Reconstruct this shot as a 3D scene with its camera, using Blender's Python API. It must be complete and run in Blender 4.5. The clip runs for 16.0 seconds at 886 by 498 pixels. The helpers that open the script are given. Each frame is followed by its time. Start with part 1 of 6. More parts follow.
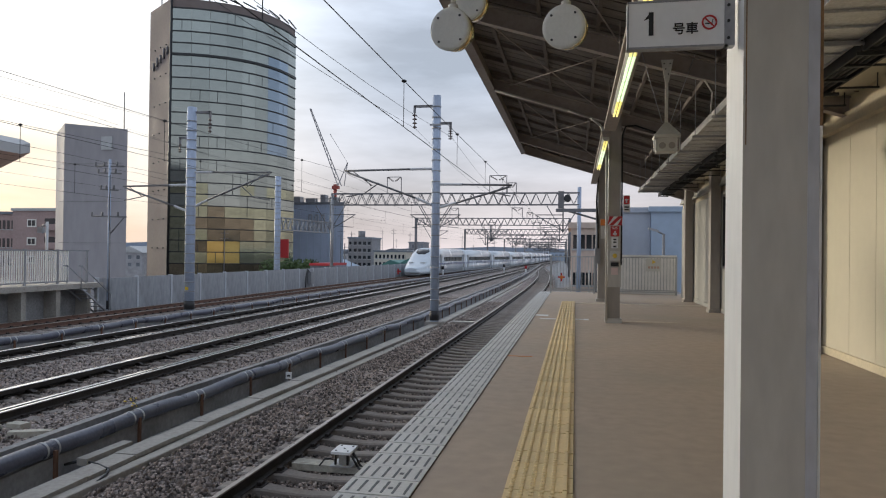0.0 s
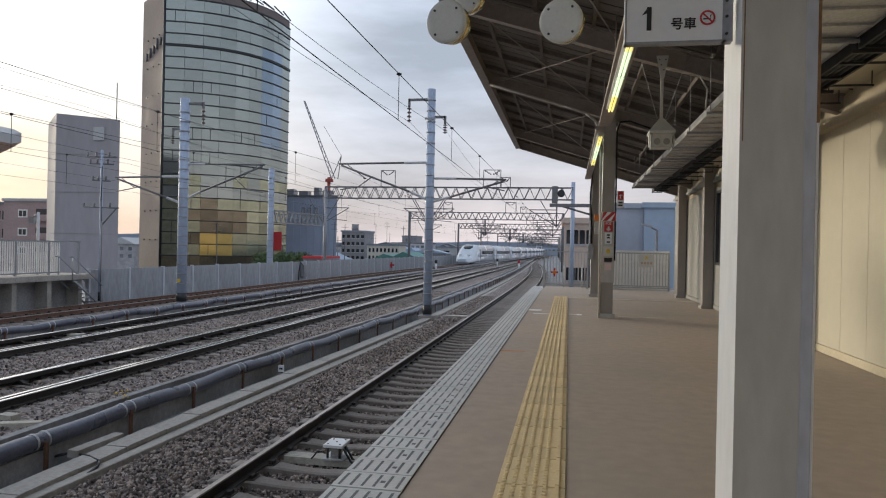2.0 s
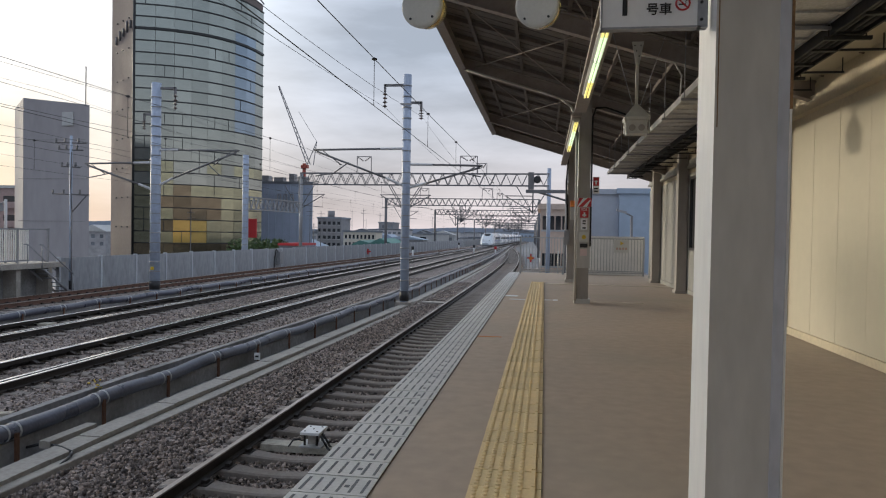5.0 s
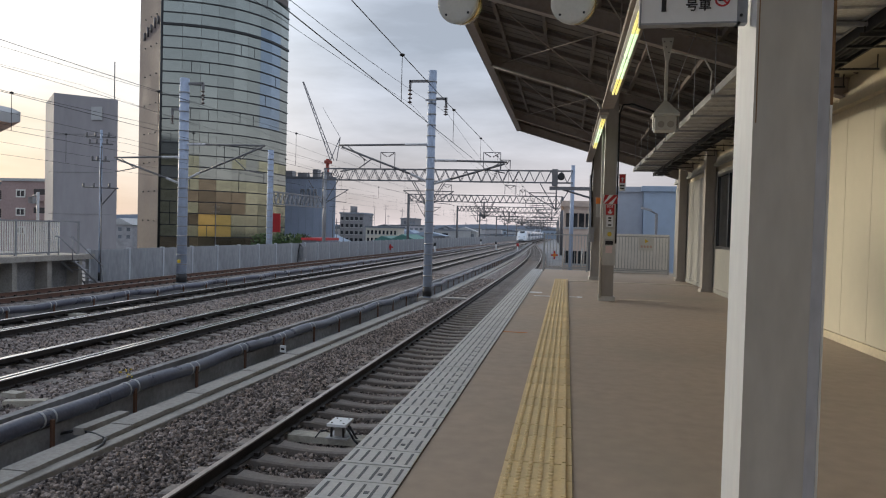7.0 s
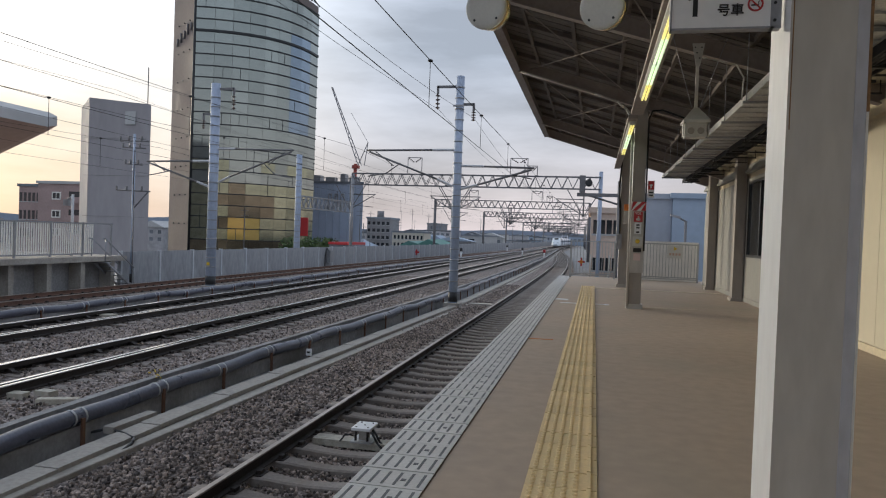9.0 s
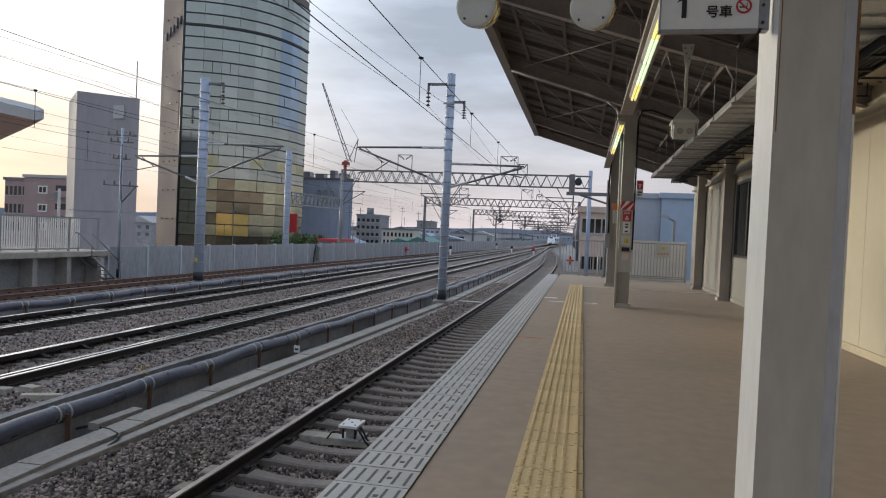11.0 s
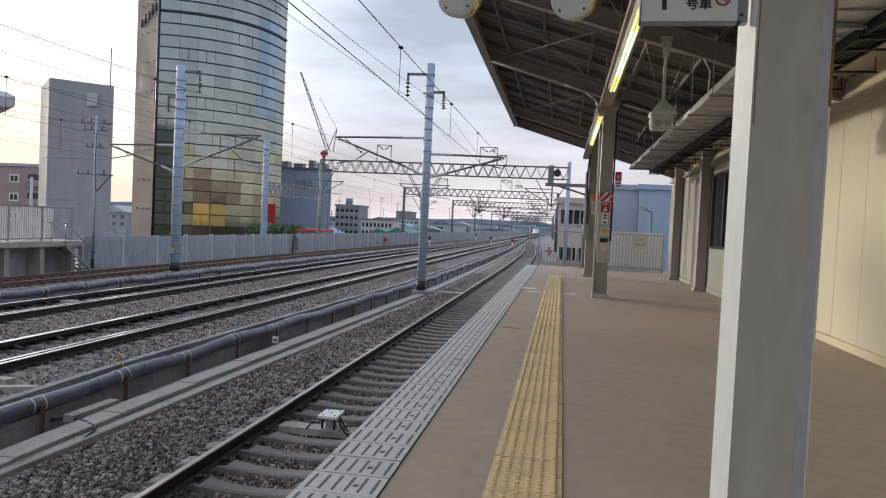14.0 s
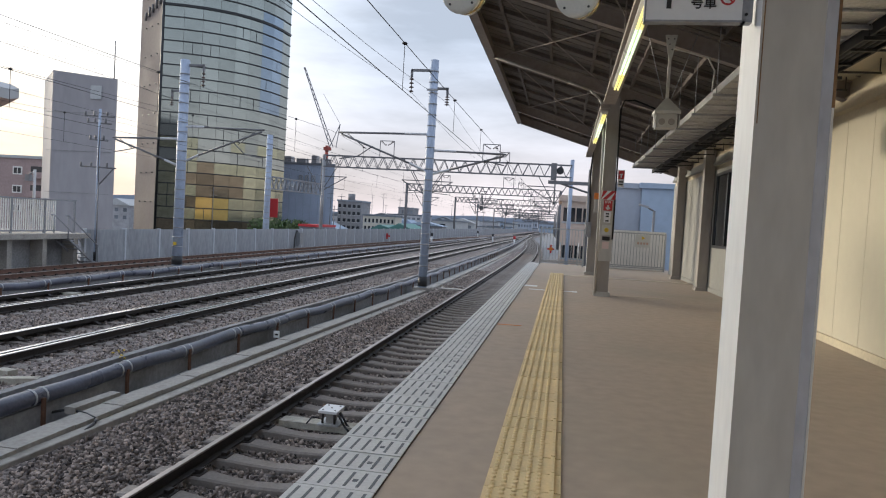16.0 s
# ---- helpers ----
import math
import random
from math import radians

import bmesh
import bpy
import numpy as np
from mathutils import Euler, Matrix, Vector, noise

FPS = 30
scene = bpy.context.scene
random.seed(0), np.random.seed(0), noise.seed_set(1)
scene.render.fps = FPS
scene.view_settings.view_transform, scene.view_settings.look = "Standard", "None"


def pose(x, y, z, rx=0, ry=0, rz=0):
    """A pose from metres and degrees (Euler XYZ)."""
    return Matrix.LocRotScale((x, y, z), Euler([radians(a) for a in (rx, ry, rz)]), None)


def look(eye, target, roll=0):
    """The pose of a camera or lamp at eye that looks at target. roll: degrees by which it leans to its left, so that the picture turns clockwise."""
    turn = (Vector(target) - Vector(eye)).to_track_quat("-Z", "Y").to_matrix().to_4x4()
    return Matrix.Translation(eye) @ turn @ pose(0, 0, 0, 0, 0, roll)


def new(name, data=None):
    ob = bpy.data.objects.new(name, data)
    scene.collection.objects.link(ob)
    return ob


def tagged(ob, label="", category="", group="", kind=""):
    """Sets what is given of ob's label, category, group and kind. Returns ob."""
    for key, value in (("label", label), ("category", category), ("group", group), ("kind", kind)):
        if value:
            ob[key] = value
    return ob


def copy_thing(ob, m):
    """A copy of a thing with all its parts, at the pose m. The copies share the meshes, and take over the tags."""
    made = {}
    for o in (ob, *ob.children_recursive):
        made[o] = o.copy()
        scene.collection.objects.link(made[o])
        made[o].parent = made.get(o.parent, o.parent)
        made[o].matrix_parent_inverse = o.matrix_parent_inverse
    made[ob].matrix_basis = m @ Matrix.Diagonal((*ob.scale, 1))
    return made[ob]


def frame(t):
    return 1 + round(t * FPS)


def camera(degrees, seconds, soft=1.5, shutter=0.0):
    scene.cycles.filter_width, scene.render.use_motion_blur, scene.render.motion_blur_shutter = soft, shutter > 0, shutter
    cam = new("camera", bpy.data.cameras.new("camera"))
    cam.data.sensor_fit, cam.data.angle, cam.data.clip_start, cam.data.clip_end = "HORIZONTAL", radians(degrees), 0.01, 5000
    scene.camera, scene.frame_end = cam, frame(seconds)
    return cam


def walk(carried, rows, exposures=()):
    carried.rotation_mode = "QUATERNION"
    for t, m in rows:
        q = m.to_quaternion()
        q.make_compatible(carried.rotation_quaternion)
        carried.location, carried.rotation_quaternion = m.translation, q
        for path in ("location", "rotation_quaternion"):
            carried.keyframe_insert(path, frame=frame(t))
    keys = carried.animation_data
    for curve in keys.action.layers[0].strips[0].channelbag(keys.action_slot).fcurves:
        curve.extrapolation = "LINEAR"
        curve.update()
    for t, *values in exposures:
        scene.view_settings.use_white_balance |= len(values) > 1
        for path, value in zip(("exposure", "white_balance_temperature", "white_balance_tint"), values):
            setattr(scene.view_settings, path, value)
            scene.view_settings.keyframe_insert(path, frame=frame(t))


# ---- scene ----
cam = camera(64.8, 16.0, soft=1.1)
# seconds, x, y, z, pitch, roll, yaw of the hand-held camera
PATH = [
    (0.0, -0.000, 0.000, 1.500, 0.42, -0.70, 10.77),
    (0.5, -0.003, 0.000, 1.498, 0.36, -0.75, 10.43),
    (1.0, -0.009, 0.008, 1.498, 0.23, -0.89, 10.44),
    (1.5, -0.011, 0.005, 1.499, 0.17, -1.08, 10.47),
    (2.0, -0.011, 0.013, 1.500, -0.06, -1.18, 10.22),
    (2.5, -0.013, 0.025, 1.502, -0.30, -1.29, 9.96),
    (3.0, -0.013, 0.023, 1.500, -0.48, -1.35, 9.79),
    (3.5, -0.011, 0.021, 1.499, -0.54, -1.16, 9.56),
    (4.0, -0.009, 0.034, 1.502, -0.78, -0.73, 8.74),
    (6.5, -0.047, -0.001, 1.498, -1.38, -1.06, 8.17),
    (7.0, -0.077, -0.033, 1.483, -1.48, -1.52, 10.09),
    (7.5, -0.089, -0.022, 1.481, -1.10, -1.63, 11.73),
    (8.0, -0.085, -0.027, 1.479, -1.13, -1.77, 12.41),
    (8.5, -0.080, -0.026, 1.481, -1.08, -1.93, 12.43),
    (11.0, -0.069, -0.019, 1.488, -1.27, -2.56, 11.40),
    (11.5, -0.068, -0.027, 1.486, -1.30, -2.61, 11.33),
    (12.0, -0.071, -0.006, 1.490, -1.63, -2.34, 10.25),
    (12.5, -0.070, -0.015, 1.489, -1.81, -2.30, 9.61),
    (13.0, -0.077, -0.018, 1.489, -1.87, -2.41, 9.61),
    (13.5, -0.080, -0.023, 1.488, -1.92, -2.53, 9.67),
    (14.0, -0.078, -0.021, 1.485, -1.96, -2.70, 9.69),
    (14.5, -0.075, -0.017, 1.489, -2.02, -2.87, 9.75),
    (15.0, -0.074, -0.023, 1.485, -2.08, -3.03, 9.80),
    (15.5, -0.074, -0.014, 1.489, -2.17, -3.13, 9.82),
    (16.0, -0.077, -0.026, 1.485, -2.25, -3.32, 9.87),
]
walk(cam, [(t, pose(x, y, z, 90 + p, r, w)) for t, x, y, z, p, r, w in PATH],
     exposures=((0.0, 0.52, 6150, 10), (3.5, 0.45, 6150, 10), (8.0, 0.37, 6150, 10), (11.0, 0.43, 6120, 10), (16.0, 0.77, 6050, 10)))

# ---------------------------------------------------------------- light
SUN_AZ, SUN_EL = 62.3, 8.5          # degrees left of the platform's line, above the horizon
toward = Vector((-math.sin(radians(SUN_AZ)) * math.cos(radians(SUN_EL)), math.cos(radians(SUN_AZ)) * math.cos(radians(SUN_EL)), math.sin(radians(SUN_EL))))
sun = new("sun", bpy.data.lights.new("sun", "SUN"))
sun.data.energy, sun.data.angle, sun.data.color = 0.80, radians(2.2), (1.0, 0.85, 0.64)
sun.matrix_world = look((0, 0, 60), Vector((0, 0, 60)) - toward)


def make_world():
    w = bpy.data.worlds.new("evening_sky")
    scene.world = w
    w.use_nodes = True
    nt = w.node_tree
    n, l = nt.nodes, nt.links
    n.clear()

    def nd(kind, **kw):
        a = n.new(kind)
        for k, v in kw.items():
            setattr(a, k, v)
        return a
    out, bg = nd("ShaderNodeOutputWorld"), nd("ShaderNodeBackground")
    sky = nd("ShaderNodeTexSky", sky_type="NISHITA", sun_disc=False, sun_elevation=radians(SUN_EL), sun_rotation=radians(-SUN_AZ))
    sky.air_density, sky.dust_density = 1.0, 1.5
    co = nd("ShaderNodeTexCoord")
    sep = nd("ShaderNodeSeparateXYZ")
    l.new(co.outputs["Generated"], sep.inputs[0])
    # cloud veil: height gradient, soft streaks, brighter towards the hidden sun
    ramp = nd("ShaderNodeValToRGB")
    r = ramp.color_ramp
    r.elements[0].position, r.elements[0].color = 0.0, (0.60, 0.52, 0.51, 1)
    r.elements[1].position, r.elements[1].color = 0.75, (0.54, 0.585, 0.665, 1)
    for p, c in ((0.06, (0.60, 0.545, 0.545, 1)), (0.14, (0.555, 0.55, 0.58, 1)), (0.25, (0.505, 0.545, 0.615, 1))):
        e = r.elements.new(p)
        e.color = c
    l.new(sep.outputs[2], ramp.inputs[0])
    mp = nd("ShaderNodeMapping")
    mp.inputs["Scale"].default_value = (1.6, 1.6, 7.0)
    mp.inputs["Rotation"].default_value = (0.12, 0.25, 0.3)
    l.new(co.outputs["Generated"], mp.inputs[0])
    ns = nd("ShaderNodeTexNoise")
    ns.inputs["Scale"].default_value, ns.inputs["Detail"].default_value, ns.inputs["Roughness"].default_value = 1.7, 6.0, 0.55
    l.new(mp.outputs[0], ns.inputs[0])
    mr = nd("ShaderNodeMapRange")
    mr.inputs[1].default_value, mr.inputs[2].default_value = 0.35, 0.68
    mr.inputs[3].default_value, mr.inputs[4].default_value = 0.70, 1.20
    l.new(ns.outputs[0], mr.inputs[0])
    dot = nd("ShaderNodeVectorMath", operation="DOT_PRODUCT")
    dot.inputs[1].default_value = Vector((-0.80, 0.50, 0.30)).normalized()
    nrm = nd("ShaderNodeVectorMath", operation="NORMALIZE")
    l.new(co.outputs["Generated"], nrm.inputs[0])
    l.new(nrm.outputs[0], dot.inputs[0])
    gl = nd("ShaderNodeMapRange", interpolation_type="SMOOTHSTEP")
    gl.inputs[1].default_value, gl.inputs[2].default_value = 0.73, 1.0
    gl.inputs[3].default_value, gl.inputs[4].default_value = 0.0, 1.0
    l.new(dot.outputs["Value"], gl.inputs[0])
    m1 = nd("ShaderNodeMix", data_type="RGBA", blend_type="MULTIPLY")
    m1.inputs[0].default_value = 1.0
    l.new(ramp.outputs[0], m1.inputs[6])
    l.new(mr.outputs[0], m1.inputs[7])
    warm = nd("ShaderNodeValToRGB")
    e = warm.color_ramp.elements
    e[0].position, e[0].color = 0.0, (0.30, 0.17, 0.02, 1)
    e[1].position, e[1].color = 0.30, (0.70, 0.66, 0.58, 1)
    mid = warm.color_ramp.elements.new(0.13)
    mid.color = (0.42, 0.30, 0.12, 1)
    l.new(sep.outputs[2], warm.inputs[0])
    m2 = nd("ShaderNodeMix", data_type="RGBA", blend_type="ADD")
    l.new(gl.outputs[0], m2.inputs[0])
    l.new(m1.outputs[2], m2.inputs[6])
    l.new(warm.outputs[0], m2.inputs[7])
    # bright veil round the sun behind thin cloud
    core = nd("ShaderNodeVectorMath", operation="DOT_PRODUCT")
    core.inputs[1].default_value = Vector((-math.sin(radians(61)), math.cos(radians(61)), 0.21)).normalized()
    l.new(nrm.outputs[0], core.inputs[0])
    cg = nd("ShaderNodeMapRange", interpolation_type="SMOOTHSTEP")
    cg.inputs[1].default_value, cg.inputs[2].default_value = 0.958, 1.0
    l.new(core.outputs["Value"], cg.inputs[0])
    mc = nd("ShaderNodeMix", data_type="RGBA", blend_type="ADD")
    l.new(cg.outputs[0], mc.inputs[0])
    l.new(m2.outputs[2], mc.inputs[6])
    mc.inputs[7].default_value = (7.0, 5.9, 4.0, 1)
    m2 = mc
    sc = nd("ShaderNodeMix", data_type="RGBA", blend_type="MULTIPLY")
    sc.inputs[0].default_value = 1.0
    sc.inputs[7].default_value = (0.08, 0.08, 0.08, 1)
    l.new(sky.outputs[0], sc.inputs[6])
    m3 = nd("ShaderNodeMix", data_type="RGBA")
    m3.inputs[0].default_value = 0.88
    l.new(sc.outputs[2], m3.inputs[6])
    l.new(m2.outputs[2], m3.inputs[7])
    l.new(m3.outputs[2], bg.inputs[0])
    bg.inputs[1].default_value = 0.98
    l.new(bg.outputs[0], out.inputs[0])


make_world()


# ---------------------------------------------------------------- materials
def mat(name, color, rough=0.6, metal=0.0, var=0.18, scale=6.0, bump=0.0, bscale=60.0, stain=None, stretch=(1, 1, 1), rnd=0.0, emit=0.0, coat=0.0):
    """Principled surface with two scales of colour variation, fine relief and an optional stain colour."""
    m = bpy.data.materials.new(name)
    m.use_nodes = True
    nt = m.node_tree
    n, l = nt.nodes, nt.links
    b = n["Principled BSDF"]
    co, mp = n.new("ShaderNodeTexCoord"), n.new("ShaderNodeMapping")
    mp.inputs["Scale"].default_value = stretch
    l.new(co.outputs["Object"], mp.inputs[0])
    fac = []
    for s, d in ((scale, 5.0), (scale * 9.3, 3.0)):
        t = n.new("ShaderNodeTexNoise")
        t.inputs["Scale"].default_value, t.inputs["Detail"].default_value = s, d
        l.new(mp.outputs[0], t.inputs[0])
        fac.append(t)
    add = n.new("ShaderNodeMath")
    add.operation = "ADD"
    l.new(fac[0].outputs[0], add.inputs[0])
    l.new(fac[1].outputs[0], add.inputs[1])
    mr = n.new("ShaderNodeMapRange")
    mr.inputs[1].default_value, mr.inputs[2].default_value = 0.7, 1.3
    mr.inputs[3].default_value, mr.inputs[4].default_value = 1 - var, 1 + var
    l.new(add.outputs[0], mr.inputs[0])
    val = mr.outputs[0]
    if rnd:
        oi, rr, mm = n.new("ShaderNodeObjectInfo"), n.new("ShaderNodeMapRange"), n.new("ShaderNodeMath")
        rr.inputs[3].default_value, rr.inputs[4].default_value = 1 - rnd, 1 + rnd
        mm.operation = "MULTIPLY"
        l.new(oi.outputs["Random"], rr.inputs[0])
        l.new(rr.outputs[0], mm.inputs[0])
        l.new(val, mm.inputs[1])
        val = mm.outputs[0]
    mx = n.new("ShaderNodeMix")
    mx.data_type, mx.blend_type = "RGBA", "MULTIPLY"
    mx.inputs[0].default_value = 1.0
    mx.inputs[6].default_value = (*color, 1)
    l.new(val, mx.inputs[7])
    col = mx.outputs[2]
    if stain:
        st, sr, sm = n.new("ShaderNodeTexNoise"), n.new("ShaderNodeMapRange"), n.new("ShaderNodeMix")
        st.inputs["Scale"].default_value, st.inputs["Detail"].default_value = scale * 0.45, 7.0
        l.new(mp.outputs[0], st.inputs[0])
        sr.inputs[1].default_value, sr.inputs[2].default_value = 0.52, 0.75
        sr.inputs[4].default_value = stain[3]
        l.new(st.outputs[0], sr.inputs[0])
        sm.data_type = "RGBA"
        l.new(sr.outputs[0], sm.inputs[0])
        l.new(col, sm.inputs[6])
        sm.inputs[7].default_value = (*stain[:3], 1)
        col = sm.outputs[2]
    l.new(col, b.inputs["Base Color"])
    rm = n.new("ShaderNodeMapRange")
    rm.inputs[1].default_value, rm.inputs[2].default_value = 0.3, 0.7
    rm.inputs[3].default_value, rm.inputs[4].default_value = max(0.02, rough * 0.85), min(1, rough * 1.15)
    l.new(fac[0].outputs[0], rm.inputs[0])
    l.new(rm.outputs[0], b.inputs["Roughness"])
    b.inputs["Metallic"].default_value = metal
    b.inputs["Coat Weight"].default_value = coat
    if bump:
        t, bp = n.new("ShaderNodeTexNoise"), n.new("ShaderNodeBump")
        t.inputs["Scale"].default_value, t.inputs["Detail"].default_value = bscale, 4.0
        l.new(mp.outputs[0], t.inputs[0])
        bp.inputs["Strength"].default_value, bp.inputs["Distance"].default_value = bump, 0.02
        l.new(t.outputs[0], bp.inputs["Height"])
        l.new(bp.outputs[0], b.inputs["Normal"])
    if emit:
        b.inputs["Emission Color"].default_value = (*color, 1)
        b.inputs["Emission Strength"].default_value = emit
    return m


def ballast_material(name, light, dark):
    """Crushed stone: cells of differing grey and brown with relief."""
    m = mat(name, light, 0.95, var=0.25, scale=0.7)
    nt = m.node_tree
    n, l = nt.nodes, nt.links
    b = n["Principled BSDF"]
    co, vo = n.new("ShaderNodeTexCoord"), n.new("ShaderNodeTexVoronoi")
    vo.inputs["Scale"].default_value = 19.0
    l.new(co.outputs["Object"], vo.inputs[0])
    sep = n.new("ShaderNodeSeparateColor")
    l.new(vo.outputs["Color"], sep.inputs[0])
    old = b.inputs["Base Color"].links[0].from_socket
    mx = n.new("ShaderNodeMix")
    mx.data_type = "RGBA"
    l.new(sep.outputs[0], mx.inputs[0])
    mx.inputs[6].default_value = (*dark, 1)
    l.new(old, mx.inputs[7])
    l.new(mx.outputs[2], b.inputs["Base Color"])
    bp = n.new("ShaderNodeBump")
    bp.inputs["Strength"].default_value, bp.inputs["Distance"].default_value = 1.0, 0.05
    bp.invert = True
    l.new(vo.outputs["Distance"], bp.inputs["Height"])
    l.new(bp.outputs[0], b.inputs["Normal"])
    return m


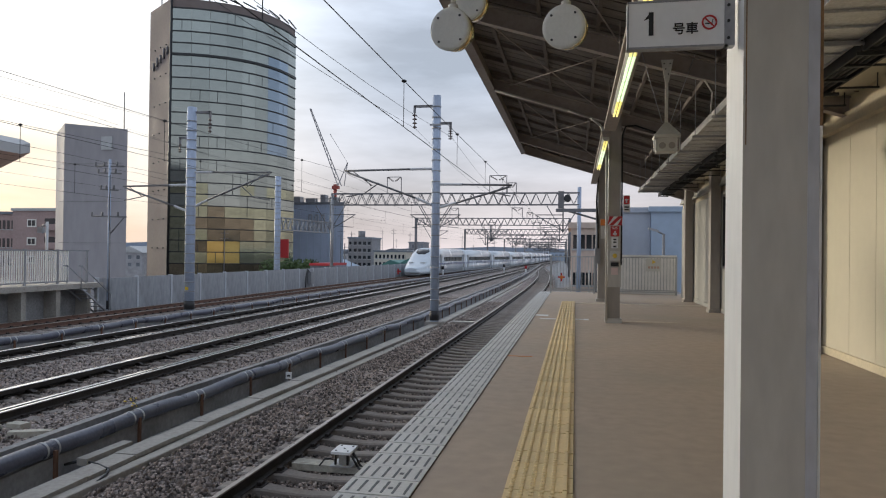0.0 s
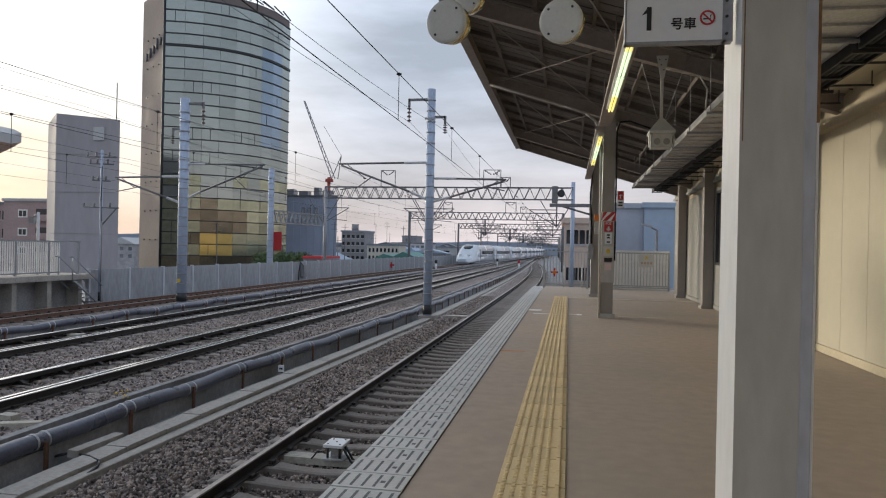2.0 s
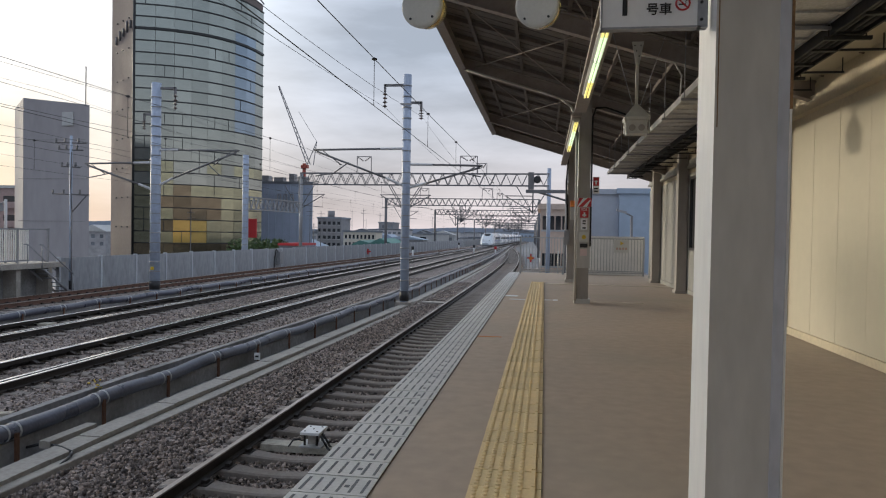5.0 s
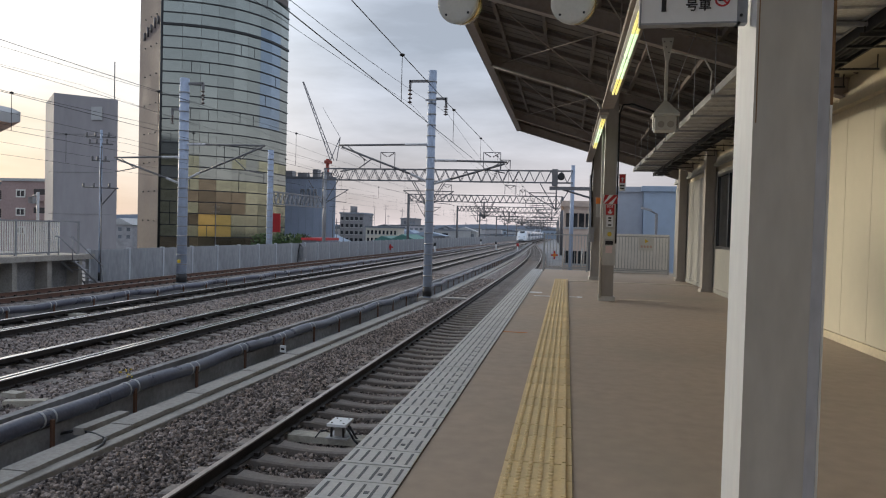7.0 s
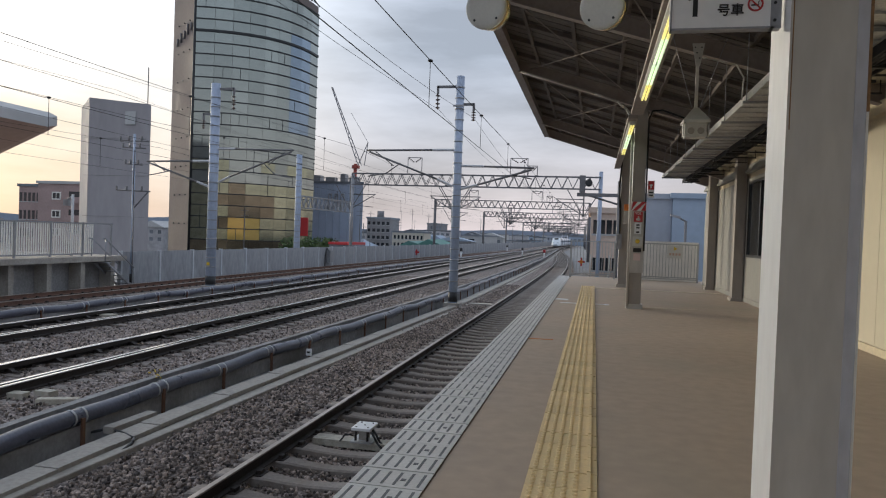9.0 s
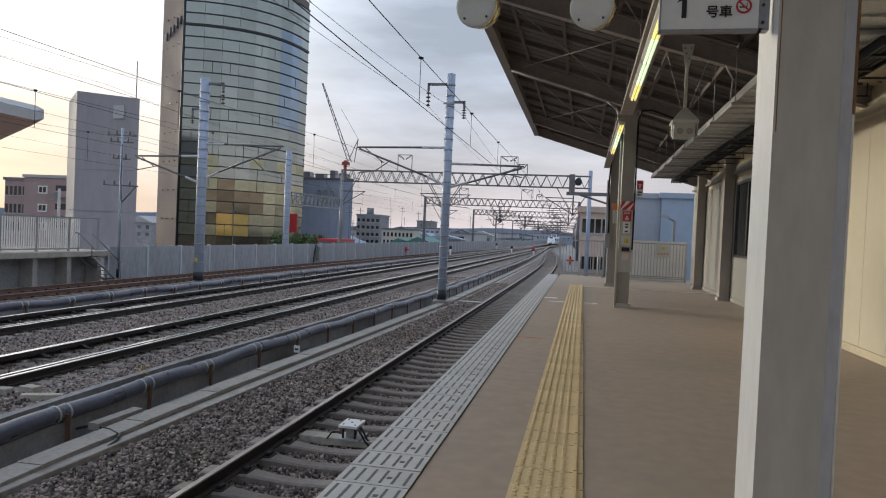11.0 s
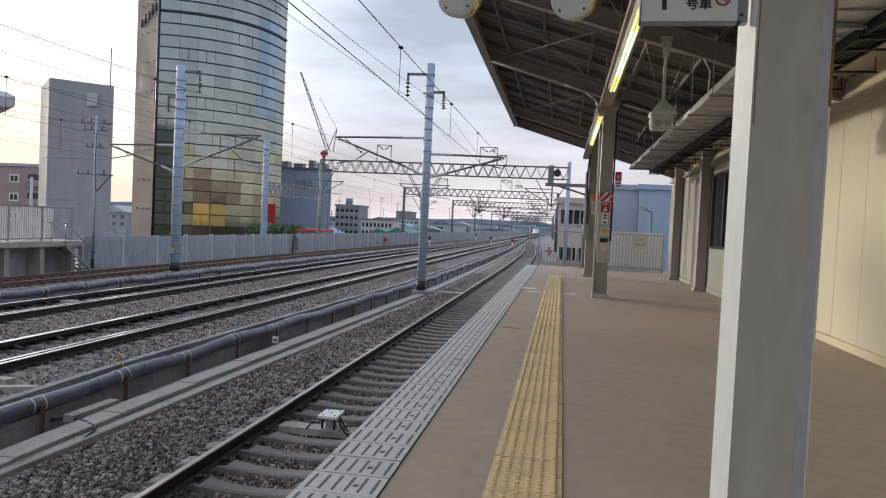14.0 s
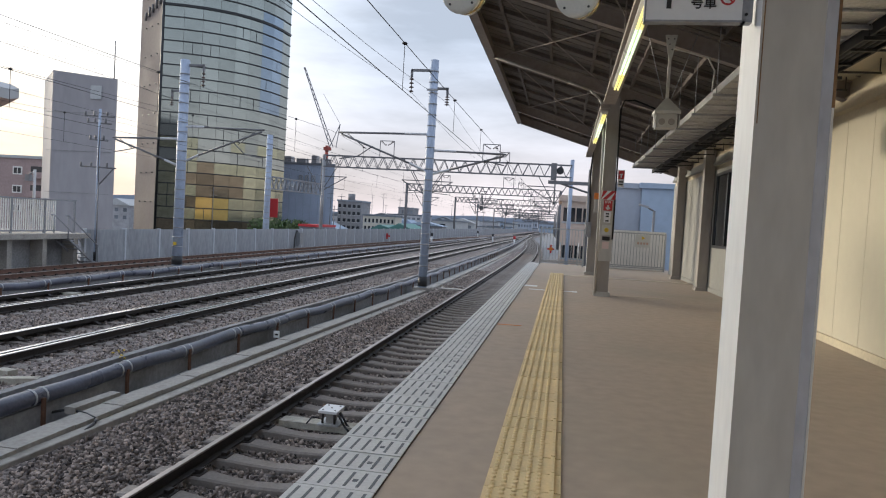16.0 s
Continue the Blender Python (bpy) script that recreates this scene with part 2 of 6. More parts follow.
M = dict(
    platform=mat("platform_coating", (0.425, 0.344, 0.270), 0.72, var=0.10, scale=0.7, bump=0.05, bscale=260, stain=(0.33, 0.295, 0.235, 0.7)),
    concrete=mat("concrete", (0.36, 0.34, 0.31), 0.9, var=0.2, scale=1.5, bump=0.3, bscale=40, stain=(0.18, 0.16, 0.14, 0.7)),
    concrete_dark=mat("weathered_concrete", (0.27, 0.27, 0.275), 0.92, var=0.25, scale=1.2, bump=0.35, bscale=30, stain=(0.11, 0.105, 0.10, 0.8)),
    sleeper=mat("sleeper_concrete", (0.26, 0.235, 0.215), 0.92, var=0.2, scale=2.5, bump=0.3, bscale=50, stain=(0.13, 0.09, 0.06, 0.7), rnd=0.15),
    ballast=ballast_material("ballast_stone", (0.42, 0.36, 0.335), (0.075, 0.066, 0.062)),
    stone=mat("loose_stone", (0.19, 0.165, 0.15), 0.95, var=0.35, scale=9, bump=0.3, bscale=60),
    rust=mat("rusty_rail", (0.032, 0.026, 0.023), 0.6, metal=0.2, var=0.35, scale=3, bump=0.2, bscale=50),
    steel=mat("polished_rail_head", (0.93, 0.91, 0.87), 0.20, metal=1.0, var=0.05, scale=3, stretch=(6, 0.3, 1)),
    oldsteel=mat("dull_rail_head", (0.36, 0.31, 0.28), 0.30, metal=0.9, var=0.2, scale=3, stretch=(6, 0.3, 1)),
    white_tile=mat("white_edge_tile", (0.62, 0.62, 0.61), 0.7, var=0.12, scale=5, bump=0.1, bscale=90, stain=(0.36, 0.35, 0.33, 0.55), rnd=0.06),
    slot=mat("dark_grip_inlay", (0.16, 0.17, 0.18), 0.8, var=0.2, scale=12),
    yellow=mat("yellow_tactile_tile", (0.72, 0.56, 0.305), 0.65, var=0.08, scale=5, bump=0.05, bscale=90, stain=(0.60, 0.49, 0.31, 0.4), rnd=0.07),
    joint=mat("joint_filler", (0.085, 0.07, 0.055), 0.9, var=0.15, scale=8),
    wall=mat("cream_wall_panel", (0.55, 0.51, 0.39), 0.6, var=0.03, scale=0.5, bump=0.04, bscale=30, stain=(0.51, 0.47, 0.355, 0.4)),
    trim=mat("cream_trim", (0.55, 0.48, 0.34), 0.6, var=0.1, scale=2),
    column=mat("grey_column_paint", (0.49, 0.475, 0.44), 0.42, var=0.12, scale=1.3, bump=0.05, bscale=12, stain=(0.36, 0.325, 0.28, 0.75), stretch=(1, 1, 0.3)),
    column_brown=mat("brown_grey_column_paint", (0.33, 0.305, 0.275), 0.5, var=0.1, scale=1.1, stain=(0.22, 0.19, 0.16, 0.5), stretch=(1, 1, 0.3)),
    column_white=mat("column_white_tone", (0.78, 0.785, 0.77), 0.5, var=0.06, scale=1.5, stain=(0.6, 0.54, 0.45, 0.4), stretch=(1, 1, 0.3)),
    roofsteel=mat("brown_roof_steel", (0.31, 0.27, 0.24), 0.55, var=0.15, scale=1.2, stain=(0.24, 0.19, 0.16, 0.6)),
    roofsheet=mat("roof_sheet", (0.20, 0.178, 0.16), 0.8, var=0.25, scale=1.6, stain=(0.10, 0.088, 0.08, 0.8), stretch=(0.5, 2, 1)),
    black=mat("black_rubber", (0.022, 0.023, 0.026), 0.5, var=0.2, scale=4),
    pipe=mat("black_pipe", (0.075, 0.082, 0.115), 0.30, var=0.3, scale=2.5, stain=(0.15, 0.155, 0.175, 0.5)),
    band=mat("pale_clamp", (0.45, 0.46, 0.47), 0.5, metal=0.5, var=0.15, scale=12),
    pole=mat("pale_blue_pole_paint", (0.36, 0.43, 0.56), 0.5, var=0.12, scale=1.0, stain=(0.26, 0.30, 0.38, 0.5)),
    galv=mat("galvanised_steel", (0.32, 0.33, 0.35), 0.5, metal=0.6, var=0.15, scale=4),
    gantry=mat("weathered_gantry_steel", (0.17, 0.17, 0.18), 0.6, metal=0.3, var=0.2, scale=2),
    wire=mat("dark_wire", (0.035, 0.035, 0.04), 0.6, metal=0.3, var=0.1, scale=2),
    insul=mat("brown_insulator", (0.10, 0.075, 0.07), 0.25, var=0.2, scale=9),
    insul_pale=mat("pale_insulator", (0.55, 0.56, 0.58), 0.3, var=0.1, scale=9),
    sign_white=mat("sign_white", (0.78, 0.79, 0.80), 0.4, var=0.03, scale=3),
    sign_black=mat("sign_black", (0.012, 0.012, 0.014), 0.5, var=0.1, scale=8),
    red=mat("sign_red", (0.48, 0.03, 0.035), 0.5, var=0.1, scale=6),
    orange=mat("orange_paint", (0.75, 0.22, 0.03), 0.5, var=0.1, scale=6),
    signyellow=mat("sign_yellow", (0.70, 0.50, 0.05), 0.5, var=0.1, scale=6),
    lampback=mat("pale_lamp_plate", (0.60, 0.60, 0.56), 0.45, var=0.06, scale=6),
    brass=mat("brass_reflector", (0.62, 0.50, 0.27), 0.22, metal=1.0, var=0.15, scale=7),
    tube=mat("fluorescent_tube", (0.80, 1.0, 0.62), 0.3, var=0.0, emit=0.75),
    tube_warm=mat("yellowed_fluorescent_tube", (1.0, 0.86, 0.25), 0.3, var=0.0, emit=0.65),
    lampbody=mat("lamp_housing_white", (0.55, 0.54, 0.50), 0.5, var=0.08, scale=4),
    tray=mat("cable_tray", (0.50, 0.50, 0.50), 0.5, metal=0.5, var=0.2, scale=3),
    traydark=mat("dark_cables", (0.014, 0.014, 0.015), 0.6, var=0.3, scale=5),
    glassdark=mat("dark_window_glass", (0.02, 0.024, 0.03), 0.05, var=0.05, scale=1),
    barrier=mat("barrier_panel", (0.31, 0.325, 0.35), 0.85, var=0.2, scale=0.6, bump=0.2, bscale=20, stain=(0.19, 0.19, 0.20, 0.7), stretch=(1, 1, 0.4)),
    fence=mat("grey_green_fence_paint", (0.40, 0.41, 0.41), 0.5, metal=0.1, var=0.15, scale=3),
    tower_glass=mat("tower_mirror_glass", (0.325, 0.35, 0.325), 0.12, metal=0.9, var=0.06, scale=0.06, rnd=0.05),
    tower_glass_blue=mat("tower_blue_glass", (0.275, 0.34, 0.41), 0.12, metal=0.9, var=0.08, scale=0.06, rnd=0.09),
    tower_gold=mat("tower_gold_glass", (0.33, 0.335, 0.235), 0.12, metal=0.9, var=0.2, scale=0.15, rnd=0.15),
    # reflection of an opposite building as pane colours; the bronze also serves the base
    tower_amber=mat("amber_reflection_glass", (0.72, 0.50, 0.16), 0.12, metal=0.6, var=0.1, scale=0.3, rnd=0.2),
    tower_brown=mat("bronze_base_and_reflection_glass", (0.19, 0.16, 0.11), 0.12, metal=0.8, var=0.4, scale=0.5, rnd=0.3),
    mullion=mat("dark_mullion", (0.035, 0.038, 0.042), 0.4, metal=0.5, var=0.1, scale=1),
    towerstone=mat("tower_granite", (0.20, 0.168, 0.16), 0.8, var=0.08, scale=0.2, stain=(0.18, 0.135, 0.122, 0.7)),
    block=mat("grey_concrete_block", (0.34, 0.33, 0.35), 0.85, var=0.1, scale=0.12, stain=(0.26, 0.25, 0.265, 0.6), stretch=(1, 1, 0.3)),
    brick=mat("brown_brick_facade", (0.36, 0.27, 0.26), 0.85, var=0.15, scale=0.3),
    bluewall=mat("blue_cladding", (0.33, 0.41, 0.52), 0.6, var=0.08, scale=0.15, stain=(0.28, 0.36, 0.47, 0.5)),
    palewall=mat("pale_render", (0.46, 0.47, 0.48), 0.8, var=0.12, scale=0.2),
    # pale bluish town colours include the haze of distance
    townwall=mat("town_wall", (0.36, 0.36, 0.38), 0.85, var=0.2, scale=0.1, rnd=0.35),
    townroof=mat("town_roof", (0.18, 0.20, 0.23), 0.8, var=0.25, scale=0.2, rnd=0.4),
    greenroof=mat("green_shed_roof", (0.10, 0.25, 0.22), 0.6, var=0.15, scale=0.2),
    beige=mat("beige_cladding", (0.62, 0.50, 0.42), 0.75, var=0.1, scale=0.3),
    leaf=mat("shrub_leaf", (0.06, 0.10, 0.03), 0.7, var=0.4, scale=2),
    ground=mat("far_ground", (0.15, 0.155, 0.15), 0.95, var=0.35, scale=0.02),
    # distance haze is mixed into this blue base colour
    hill=mat("haze_tinted_hill", (0.28, 0.33, 0.42), 0.95, var=0.1, scale=0.01),
    crane_red=mat("crane_red_paint", (0.35, 0.08, 0.06), 0.6, var=0.1, scale=1),
    crane_grey=mat("crane_lattice_steel", (0.30, 0.30, 0.32), 0.6, var=0.1, scale=1),
    train=mat("train_white_paint", (0.54, 0.60, 0.66), 0.25, var=0.03, scale=0.5, coat=0.4),
    train_blue=mat("train_blue_stripe", (0.02, 0.05, 0.20), 0.3, var=0.05, scale=1),
    train_skirt=mat("train_grey_skirt", (0.30, 0.32, 0.34), 0.5, var=0.12, scale=1),
    train_under=mat("train_underframe", (0.03, 0.03, 0.035), 0.7, var=0.2, scale=2),
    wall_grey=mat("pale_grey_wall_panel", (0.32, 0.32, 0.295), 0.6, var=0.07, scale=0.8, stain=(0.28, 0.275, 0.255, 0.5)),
    # sky reflection on the near column's corner, put into a flat colour
    sheen_blue=mat("blue_grey_corner_sheen", (0.46, 0.475, 0.52), 0.4, var=0.14, scale=2.0, stain=(0.46, 0.47, 0.48, 0.6), stretch=(1, 1, 0.4)),
    purlin=mat("dark_purlin_steel", (0.15, 0.125, 0.11), 0.65, var=0.2, scale=2, stain=(0.09, 0.07, 0.06, 0.6)),
    bluenet=mat("blue_scaffold_sheeting", (0.40, 0.47, 0.60), 0.7, var=0.10, scale=0.4, stain=(0.33, 0.40, 0.52, 0.6)),
    greyclad=mat("grey_blue_cladding", (0.36, 0.40, 0.47), 0.6, var=0.06, scale=0.2),
    pink_note=mat("pink_notice_paper", (0.70, 0.55, 0.52), 0.6, var=0.05, scale=6),
    line_pale=mat("pale_worn_floor_line", (0.58, 0.51, 0.40), 0.7, var=0.2, scale=6, stain=(0.42, 0.36, 0.28, 0.7)),
    pale_slab=mat("pale_speckled_concrete", (0.44, 0.42, 0.36), 0.85, var=0.25, scale=14, bump=0.2, bscale=60, stain=(0.28, 0.25, 0.21, 0.8)),
    # near-black colour that stands for shade in the gaps between ceiling boards
    gap_shade=mat("dark_gap_shade", (0.035, 0.031, 0.028), 0.9, var=0.25, scale=2),
    bracket_rust=mat("rusty_bracket", (0.13, 0.065, 0.04), 0.8, var=0.35, scale=8),
    slat_pale=mat("pale_fence_paint", (0.78, 0.77, 0.74), 0.5, var=0.1, scale=3),
    post_pale=mat("pale_barrier_post", (0.50, 0.53, 0.58), 0.5, var=0.12, scale=2, stain=(0.36, 0.36, 0.38, 0.5)),
    cream_house=mat("cream_render", (0.62, 0.58, 0.50), 0.8, var=0.08, scale=0.2),
    rust_brown=mat("brown_rusty_rail", (0.15, 0.085, 0.062), 0.75, metal=0.1, var=0.3, scale=3, bump=0.2, bscale=50),
    ruststrip=mat("rusty_edge_strip", (0.22, 0.125, 0.06), 0.8, var=0.35, scale=5),
    soffit=mat("reddish_soffit", (0.52, 0.36, 0.29), 0.7, var=0.08, scale=0.5),
    panel_blue=mat("pale_blue_notice", (0.45, 0.55, 0.62), 0.5, var=0.05, scale=4),
)


# ---------------------------------------------------------------- mesh helpers
def box(bm, x0, x1, y0, y1, z0, z1, mi=0):
    vs = [bm.verts.new((x, y, z)) for x in (x0, x1) for y in (y0, y1) for z in (z0, z1)]
    for f in ((0, 1, 3, 2), (4, 6, 7, 5), (0, 4, 5, 1), (2, 3, 7, 6), (0, 2, 6, 4), (1, 5, 7, 3)):
        bm.faces.new([vs[i] for i in f]).material_index = mi
    return vs


def bevel(bm, w=0.01, seg=2, angle=0.6):
    es = [e for e in bm.edges if len(e.link_faces) == 2 and e.calc_face_angle(0) > angle]
    bmesh.ops.bevel(bm, geom=es, offset=w, segments=seg, affect="EDGES", profile=0.5)
    return bm


def rod(bm, a, b, r=0.02, n=8, r2=None, mi=0):
    """A closed round bar from a to b."""
    a, b = Vector(a), Vector(b)
    r2 = r if r2 is None else r2
    q = (b - a).to_track_quat("Z", "Y")
    ra, rb = [], []
    for i in range(n):
        t = 2 * math.pi * (i + 0.5) / n
        d = q @ Vector((math.cos(t), math.sin(t), 0))
        ra.append(bm.verts.new(a + d * r))
        rb.append(bm.verts.new(b + d * r2))
    for i in range(n):
        j = (i + 1) % n
        f = bm.faces.new((ra[i], ra[j], rb[j], rb[i]))
        f.smooth, f.material_index = n > 5, mi
    bm.faces.new(ra[::-1]).material_index = mi
    bm.faces.new(rb).material_index = mi


def chain(bm, pts, r=0.01, n=5, mi=0):
    for a, b in zip(pts, pts[1:]):
        rod(bm, a, b, r, n, mi=mi)


def lathe(bm, centre, axis, profile, n=20, mi=0):
    """Turns (distance along axis, radius) pairs round the axis."""
    c, q = Vector(centre), Vector(axis).to_track_quat("Z", "Y")
    rings = []
    for d, r in profile:
        rings.append([bm.verts.new(c + q @ Vector((r * math.cos(2 * math.pi * i / n), r * math.sin(2 * math.pi * i / n), d))) for i in range(n)])
    for u, v in zip(rings, rings[1:]):
        for i in range(n):
            j = (i + 1) % n
            f = bm.faces.new((u[i], u[j], v[j], v[i]))
            f.smooth, f.material_index = True, mi
    bm.faces.new(rings[0][::-1]).material_index = mi
    bm.faces.new(rings[-1]).material_index = mi


def extrude_y(bm, prof, stations, mi=0):
    """Sweeps a closed (x, z) outline through (y, dx, dz) stations, and caps it."""
    rings = [[bm.verts.new((x + dx, y, z + dz)) for x, z in prof] for y, dx, dz in stations]
    k = len(prof)
    for u, v in zip(rings, rings[1:]):
        for i in range(k):
            j = (i + 1) % k
            bm.faces.new((u[i], u[j], v[j], v[i])).material_index = mi
    bm.faces.new(rings[0]).material_index = mi
    bm.faces.new(rings[-1][::-1]).material_index = mi


def tube(bm, pts, r, n=10):
    """One continuous round hose through points that run along y."""
    rings = []
    for x, y, z in pts:
        rings.append([bm.verts.new((x + r * math.cos(2 * math.pi * i / n), y, z + r * math.sin(2 * math.pi * i / n))) for i in range(n)])
    for u, v in zip(rings, rings[1:]):
        for i in range(n):
            bm.faces.new((u[i], u[(i + 1) % n], v[(i + 1) % n], v[i])).smooth = True
    bm.faces.new(rings[0])
    bm.faces.new(rings[-1][::-1])


def mesh(name, bm, *mats):
    bmesh.ops.recalc_face_normals(bm, faces=bm.faces[:])
    me = bpy.data.meshes.new(name)
    bm.to_mesh(me)
    bm.free()
    for m in mats:
        me.materials.append(M[m] if isinstance(m, str) else m)
    return me


def part(name, bm, material, parent, label=""):
    mats = material if isinstance(material, (tuple, list)) else (material,)
    ob = new(name, mesh(name, bm, *mats) if isinstance(bm, bmesh.types.BMesh) else bm)
    ob.parent = parent
    if label:
        ob["label"] = label
    return ob


def thing(name, label, category, group="", kind="", at=None):
    ob = tagged(new(name), label, category, group, kind)
    if at is not None:
        ob.matrix_basis = at
    return ob


def solid(name, bm, material, label, category="", group="", kind="", at=None):
    mats = material if isinstance(material, (tuple, list)) else (material,)
    ob = tagged(new(name, mesh(name, bm, *mats)), label, category, group, kind)
    if at is not None:
        ob.matrix_basis = at
    return ob


def nb():
    return bmesh.new()


def smooth(u):
    u = min(1.0, max(0.0, u))
    return u * u * u * (u * (6 * u - 15) + 10)


def text_mesh(word, size, depth=0.002, bold=0.0):
    """Lettering as a mesh, lying in the x-z plane, facing -y, starting at the origin."""
    cu = bpy.data.curves.new("lettering", "FONT")
    cu.body, cu.size, cu.extrude, cu.offset = word, size, depth, size * bold
    ob = new("lettering", cu)
    dg = bpy.context.evaluated_depsgraph_get()
    me = bpy.data.meshes.new_from_object(ob.evaluated_get(dg))
    bpy.data.objects.remove(ob)
    me.transform(Matrix.Rotation(radians(90), 4, "X"))
    return me


# ---------------------------------------------------------------- the plan, in metres
# the platform runs along y with its top at z = 0; rail heads lie at RAIL
RAIL = -1.25
EDGE, WALL_X, END = -1.45, 3.92, 29.6


def x1(y):
    return -3.2 - 7.0 * smooth((y - 35) / 210)


def x2(y):
    return -10.25


def x3(y):
    return -14.45


def x4(y):
    return -20.0 + 5.55 * smooth((y - 45) / 190)


def setting(name, bm, material, label=""):
    ob = solid(name, bm, material, label, kind="structure")
    return ob


def track_dip(x):
    """Depth by which the stones lie lower between and beside the platform track's sleepers."""
    return 0.07 * max(0.0, min(1.0, (1.32 - abs(x + 3.2)) / 0.25))


def build_ground():
    bm = nb()
    box(bm, -4000, 4000, -1500, 4500, -10, -9)
    setting("ground", bm, "ground", "hazy built-up plain below the railway viaduct")
    bm = nb()
    box(bm, -31, 9.0, -40, 700, -3.2, -1.62)
    setting("viaduct_deck", bm, "concrete_dark", "grey concrete railway viaduct deck")
    # ballast shoulders, gently crowned, between the trough walls
    for name, xa, xb, s0, s1 in (("ballast_bed", -6.02, -1.75, x1, x1), ("ballast_bed", -21.3, -7.45, x2, x3)):
        bm = nb()
        ys = [-12 + 1.1 * i for i in range(60)] + [56 + 10 * i for i in range(60)]
        xs = [xa + (xb - xa) * i / 36 for i in range(37)]
        grid = []
        for y in ys:
            row = []
            for x in xs:
                z = -1.47 + 0.05 * (noise.noise(Vector((x * 1.3, y * 1.3, 0)))) + 0.02 * noise.noise(Vector((x * 5, y * 5, 3)))
                if name and xb > -3:
                    shift = x1(y) - x1(0)
                else:
                    shift = 0
                if xb > -3:
                    z -= 0.07 * max(0.0, min(1.0, (-5.2 - x) / 0.6)) + track_dip(x)
                row.append(bm.verts.new((x + shift, y, z)))
            grid.append(row)
        for a, b in zip(grid, grid[1:]):
            for i in range(36):
                bm.faces.new((a[i], a[i + 1], b[i + 1], b[i])).smooth = True
        setting(name, bm, "ballast", "grey-brown crushed stone ballast between the tracks")


RAIL_PROFILE = [(-0.065, -0.17), (0.065, -0.17), (0.065, -0.155), (0.012, -0.135), (0.012, -0.045), (0.034, -0.035), (0.034, -0.012), (-0.034, -0.012), (-0.034, -0.035), (-0.012, -0.045), (-0.012, -0.135), (-0.065, -0.155)]
HEAD_PROFILE = [(-0.0345, -0.02), (0.0345, -0.02), (0.0345, -0.006), (0.031, -0.0012), (0.015, 0.0), (-0.015, 0.0), (-0.031, -0.0012), (-0.0345, -0.006)]


def sleeper_mesh():
    """Prestressed sleeper: waisted and dished in the middle, raised under the rails, with pads and clips."""
    bm = nb()
    rings = []
    for x, zt, w in ((-1.2, -0.215, 0.125), (-1.17, -0.195, 0.135), (-0.95, -0.178, 0.14), (-0.55, -0.178, 0.135), (-0.3, -0.205, 0.112),
                     (0.0, -0.218, 0.105), (0.3, -0.205, 0.112), (0.55, -0.178, 0.135), (0.95, -0.178, 0.14), (1.17, -0.195, 0.135), (1.2, -0.215, 0.125)):
        rings.append([bm.verts.new((x, y, z)) for y, z in ((-w, -0.36), (-w, zt - 0.02), (-w + 0.025, zt), (w - 0.025, zt), (w, zt - 0.02), (w, -0.36))])
    for u, v in zip(rings, rings[1:]):
        for i in range(6):
            bm.faces.new((u[i], u[(i + 1) % 6], v[(i + 1) % 6], v[i]))
    bm.faces.new(rings[0])
    bm.faces.new(rings[-1][::-1])
    for s in (-1, 1):
        x = s * 0.75
        box(bm, x - 0.16, x + 0.16, -0.10, 0.10, -0.18, -0.168, 1)
        for t in (-0.1, 0.1):
            box(bm, x + t - 0.03, x + t + 0.03, -0.05, 0.05, -0.168, -0.125, 1)
    return mesh("sleeper", bm, "sleeper", "rust")


def build_tracks():
    sl = sleeper_mesh()
    for n, (fx, head, y0, ynear, txt) in enumerate(((x1, "oldsteel", -8, 75, "loop track beside the platform with dull rails"), (x2, "steel", -8, 85, "main track with polished rails on concrete sleepers"),
                                              (x3, "steel", -8, 85, "main track with polished rails on concrete sleepers"), (x4, "oldsteel", -8, 85, "loop track beside the far platform with dull rails"))):
        t = thing("railway_track", "ballasted " + txt, "railway track", "parallel railway tracks")
        ys = list(range(-12, 60, 6)) + list(range(60, 660, 8))
        for s in (-0.7525, 0.7525):
            bm = nb()
            extrude_y(bm, RAIL_PROFILE, [(y, fx(y) + s, RAIL) for y in ys])
            r = part("rail", bm, "rust_brown" if fx == x4 else "rust", t)
            bm = nb()
            extrude_y(bm, HEAD_PROFILE, [(y, fx(y) + s, RAIL) for y in ys])
            part("running_surface", bm, head, r, "worn steel rail head")
        if fx in (x2, x3):
            # guard bars inside both rails, and their brackets
            for xa, xb in ((0.585, 0.662), (-0.700, -0.615)):
                bm = nb()
                extrude_y(bm, [(xa, -0.09), (xb, -0.09), (xb, 0.002), (xb - 0.005, 0.006), (xa + 0.005, 0.006), (xa, 0.002)], [(y, fx(y), RAIL) for y in ys if y < 140])
                for f in bm.faces:
                    f.material_index = 0 if f.calc_center_median().z > RAIL + 0.001 else 1
                part("guard_bar", bm, ("steel", "rust"), t, "worn steel guard bar beside the rail")
            bm = nb()
            vs = box(bm, -0.69, -0.50, -0.05, 0.05, -0.17, -0.05)
            for v in vs:
                if v.co.x > -0.6:
                    v.co.z = min(v.co.z, -0.14)
            box(bm, -0.50, -0.36, -0.03, 0.03, -0.17, -0.145)
            me = mesh("guard_bracket", bm, "rust")
            for k in range(52):
                o = new("guard_bracket", me)
                o.parent, o.location = t, (fx(1.2 * k), -2.0 + 1.2 * k, RAIL)
        y = y0
        while y < ynear:
            o = new("sleeper", sl)
            o.parent, o.location = t, (fx(y), y, RAIL)
            y += 0.6
        bm = nb()
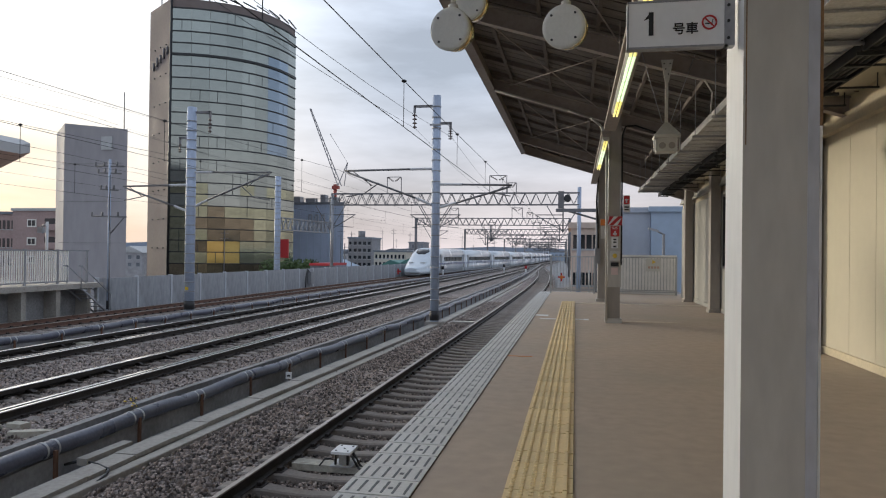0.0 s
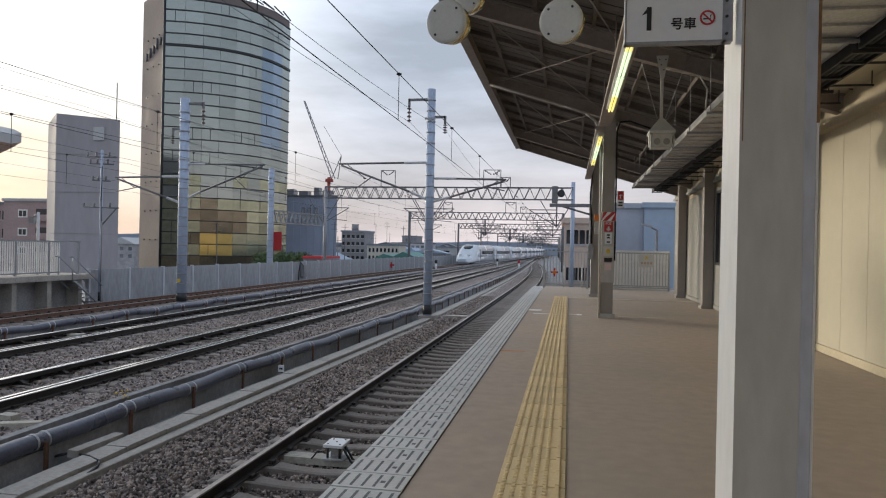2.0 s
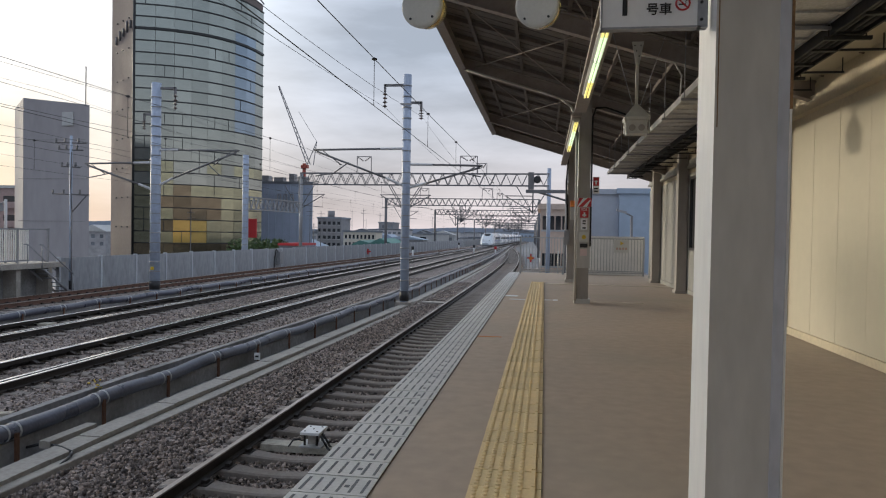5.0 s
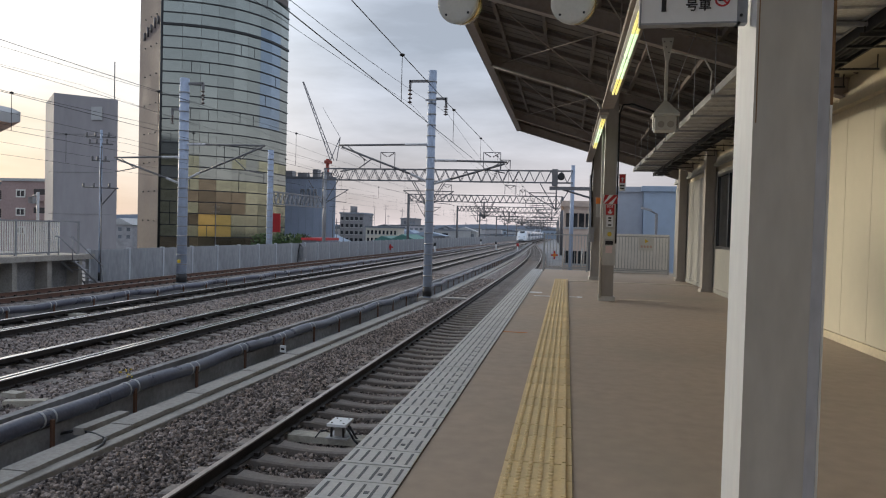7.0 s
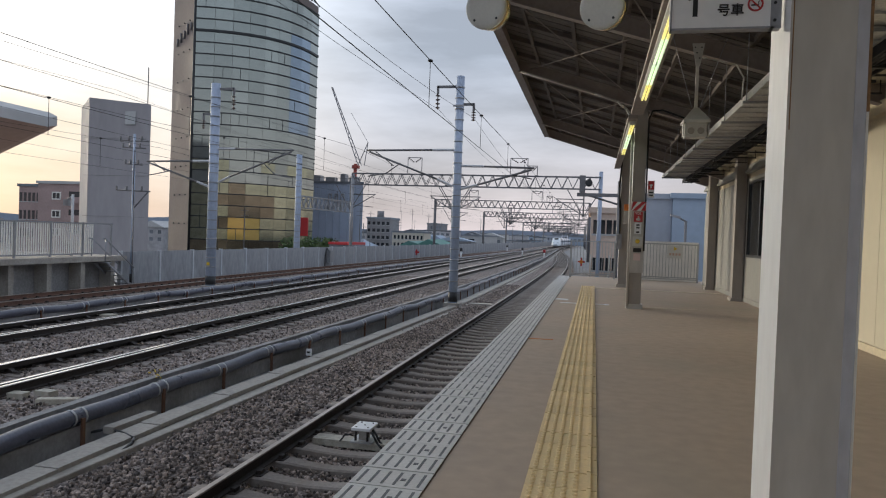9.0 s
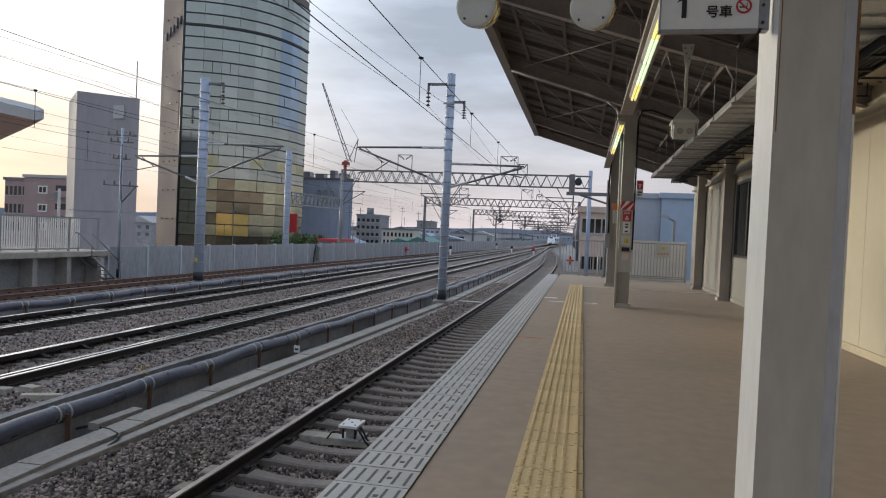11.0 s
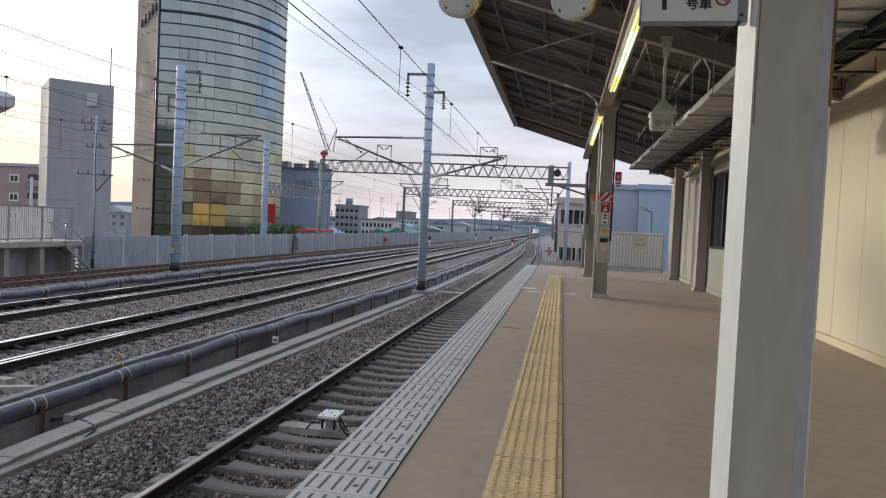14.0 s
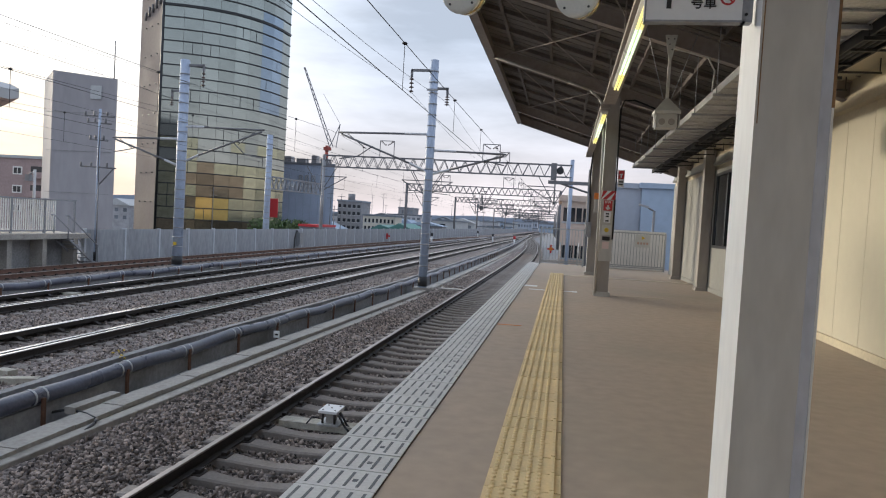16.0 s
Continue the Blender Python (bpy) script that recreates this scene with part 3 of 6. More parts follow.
        while y < 330:
            box(bm, fx(y) - 1.2, fx(y) + 1.2, y - 0.13, y + 0.13, RAIL - 0.3, RAIL - 0.18)
            y += 0.6
        part("sleeper_run", bm, "sleeper", t)["kind"] = "stuff"


def build_loose_stones():
    rng = np.random.default_rng(3)
    base = nb()
    bmesh.ops.create_icosphere(base, subdivisions=1, radius=1.0)
    tv = np.array([v.co[:] for v in base.verts])
    tf = np.array([[v.index for v in f.verts] for f in base.faces])
    base.free()
    cnt = 62000
    verts, faces = [], []
    for i in range(cnt):
        if i < 36000:
            y = 5.5 + 38 * rng.random() ** 1.7
            x = rng.uniform(-5.88, -1.9) + x1(y) - x1(0)
        else:
            y = 7 + 40 * rng.random() ** 1.4
            x = rng.uniform(-15.5, -7.6)
        r = rng.uniform(0.014, 0.034)
        ax = rng.uniform(0.6, 1.25, 3) * r
        v = tv * rng.uniform(0.75, 1.15, (len(tv), 1)) * ax
        a = rng.uniform(0, 6.28)
        c, s = math.cos(a), math.sin(a)
        v = np.stack([v[:, 0] * c - v[:, 1] * s, v[:, 0] * s + v[:, 1] * c, v[:, 2]], 1)
        x_own = x - x1(y) + x1(0)
        dip = 0.07 * max(0.0, min(1.0, (-5.2 - x_own) / 0.6)) + track_dip(x_own) if i < 36000 else 0.0
        verts.append(v + (x, y, -1.455 - dip + rng.uniform(-0.012, 0.022)))
        faces.append(tf + i * len(tv))
    me = bpy.data.meshes.new("ballast_stones")
    me.from_pydata(np.concatenate(verts).tolist(), [], np.concatenate(faces).tolist())
    m = M["stone"].copy()
    nt = m.node_tree
    g = nt.nodes.new("ShaderNodeNewGeometry")
    ra = nt.nodes.new("ShaderNodeValToRGB")
    e = ra.color_ramp.elements
    e[0].color, e[1].color = (0.05, 0.045, 0.045, 1), (0.52, 0.435, 0.385, 1)
    mid = ra.color_ramp.elements.new(0.55)
    mid.color = (0.225, 0.187, 0.165, 1)
    nt.links.new(g.outputs["Random Per Island"], ra.inputs[0])
    nt.links.new(ra.outputs[0], nt.nodes["Principled BSDF"].inputs["Base Color"])
    me.materials.append(m)
    tagged(new("ballast_stones", me), "loose grey and brown crushed stones lying on the ballast", "gravel", kind="stuff")


def build_platform():
    bm = nb()
    box(bm, EDGE + 0.04, 9.0, -12, END, -0.35, -0.012)
    setting("floor", bm, "platform", "brown coated concrete platform surface with faint stains")
    bm = nb()
    box(bm, EDGE + 0.25, 9.0, -12, END - 0.1, -1.9, -0.35)
    box(bm, EDGE + 0.02, EDGE + 0.3, -12, END, -0.36, -0.03)
    setting("platform_wall", bm, "concrete_dark", "stained concrete side of the platform")
    # thin bedding under the edge tiles
    bm = nb()
    box(bm, EDGE, EDGE + 0.46, -6, END - 0.02, -0.06, -0.006)
    box(bm, -0.437, -0.002, -6, 23.25, -0.06, -0.008)
    setting("tile_bed", bm, "joint", "dark mortar bed under the platform tiles")
    # faint pale marks on the floor
    bm = nb()
    for x0, x_1, y0, y1 in ((-0.98, -0.66, 17.62, 17.95), (-0.82, -0.445, 16.76, 16.90), (0.01, 0.21, 16.86, 16.97), (0.205, 0.32, 16.76, 17.06)):
        box(bm, x0, x_1, y0, y1, -0.013, -0.006)
    setting("floor_markings", bm, "sign_white", "worn white paint marks on the platform floor")
    bm = nb()
    box(bm, -0.99, -0.62, 10.46, 10.482, -0.013, -0.006)
    setting("floor_scratch", bm, "orange", "thin worn orange paint line on the platform floor")
    bm = nb()
    box(bm, 0.012, 3.86, 22.60, 22.92, -0.013, -0.003)
    box(bm, 1.15, 2.3, 16.72, 16.84, -0.013, -0.007)
    setting("floor_line", bm, "line_pale", "pale worn line across the platform floor")


def white_tile_mesh():
    bm = nb()
    w, d = 0.455, 0.288
    box(bm, 0, w, 0, d, -0.05, 0.0)
    bevel(bm, 0.004, 1)
    for r in range(1):
        for c in range(6):
            x = 0.042 + 0.0745 * c
            box(bm, x - 0.0085, x + 0.0085, 0.036, d - 0.036, -0.01, 0.002, 1)
    box(bm, 0.289, 0.318, 0.115, 0.150, -0.01, 0.0025, 1)
    return mesh("edge_tile", bm, "white_tile", "slot")


def yellow_tile_mesh():
    bm = nb()
    w, d = 0.432, 0.286
    box(bm, 0, w, 0, d, -0.05, 0.0)
    bevel(bm, 0.003, 1)
    for i in range(5):
        for j in range(5):
            rod(bm, (0.04 + 0.066 * i, 0.03 + 0.058 * j, -0.002), (0.04 + 0.066 * i, 0.03 + 0.058 * j, 0.010), 0.020, 8, 0.011)
    box(bm, 0.368, 0.394, 0.0, d, -0.002, 0.016)
    return mesh("tactile_tile", bm, "yellow")


def build_tiles():
    row = thing("edge_paving", "white slotted tiles along the platform edge", "paving", kind="structure")
    me = white_tile_mesh()
    i = 0
    y = -1.5
    while y < END - 0.3:
        o = new("tile", me)
        o.parent, o.location = row, (EDGE, y, 0.002 * math.sin(i * 1.7))
        y += 0.3
        i += 1
    row = thing("tactile_paving", "yellow dotted tactile tiles with a guide bar", "paving", kind="structure")
    me = yellow_tile_mesh()
    y = 0.0
    while y < 23.2:
        o = new("tile", me)
        o.parent, o.location = row, (-0.435, y, 0.0015 * math.sin(i * 2.3))
        y += 0.3
        i += 1


def near_wall(y):
    return -7.15 + 0.033 * (min(y, 30.0) - 7.6) - 0.5 * max(0.0, x1(0) - x1(y))


def far_wall(y):
    return -16.3 + 0.4 * max(0.0, x4(y) - x4(0))


def trough_and_pipe(fx, label, y0=-4, y1=200, lid=True):
    """A low concrete wall with a black pipe clamped along its top, and a lidded cable trough at its foot."""
    wall = thing("cable_trough_wall", label, "cable trough")
    ys = list(range(y0, 18, 2)) + list(range(18, 30, 6)) + list(range(30, y1 + 1, 10))
    line = fx

    def bend(y):
        return 0.32 * (min(1.3, max(0.0, (13.5 - y) / 6.6))) ** 2 if lid else 0.0

    def fx(y):
        return line(y) + bend(y)

    def strip(bm, xa, xb, za, zb):
        extrude_y(bm, [(xa, za), (xb, za), (xb, zb), (xa, zb)], [(y, fx(y), 0) for y in ys])
    bm = nb()
    strip(bm, -0.20, 0.0, -1.62, -1.32)
    strip(bm, -0.66, -0.52, -1.62, -1.19)
    part("wall", bm, "concrete_dark", wall, "stained low concrete wall")

    def centre(y):
        return (fx(y) - 0.03 + 0.015 * math.sin(y * 1.3), y, -1.215 + 0.022 * math.sin(y * 1.9) + 0.014 * math.sin(y * 0.83 + 1))
    bm = nb()
    pts, y = [], float(y0)
    while y < y1:
        pts.append(centre(y))
        y += 0.35 if y < 60 else 4.0
    tube(bm, pts, 0.115, 14)
    p = part("pipe", bm, "pipe", wall, "thick sagging black pipe")
    y = y0 + 0.75
    while y < 70:
        for dy in (-0.11, 0.11):
            bm = nb()
            c = centre(y + dy)
            lathe(bm, (c[0], y + dy - 0.015, c[2]), (0, 1, 0), [(0, 0.10), (0, 0.124), (0.03, 0.124), (0.03, 0.10)], 14)
            part("clamp", bm, "band", p, "pale pipe clamp")
        bm = nb()
        box(bm, fx(y) + 0.07, fx(y) + 0.11, y - 0.025, y + 0.025, -1.6, -1.2)
        part("bracket", bm, "bracket_rust", wall, "rusty steel bracket")
        y += 1.92
    if lid:
        me = nb()
        box(me, 0, 0.34, 0, 0.985, -0.055, 0.0)
        bevel(me, 0.008, 1)
        me = mesh("lid", me, "concrete")
        y = 0.0
        while y < 75:
            o = new("lid", me)
            o.parent = wall
            o.matrix_basis = pose(fx(y) + 0.55 - 0.5 * bend(y), y, -1.415 + 0.005 * math.sin(y * 3), 0, 0, -math.degrees(math.atan(fx(y + 1) - fx(y) - 0.5 * (bend(y + 1) - bend(y)))) + 0.15 * math.sin(y * 5))
            y += 1.0
        bm = nb()
        extrude_y(bm, [(0.55, -1.5), (0.89, -1.5), (0.89, -1.415), (0.55, -1.415)], [(y, fx(y), 0) for y in ys if y >= 70])
        extrude_y(bm, [(0.57, -1.62), (0.875, -1.62), (0.875, -1.474), (0.57, -1.474)], [(y, fx(y) - 0.5 * bend(y), 0) for y in ys])
        extrude_y(bm, [(0.90, -1.62), (1.19, -1.62), (1.19, -1.475), (1.18, -1.465), (1.03, -1.465), (1.02, -1.49), (0.90, -1.49)], [(y, line(y), 0) for y in ys])
        part("trough", bm, "concrete", wall, "pale concrete cable trough")
    return wall


# ---------------------------------------------------------------- canopy
SLOPE = 0.305


def roof_z(x):
    return 5.80 - SLOPE * (x + 2.03)


ROOF_Y0, ROOF_Y1 = -8.0, 27.0


def build_canopy():
    # roof sheet with lapped strips, one mesh as a ceiling
    bm = nb()
    def slab(ya, yb, za, zb):
        pts = [bm.verts.new((x_, y_, roof_z(x_) + dz)) for dz in (za, zb) for x_, y_ in ((-2.03, ya), (4.6, ya), (4.6, yb), (-2.03, yb))]
        for f in ((0, 3, 2, 1), (4, 5, 6, 7), (0, 1, 5, 4), (1, 2, 6, 5), (2, 3, 7, 6), (3, 0, 4, 7)):
            bm.faces.new([pts[i] for i in f])
    y = ROOF_Y0
    while y < ROOF_Y1 - 0.3:
        slab(y, y + 0.295, 0.0, 0.008)
        y += 0.345
    n_boards = len(bm.faces)
    # added sheet above the boards, coloured dark so the gaps look shaded
    slab(ROOF_Y0, ROOF_Y1, 0.04, 0.12)
    for f in list(bm.faces)[n_boards:]:
        f.material_index = 1
    setting("ceiling", bm, ("roofsheet", "gap_shade"), "weathered brown-grey lapped roof sheeting of the platform canopy")
    # eave board and gutter along the track side, verge board at the end
    bm = nb()
    box(bm, -2.11, -2.03, ROOF_Y0, ROOF_Y1 + 0.05, 5.40, 5.90)
    box(bm, -2.03, -1.93, ROOF_Y0, ROOF_Y1, 5.40, 5.43)
    setting("eave", bm, "roofsteel", "brown steel eave board of the canopy")
    bm = nb()
    prof = [(-2.03, roof_z(-2.03) - 0.38), (4.4, roof_z(4.4) - 0.38), (4.4, roof_z(4.4) + 0.12), (-2.03, roof_z(-2.03) + 0.12)]
    extrude_y(bm, prof, [(ROOF_Y1, 0, 0), (ROOF_Y1 + 0.06, 0, 0)])
    setting("verge", bm, "roofsteel", "brown steel verge board at the canopy's end")

    frame_ob = thing("canopy_frame", "brown-painted steel beams and purlins carrying the platform canopy", "roof frame", kind="structure")
    for y in (-2.4, 3.43, 11.2, 16.45, 23.9, 26.85):
        bm = nb()
        h = 0.30
        # tapered cantilever beam as an I section
        def zz(x, k):
            return roof_z(x) - 0.10 - k * h
        for xa, xb in ((-1.98, 0.85), (0.85, 4.1)):
            for k0, k1, w in ((0.0, 0.06, 0.08), (0.94, 1.0, 0.08), (0.06, 0.94, 0.012)):
                vs = [bm.verts.new((x_, y + s * w, zz(x_, k))) for x_ in (xa, xb) for s in (-1, 1) for k in (k0, k1)]
                for f in ((0, 1, 3, 2), (4, 6, 7, 5), (0, 4, 5, 1), (2, 3, 7, 6), (0, 2, 6, 4), (1, 5, 7, 3)):
                    bm.faces.new([vs[i] for i in f])
        part("beam", bm, "roofsteel", frame_ob)
    x = -1.5
    while x < 3.9:
        bm = nb()
        z = roof_z(x) - 0.01
        box(bm, x - 0.03, x + 0.03, ROOF_Y0, ROOF_Y1, z - 0.09, z)
        part("purlin", bm, "purlin", frame_ob)
        x += 0.9
    # light rafters across, and diagonal tie rods between the beams
    y = -7.2
    while y < 26.5:
        bm = nb()
        prof = [(-1.98, roof_z(-1.98) - 0.1), (4.1, roof_z(4.1) - 0.1), (4.1, roof_z(4.1) - 0.02), (-1.98, roof_z(-1.98) - 0.02)]
        extrude_y(bm, prof, [(y - 0.02, 0, 0), (y + 0.02, 0, 0)])
        part("rafter", bm, "purlin", frame_ob)
        y += 1.29
    for ya, yb in ((3.43, 11.2), (11.2, 16.45), (16.45, 23.9)):
        for xa, xb in ((-1.7, 0.7), (0.7, -1.7)):
            bm = nb()
            rod(bm, (xa, ya, roof_z(xa) - 0.24), (xb, yb, roof_z(xb) - 0.24), 0.011, 6)
            part("tie_rod", bm, "roofsteel", frame_ob)


def column(y, z1, label):
    """A boxed steel platform column with rounded corners and a base plate; its track side is whiter than the rest."""
    c = thing("canopy_column", label, "column", "canopy columns")
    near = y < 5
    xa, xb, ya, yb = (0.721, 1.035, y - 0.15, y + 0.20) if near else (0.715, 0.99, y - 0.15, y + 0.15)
    bm = nb()
    box(bm, xa, xb, ya, yb, 0.0, z1)
    bevel(bm, 0.014, 3)
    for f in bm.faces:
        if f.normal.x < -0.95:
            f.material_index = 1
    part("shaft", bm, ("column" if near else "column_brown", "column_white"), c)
    if near:
        # added strip whose blue-grey colour imitates the sky mirrored in the corner
        bm = nb()
        vs = box(bm, 0.988, 1.034, ya - 0.005, ya + 0.02, 0.092, z1 - 0.1)
        bevel(bm, 0.005, 2)
        part("corner_guard", bm, "sheen_blue", c, "blue-grey strip standing in for sky reflected in the column's corner")
        bm = nb()
        box(bm, 1.037, 1.049, ya, ya + 0.02, 2.08, z1 - 0.1)
        part("edge_strip", bm, "ruststrip", c, "rusty brown edge strip")
        bm = nb()
        box(bm, 1.037, 1.047, ya, ya + 0.02, 0.092, 2.078)
        part("edge_strip", bm, "column_white", c, "pale edge strip")
        bm = nb()
        box(bm, xa + 0.010, xa + 0.0145, ya - 0.002, ya + 0.01, 2.0, z1 - 0.1)
        part("corner_bead", bm, "ruststrip", c, "thin rusty bead along the corner")
    bm = nb()
    box(bm, xa - 0.045, xb + 0.045, ya - 0.05, yb + 0.05, -0.012, 0.09)
    bevel(bm, 0.01, 1)
    part("base", bm, "column", c)
    return c


build_ground()
build_platform()
build_canopy()
col_near = column(3.43, 4.85, "broad grey steel canopy column with a white track side")
col_mid = column(16.45, 4.85, "grey-brown steel canopy column hung with emergency signs")
col_far = column(23.9, 4.85, "grey-brown steel canopy column near the platform's end")
trough_and_pipe(near_wall, "low concrete wall with black pipe and pale cable trough")
trough_and_pipe(far_wall, "low concrete wall with black pipe between far tracks", lid=False)
build_tracks()


# ---------------------------------------------------------------- station building and platform end
def build_wall():
    segs = [(-8.0, 15.6, 0.0, 3.66), (15.6, 19.9, 0.0, 1.2), (15.6, 19.9, 3.2, 3.66), (19.9, 27.4, 0.0, 3.66)]
    w = thing("wall_east", "cream panelled station wall beside the platform", "wall", kind="structure")
    bm = nb()
    for a, b, z0, z1 in segs:
        box(bm, WALL_X + 0.012, WALL_X + 0.30, a, b, z0, 3.96 if z1 > 3.6 else z1)
    box(bm, WALL_X + 0.30, 9.0, 27.1, 27.4, 0, 4.4)
    part("backing", bm, "trim", w)
    rng = random.Random(5)
    me_cache = {}

    def panel(a, b, z0, z1):
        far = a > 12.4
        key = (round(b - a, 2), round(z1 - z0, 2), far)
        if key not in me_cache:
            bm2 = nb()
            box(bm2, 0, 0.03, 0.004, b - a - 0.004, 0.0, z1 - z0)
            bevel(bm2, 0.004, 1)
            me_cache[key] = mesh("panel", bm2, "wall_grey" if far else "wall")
        o = new("panel", me_cache[key])
        o.parent, o.location = w, (WALL_X - 0.016 + rng.uniform(-0.001, 0.001), a, z0)
    for a, b, z0, z1 in segs:
        n = max(1, round((b - a) / 0.9))
        for i in range(n):
            panel(a + (b - a) * i / n, a + (b - a) * (i + 1) / n, max(z0, 0.12), min(z1, 3.3))
    for n, (a, b) in enumerate(((-8.0, 12.15), (12.45, 20.05), (20.5, 24.6), (25.0, 27.4))):
        bm = nb()
        box(bm, WALL_X - 0.035, WALL_X + 0.02, a, b, 0.0, 0.115)
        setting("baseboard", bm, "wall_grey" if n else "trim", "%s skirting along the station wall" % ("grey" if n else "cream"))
    for a, b, m, word in ((-8, 12.15, "trim", "cream"), (12.45, 27.4, "wall_grey", "grey")):
        bm = nb()
        box(bm, WALL_X - 0.10, WALL_X + 0.05, a, b, 3.44, 3.52)
        box(bm, WALL_X - 0.05, WALL_X + 0.05, a, b, 3.525, 3.66)
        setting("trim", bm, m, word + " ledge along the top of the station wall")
    for y in (12.3, 20.28, 24.8):
        c = thing("wall_column", "grey-brown steel column against the station wall", "column", "wall columns")
        bm = nb()
        box(bm, WALL_X - 0.30, WALL_X - 0.04, y - 0.16, y + 0.16, 0, 3.95)
        bevel(bm, 0.012, 2)
        part("shaft", bm, "column_brown", c)
        bm = nb()
        box(bm, WALL_X - 0.34, WALL_X - 0.04, y - 0.21, y + 0.21, -0.012, 0.08)
        bevel(bm, 0.008, 1)
        part("base", bm, "column_brown", c)
    win = thing("window_1", "dark-framed sliding window in the cream wall", "window", kind="structure")
    bm = nb()
    x = WALL_X
    for a, b, z0, z1 in ((15.6, 19.9, 1.2, 1.27), (15.6, 19.9, 3.13, 3.2), (15.6, 15.67, 1.27, 3.13), (19.83, 19.9, 1.27, 3.13), (17.0, 17.06, 1.27, 3.13), (18.45, 18.51, 1.27, 3.13)):
        box(bm, x - 0.04, x + 0.06, a, b, z0, z1)
    part("window_frame", bm, "mullion", win)
    for a, b in ((15.67, 17.0), (17.06, 18.45), (18.51, 19.83)):
        bm = nb()
        box(bm, x + 0.0, x + 0.012, a, b, 1.27, 3.13)
        part("pane", bm, "glassdark", win)
    # dark room behind the window and blank building above
    bm = nb()
    box(bm, 7.0, 7.2, -8, 27.1, 0, 4.4)
    setting("wall_inner", bm, "wall", "plain inner wall")


def bar_fence(name, x0, x_1, y, label, red_cross=None, h=1.46, step=0.115):
    f = thing(name, label, "fence", "platform end fences")
    for x in (x0, x_1):
        bm = nb()
        box(bm, x - 0.035, x + 0.035, y - 0.035, y + 0.035, -0.012, h + 0.04)
        bevel(bm, 0.006, 1)
        part("post", bm, "fence", f)
    for z in (0.10, 0.16, h):
        bm = nb()
        box(bm, x0 + 0.035, x_1 - 0.035, y - 0.02, y + 0.02, z - 0.02, z + 0.02)
        part("rail", bm, "fence", f)
    bm = nb()
    box(bm, -0.011, 0.011, -0.011, 0.011, 0.18, h - 0.02)
    me = mesh("bar", bm, "fence")
    n = int((x_1 - x0) / step)
    for i in range(1, n):
        o = new("bar", me)
        o.parent, o.location = f, (x0 + (x_1 - x0) * i / n, y, 0)
    return f


def build_platform_end():
    bar_fence("end_fence", -0.98, 0.74, 28.6, "grey steel bar fence closing the platform end")
    bar_fence("end_fence", 1.02, 3.88, 28.6, "grey steel bar fence closing the platform end")
    bm = nb()
    box(bm, 1.0, 3.95, 29.2, 29.35, -0.012, 1.5)
    box(bm, 0.98, 3.97, 29.17, 29.38, 1.503, 1.56)
    setting("end_parapet", bm, "slat_pale", "pale grey parapet behind the end fence")
    # red cross-shaped valve wheel behind the gate
    v = thing("red_cross_marker", "red cross-shaped marker fixed to the end fence", "marker")
    bm = nb()
    box(bm, -0.70, -0.42, 28.52, 28.55, 0.60, 0.66)
    box(bm, -0.59, -0.53, 28.515, 28.555, 0.46, 0.80)
    part("cross", bm, "red", v)
    bm = nb()
    lathe(bm, (-0.56, 28.50, 0.63), (0, 1, 0), [(0, 0.05), (0.0, 0.075), (0.02, 0.075), (0.02, 0.05)], 14)
    part("ring", bm, "orange", v)
    n = thing("notice_board", "pale notice board with a yellow mark on the fence", "sign")
    bm = nb()
    box(bm, 2.72, 3.30, 28.55, 28.575, 0.92, 1.42)
    part("board", bm, "lampback", n)
    bm = nb()
    rod(bm, (3.01, 28.543, 1.29), (3.01, 28.548, 1.29), 0.09, 3)
    part("mark", bm, "signyellow", n)
    bm = nb()
    for i in range(4):
        box(bm, 2.80 + 0.115 * i, 2.88 + 0.115 * i, 28.545, 28.549, 1.03, 1.12)
    part("line", bm, "soffit", n, "faded pink unreadable line of text")
    # lamp post beyond the fence
    p = thing("path_lamp", "dark bent lamp post beyond the platform fence", "lamp post")
    bm = nb()
    rod(bm, (4.75, 40, -1.62), (4.75, 40, 2.75), 0.075, 10)
    part("pole", bm, "gantry", p)
    bm = nb()
    rod(bm, (4.75, 40, 2.72), (4.42, 40, 2.90), 0.05, 8)
    part("arm", bm, "gantry", p)
    bm = nb()
    vs = box(bm, 3.92, 4.46, 39.88, 40.12, 2.86, 2.98)
    for v_ in vs:
        v_.co.z += 0.25 * (4.46 - v_.co.x)
    bevel(bm, 0.02, 2)
    part("head", bm, "galv", p)
    # handrail of the stair down from the platform end
    r = thing("service_stair", "grey steel service stair leading down from the platform end", "stair")
    for s in (0.0, 0.75):
        bm = nb()
        chain(bm, [(-0.2 + s, 29.3, 0.9), (-0.2 + s, 32.0, -0.7), (-0.2 + s, 32.4, -0.7)], 0.025, 8)
        for y, z in ((29.3, 0.9), (30.6, 0.13), (32.0, -0.7)):
            rod(bm, (-0.2 + s, y, z - 0.95 if y > 29.5 else -0.1), (-0.2 + s, y, z), 0.02, 8)
        part("handrail", bm, "band", r)
        bm = nb()
        vs = box(bm, -0.22 + s, -0.18 + s, 29.55, 32.2, -0.2, 0.0)
        for v_ in vs:
            v_.co.z -= (v_.co.y - 29.55) * 0.6
        part("stringer", bm, "galv", r)
    for i in range(8):
        bm = nb()
        box(bm, -0.17, 0.52, 29.6 + 0.3 * i, 29.86 + 0.3 * i, -0.2 - 0.18 * i, -0.17 - 0.18 * i)
        part("tread", bm, "galv", r)


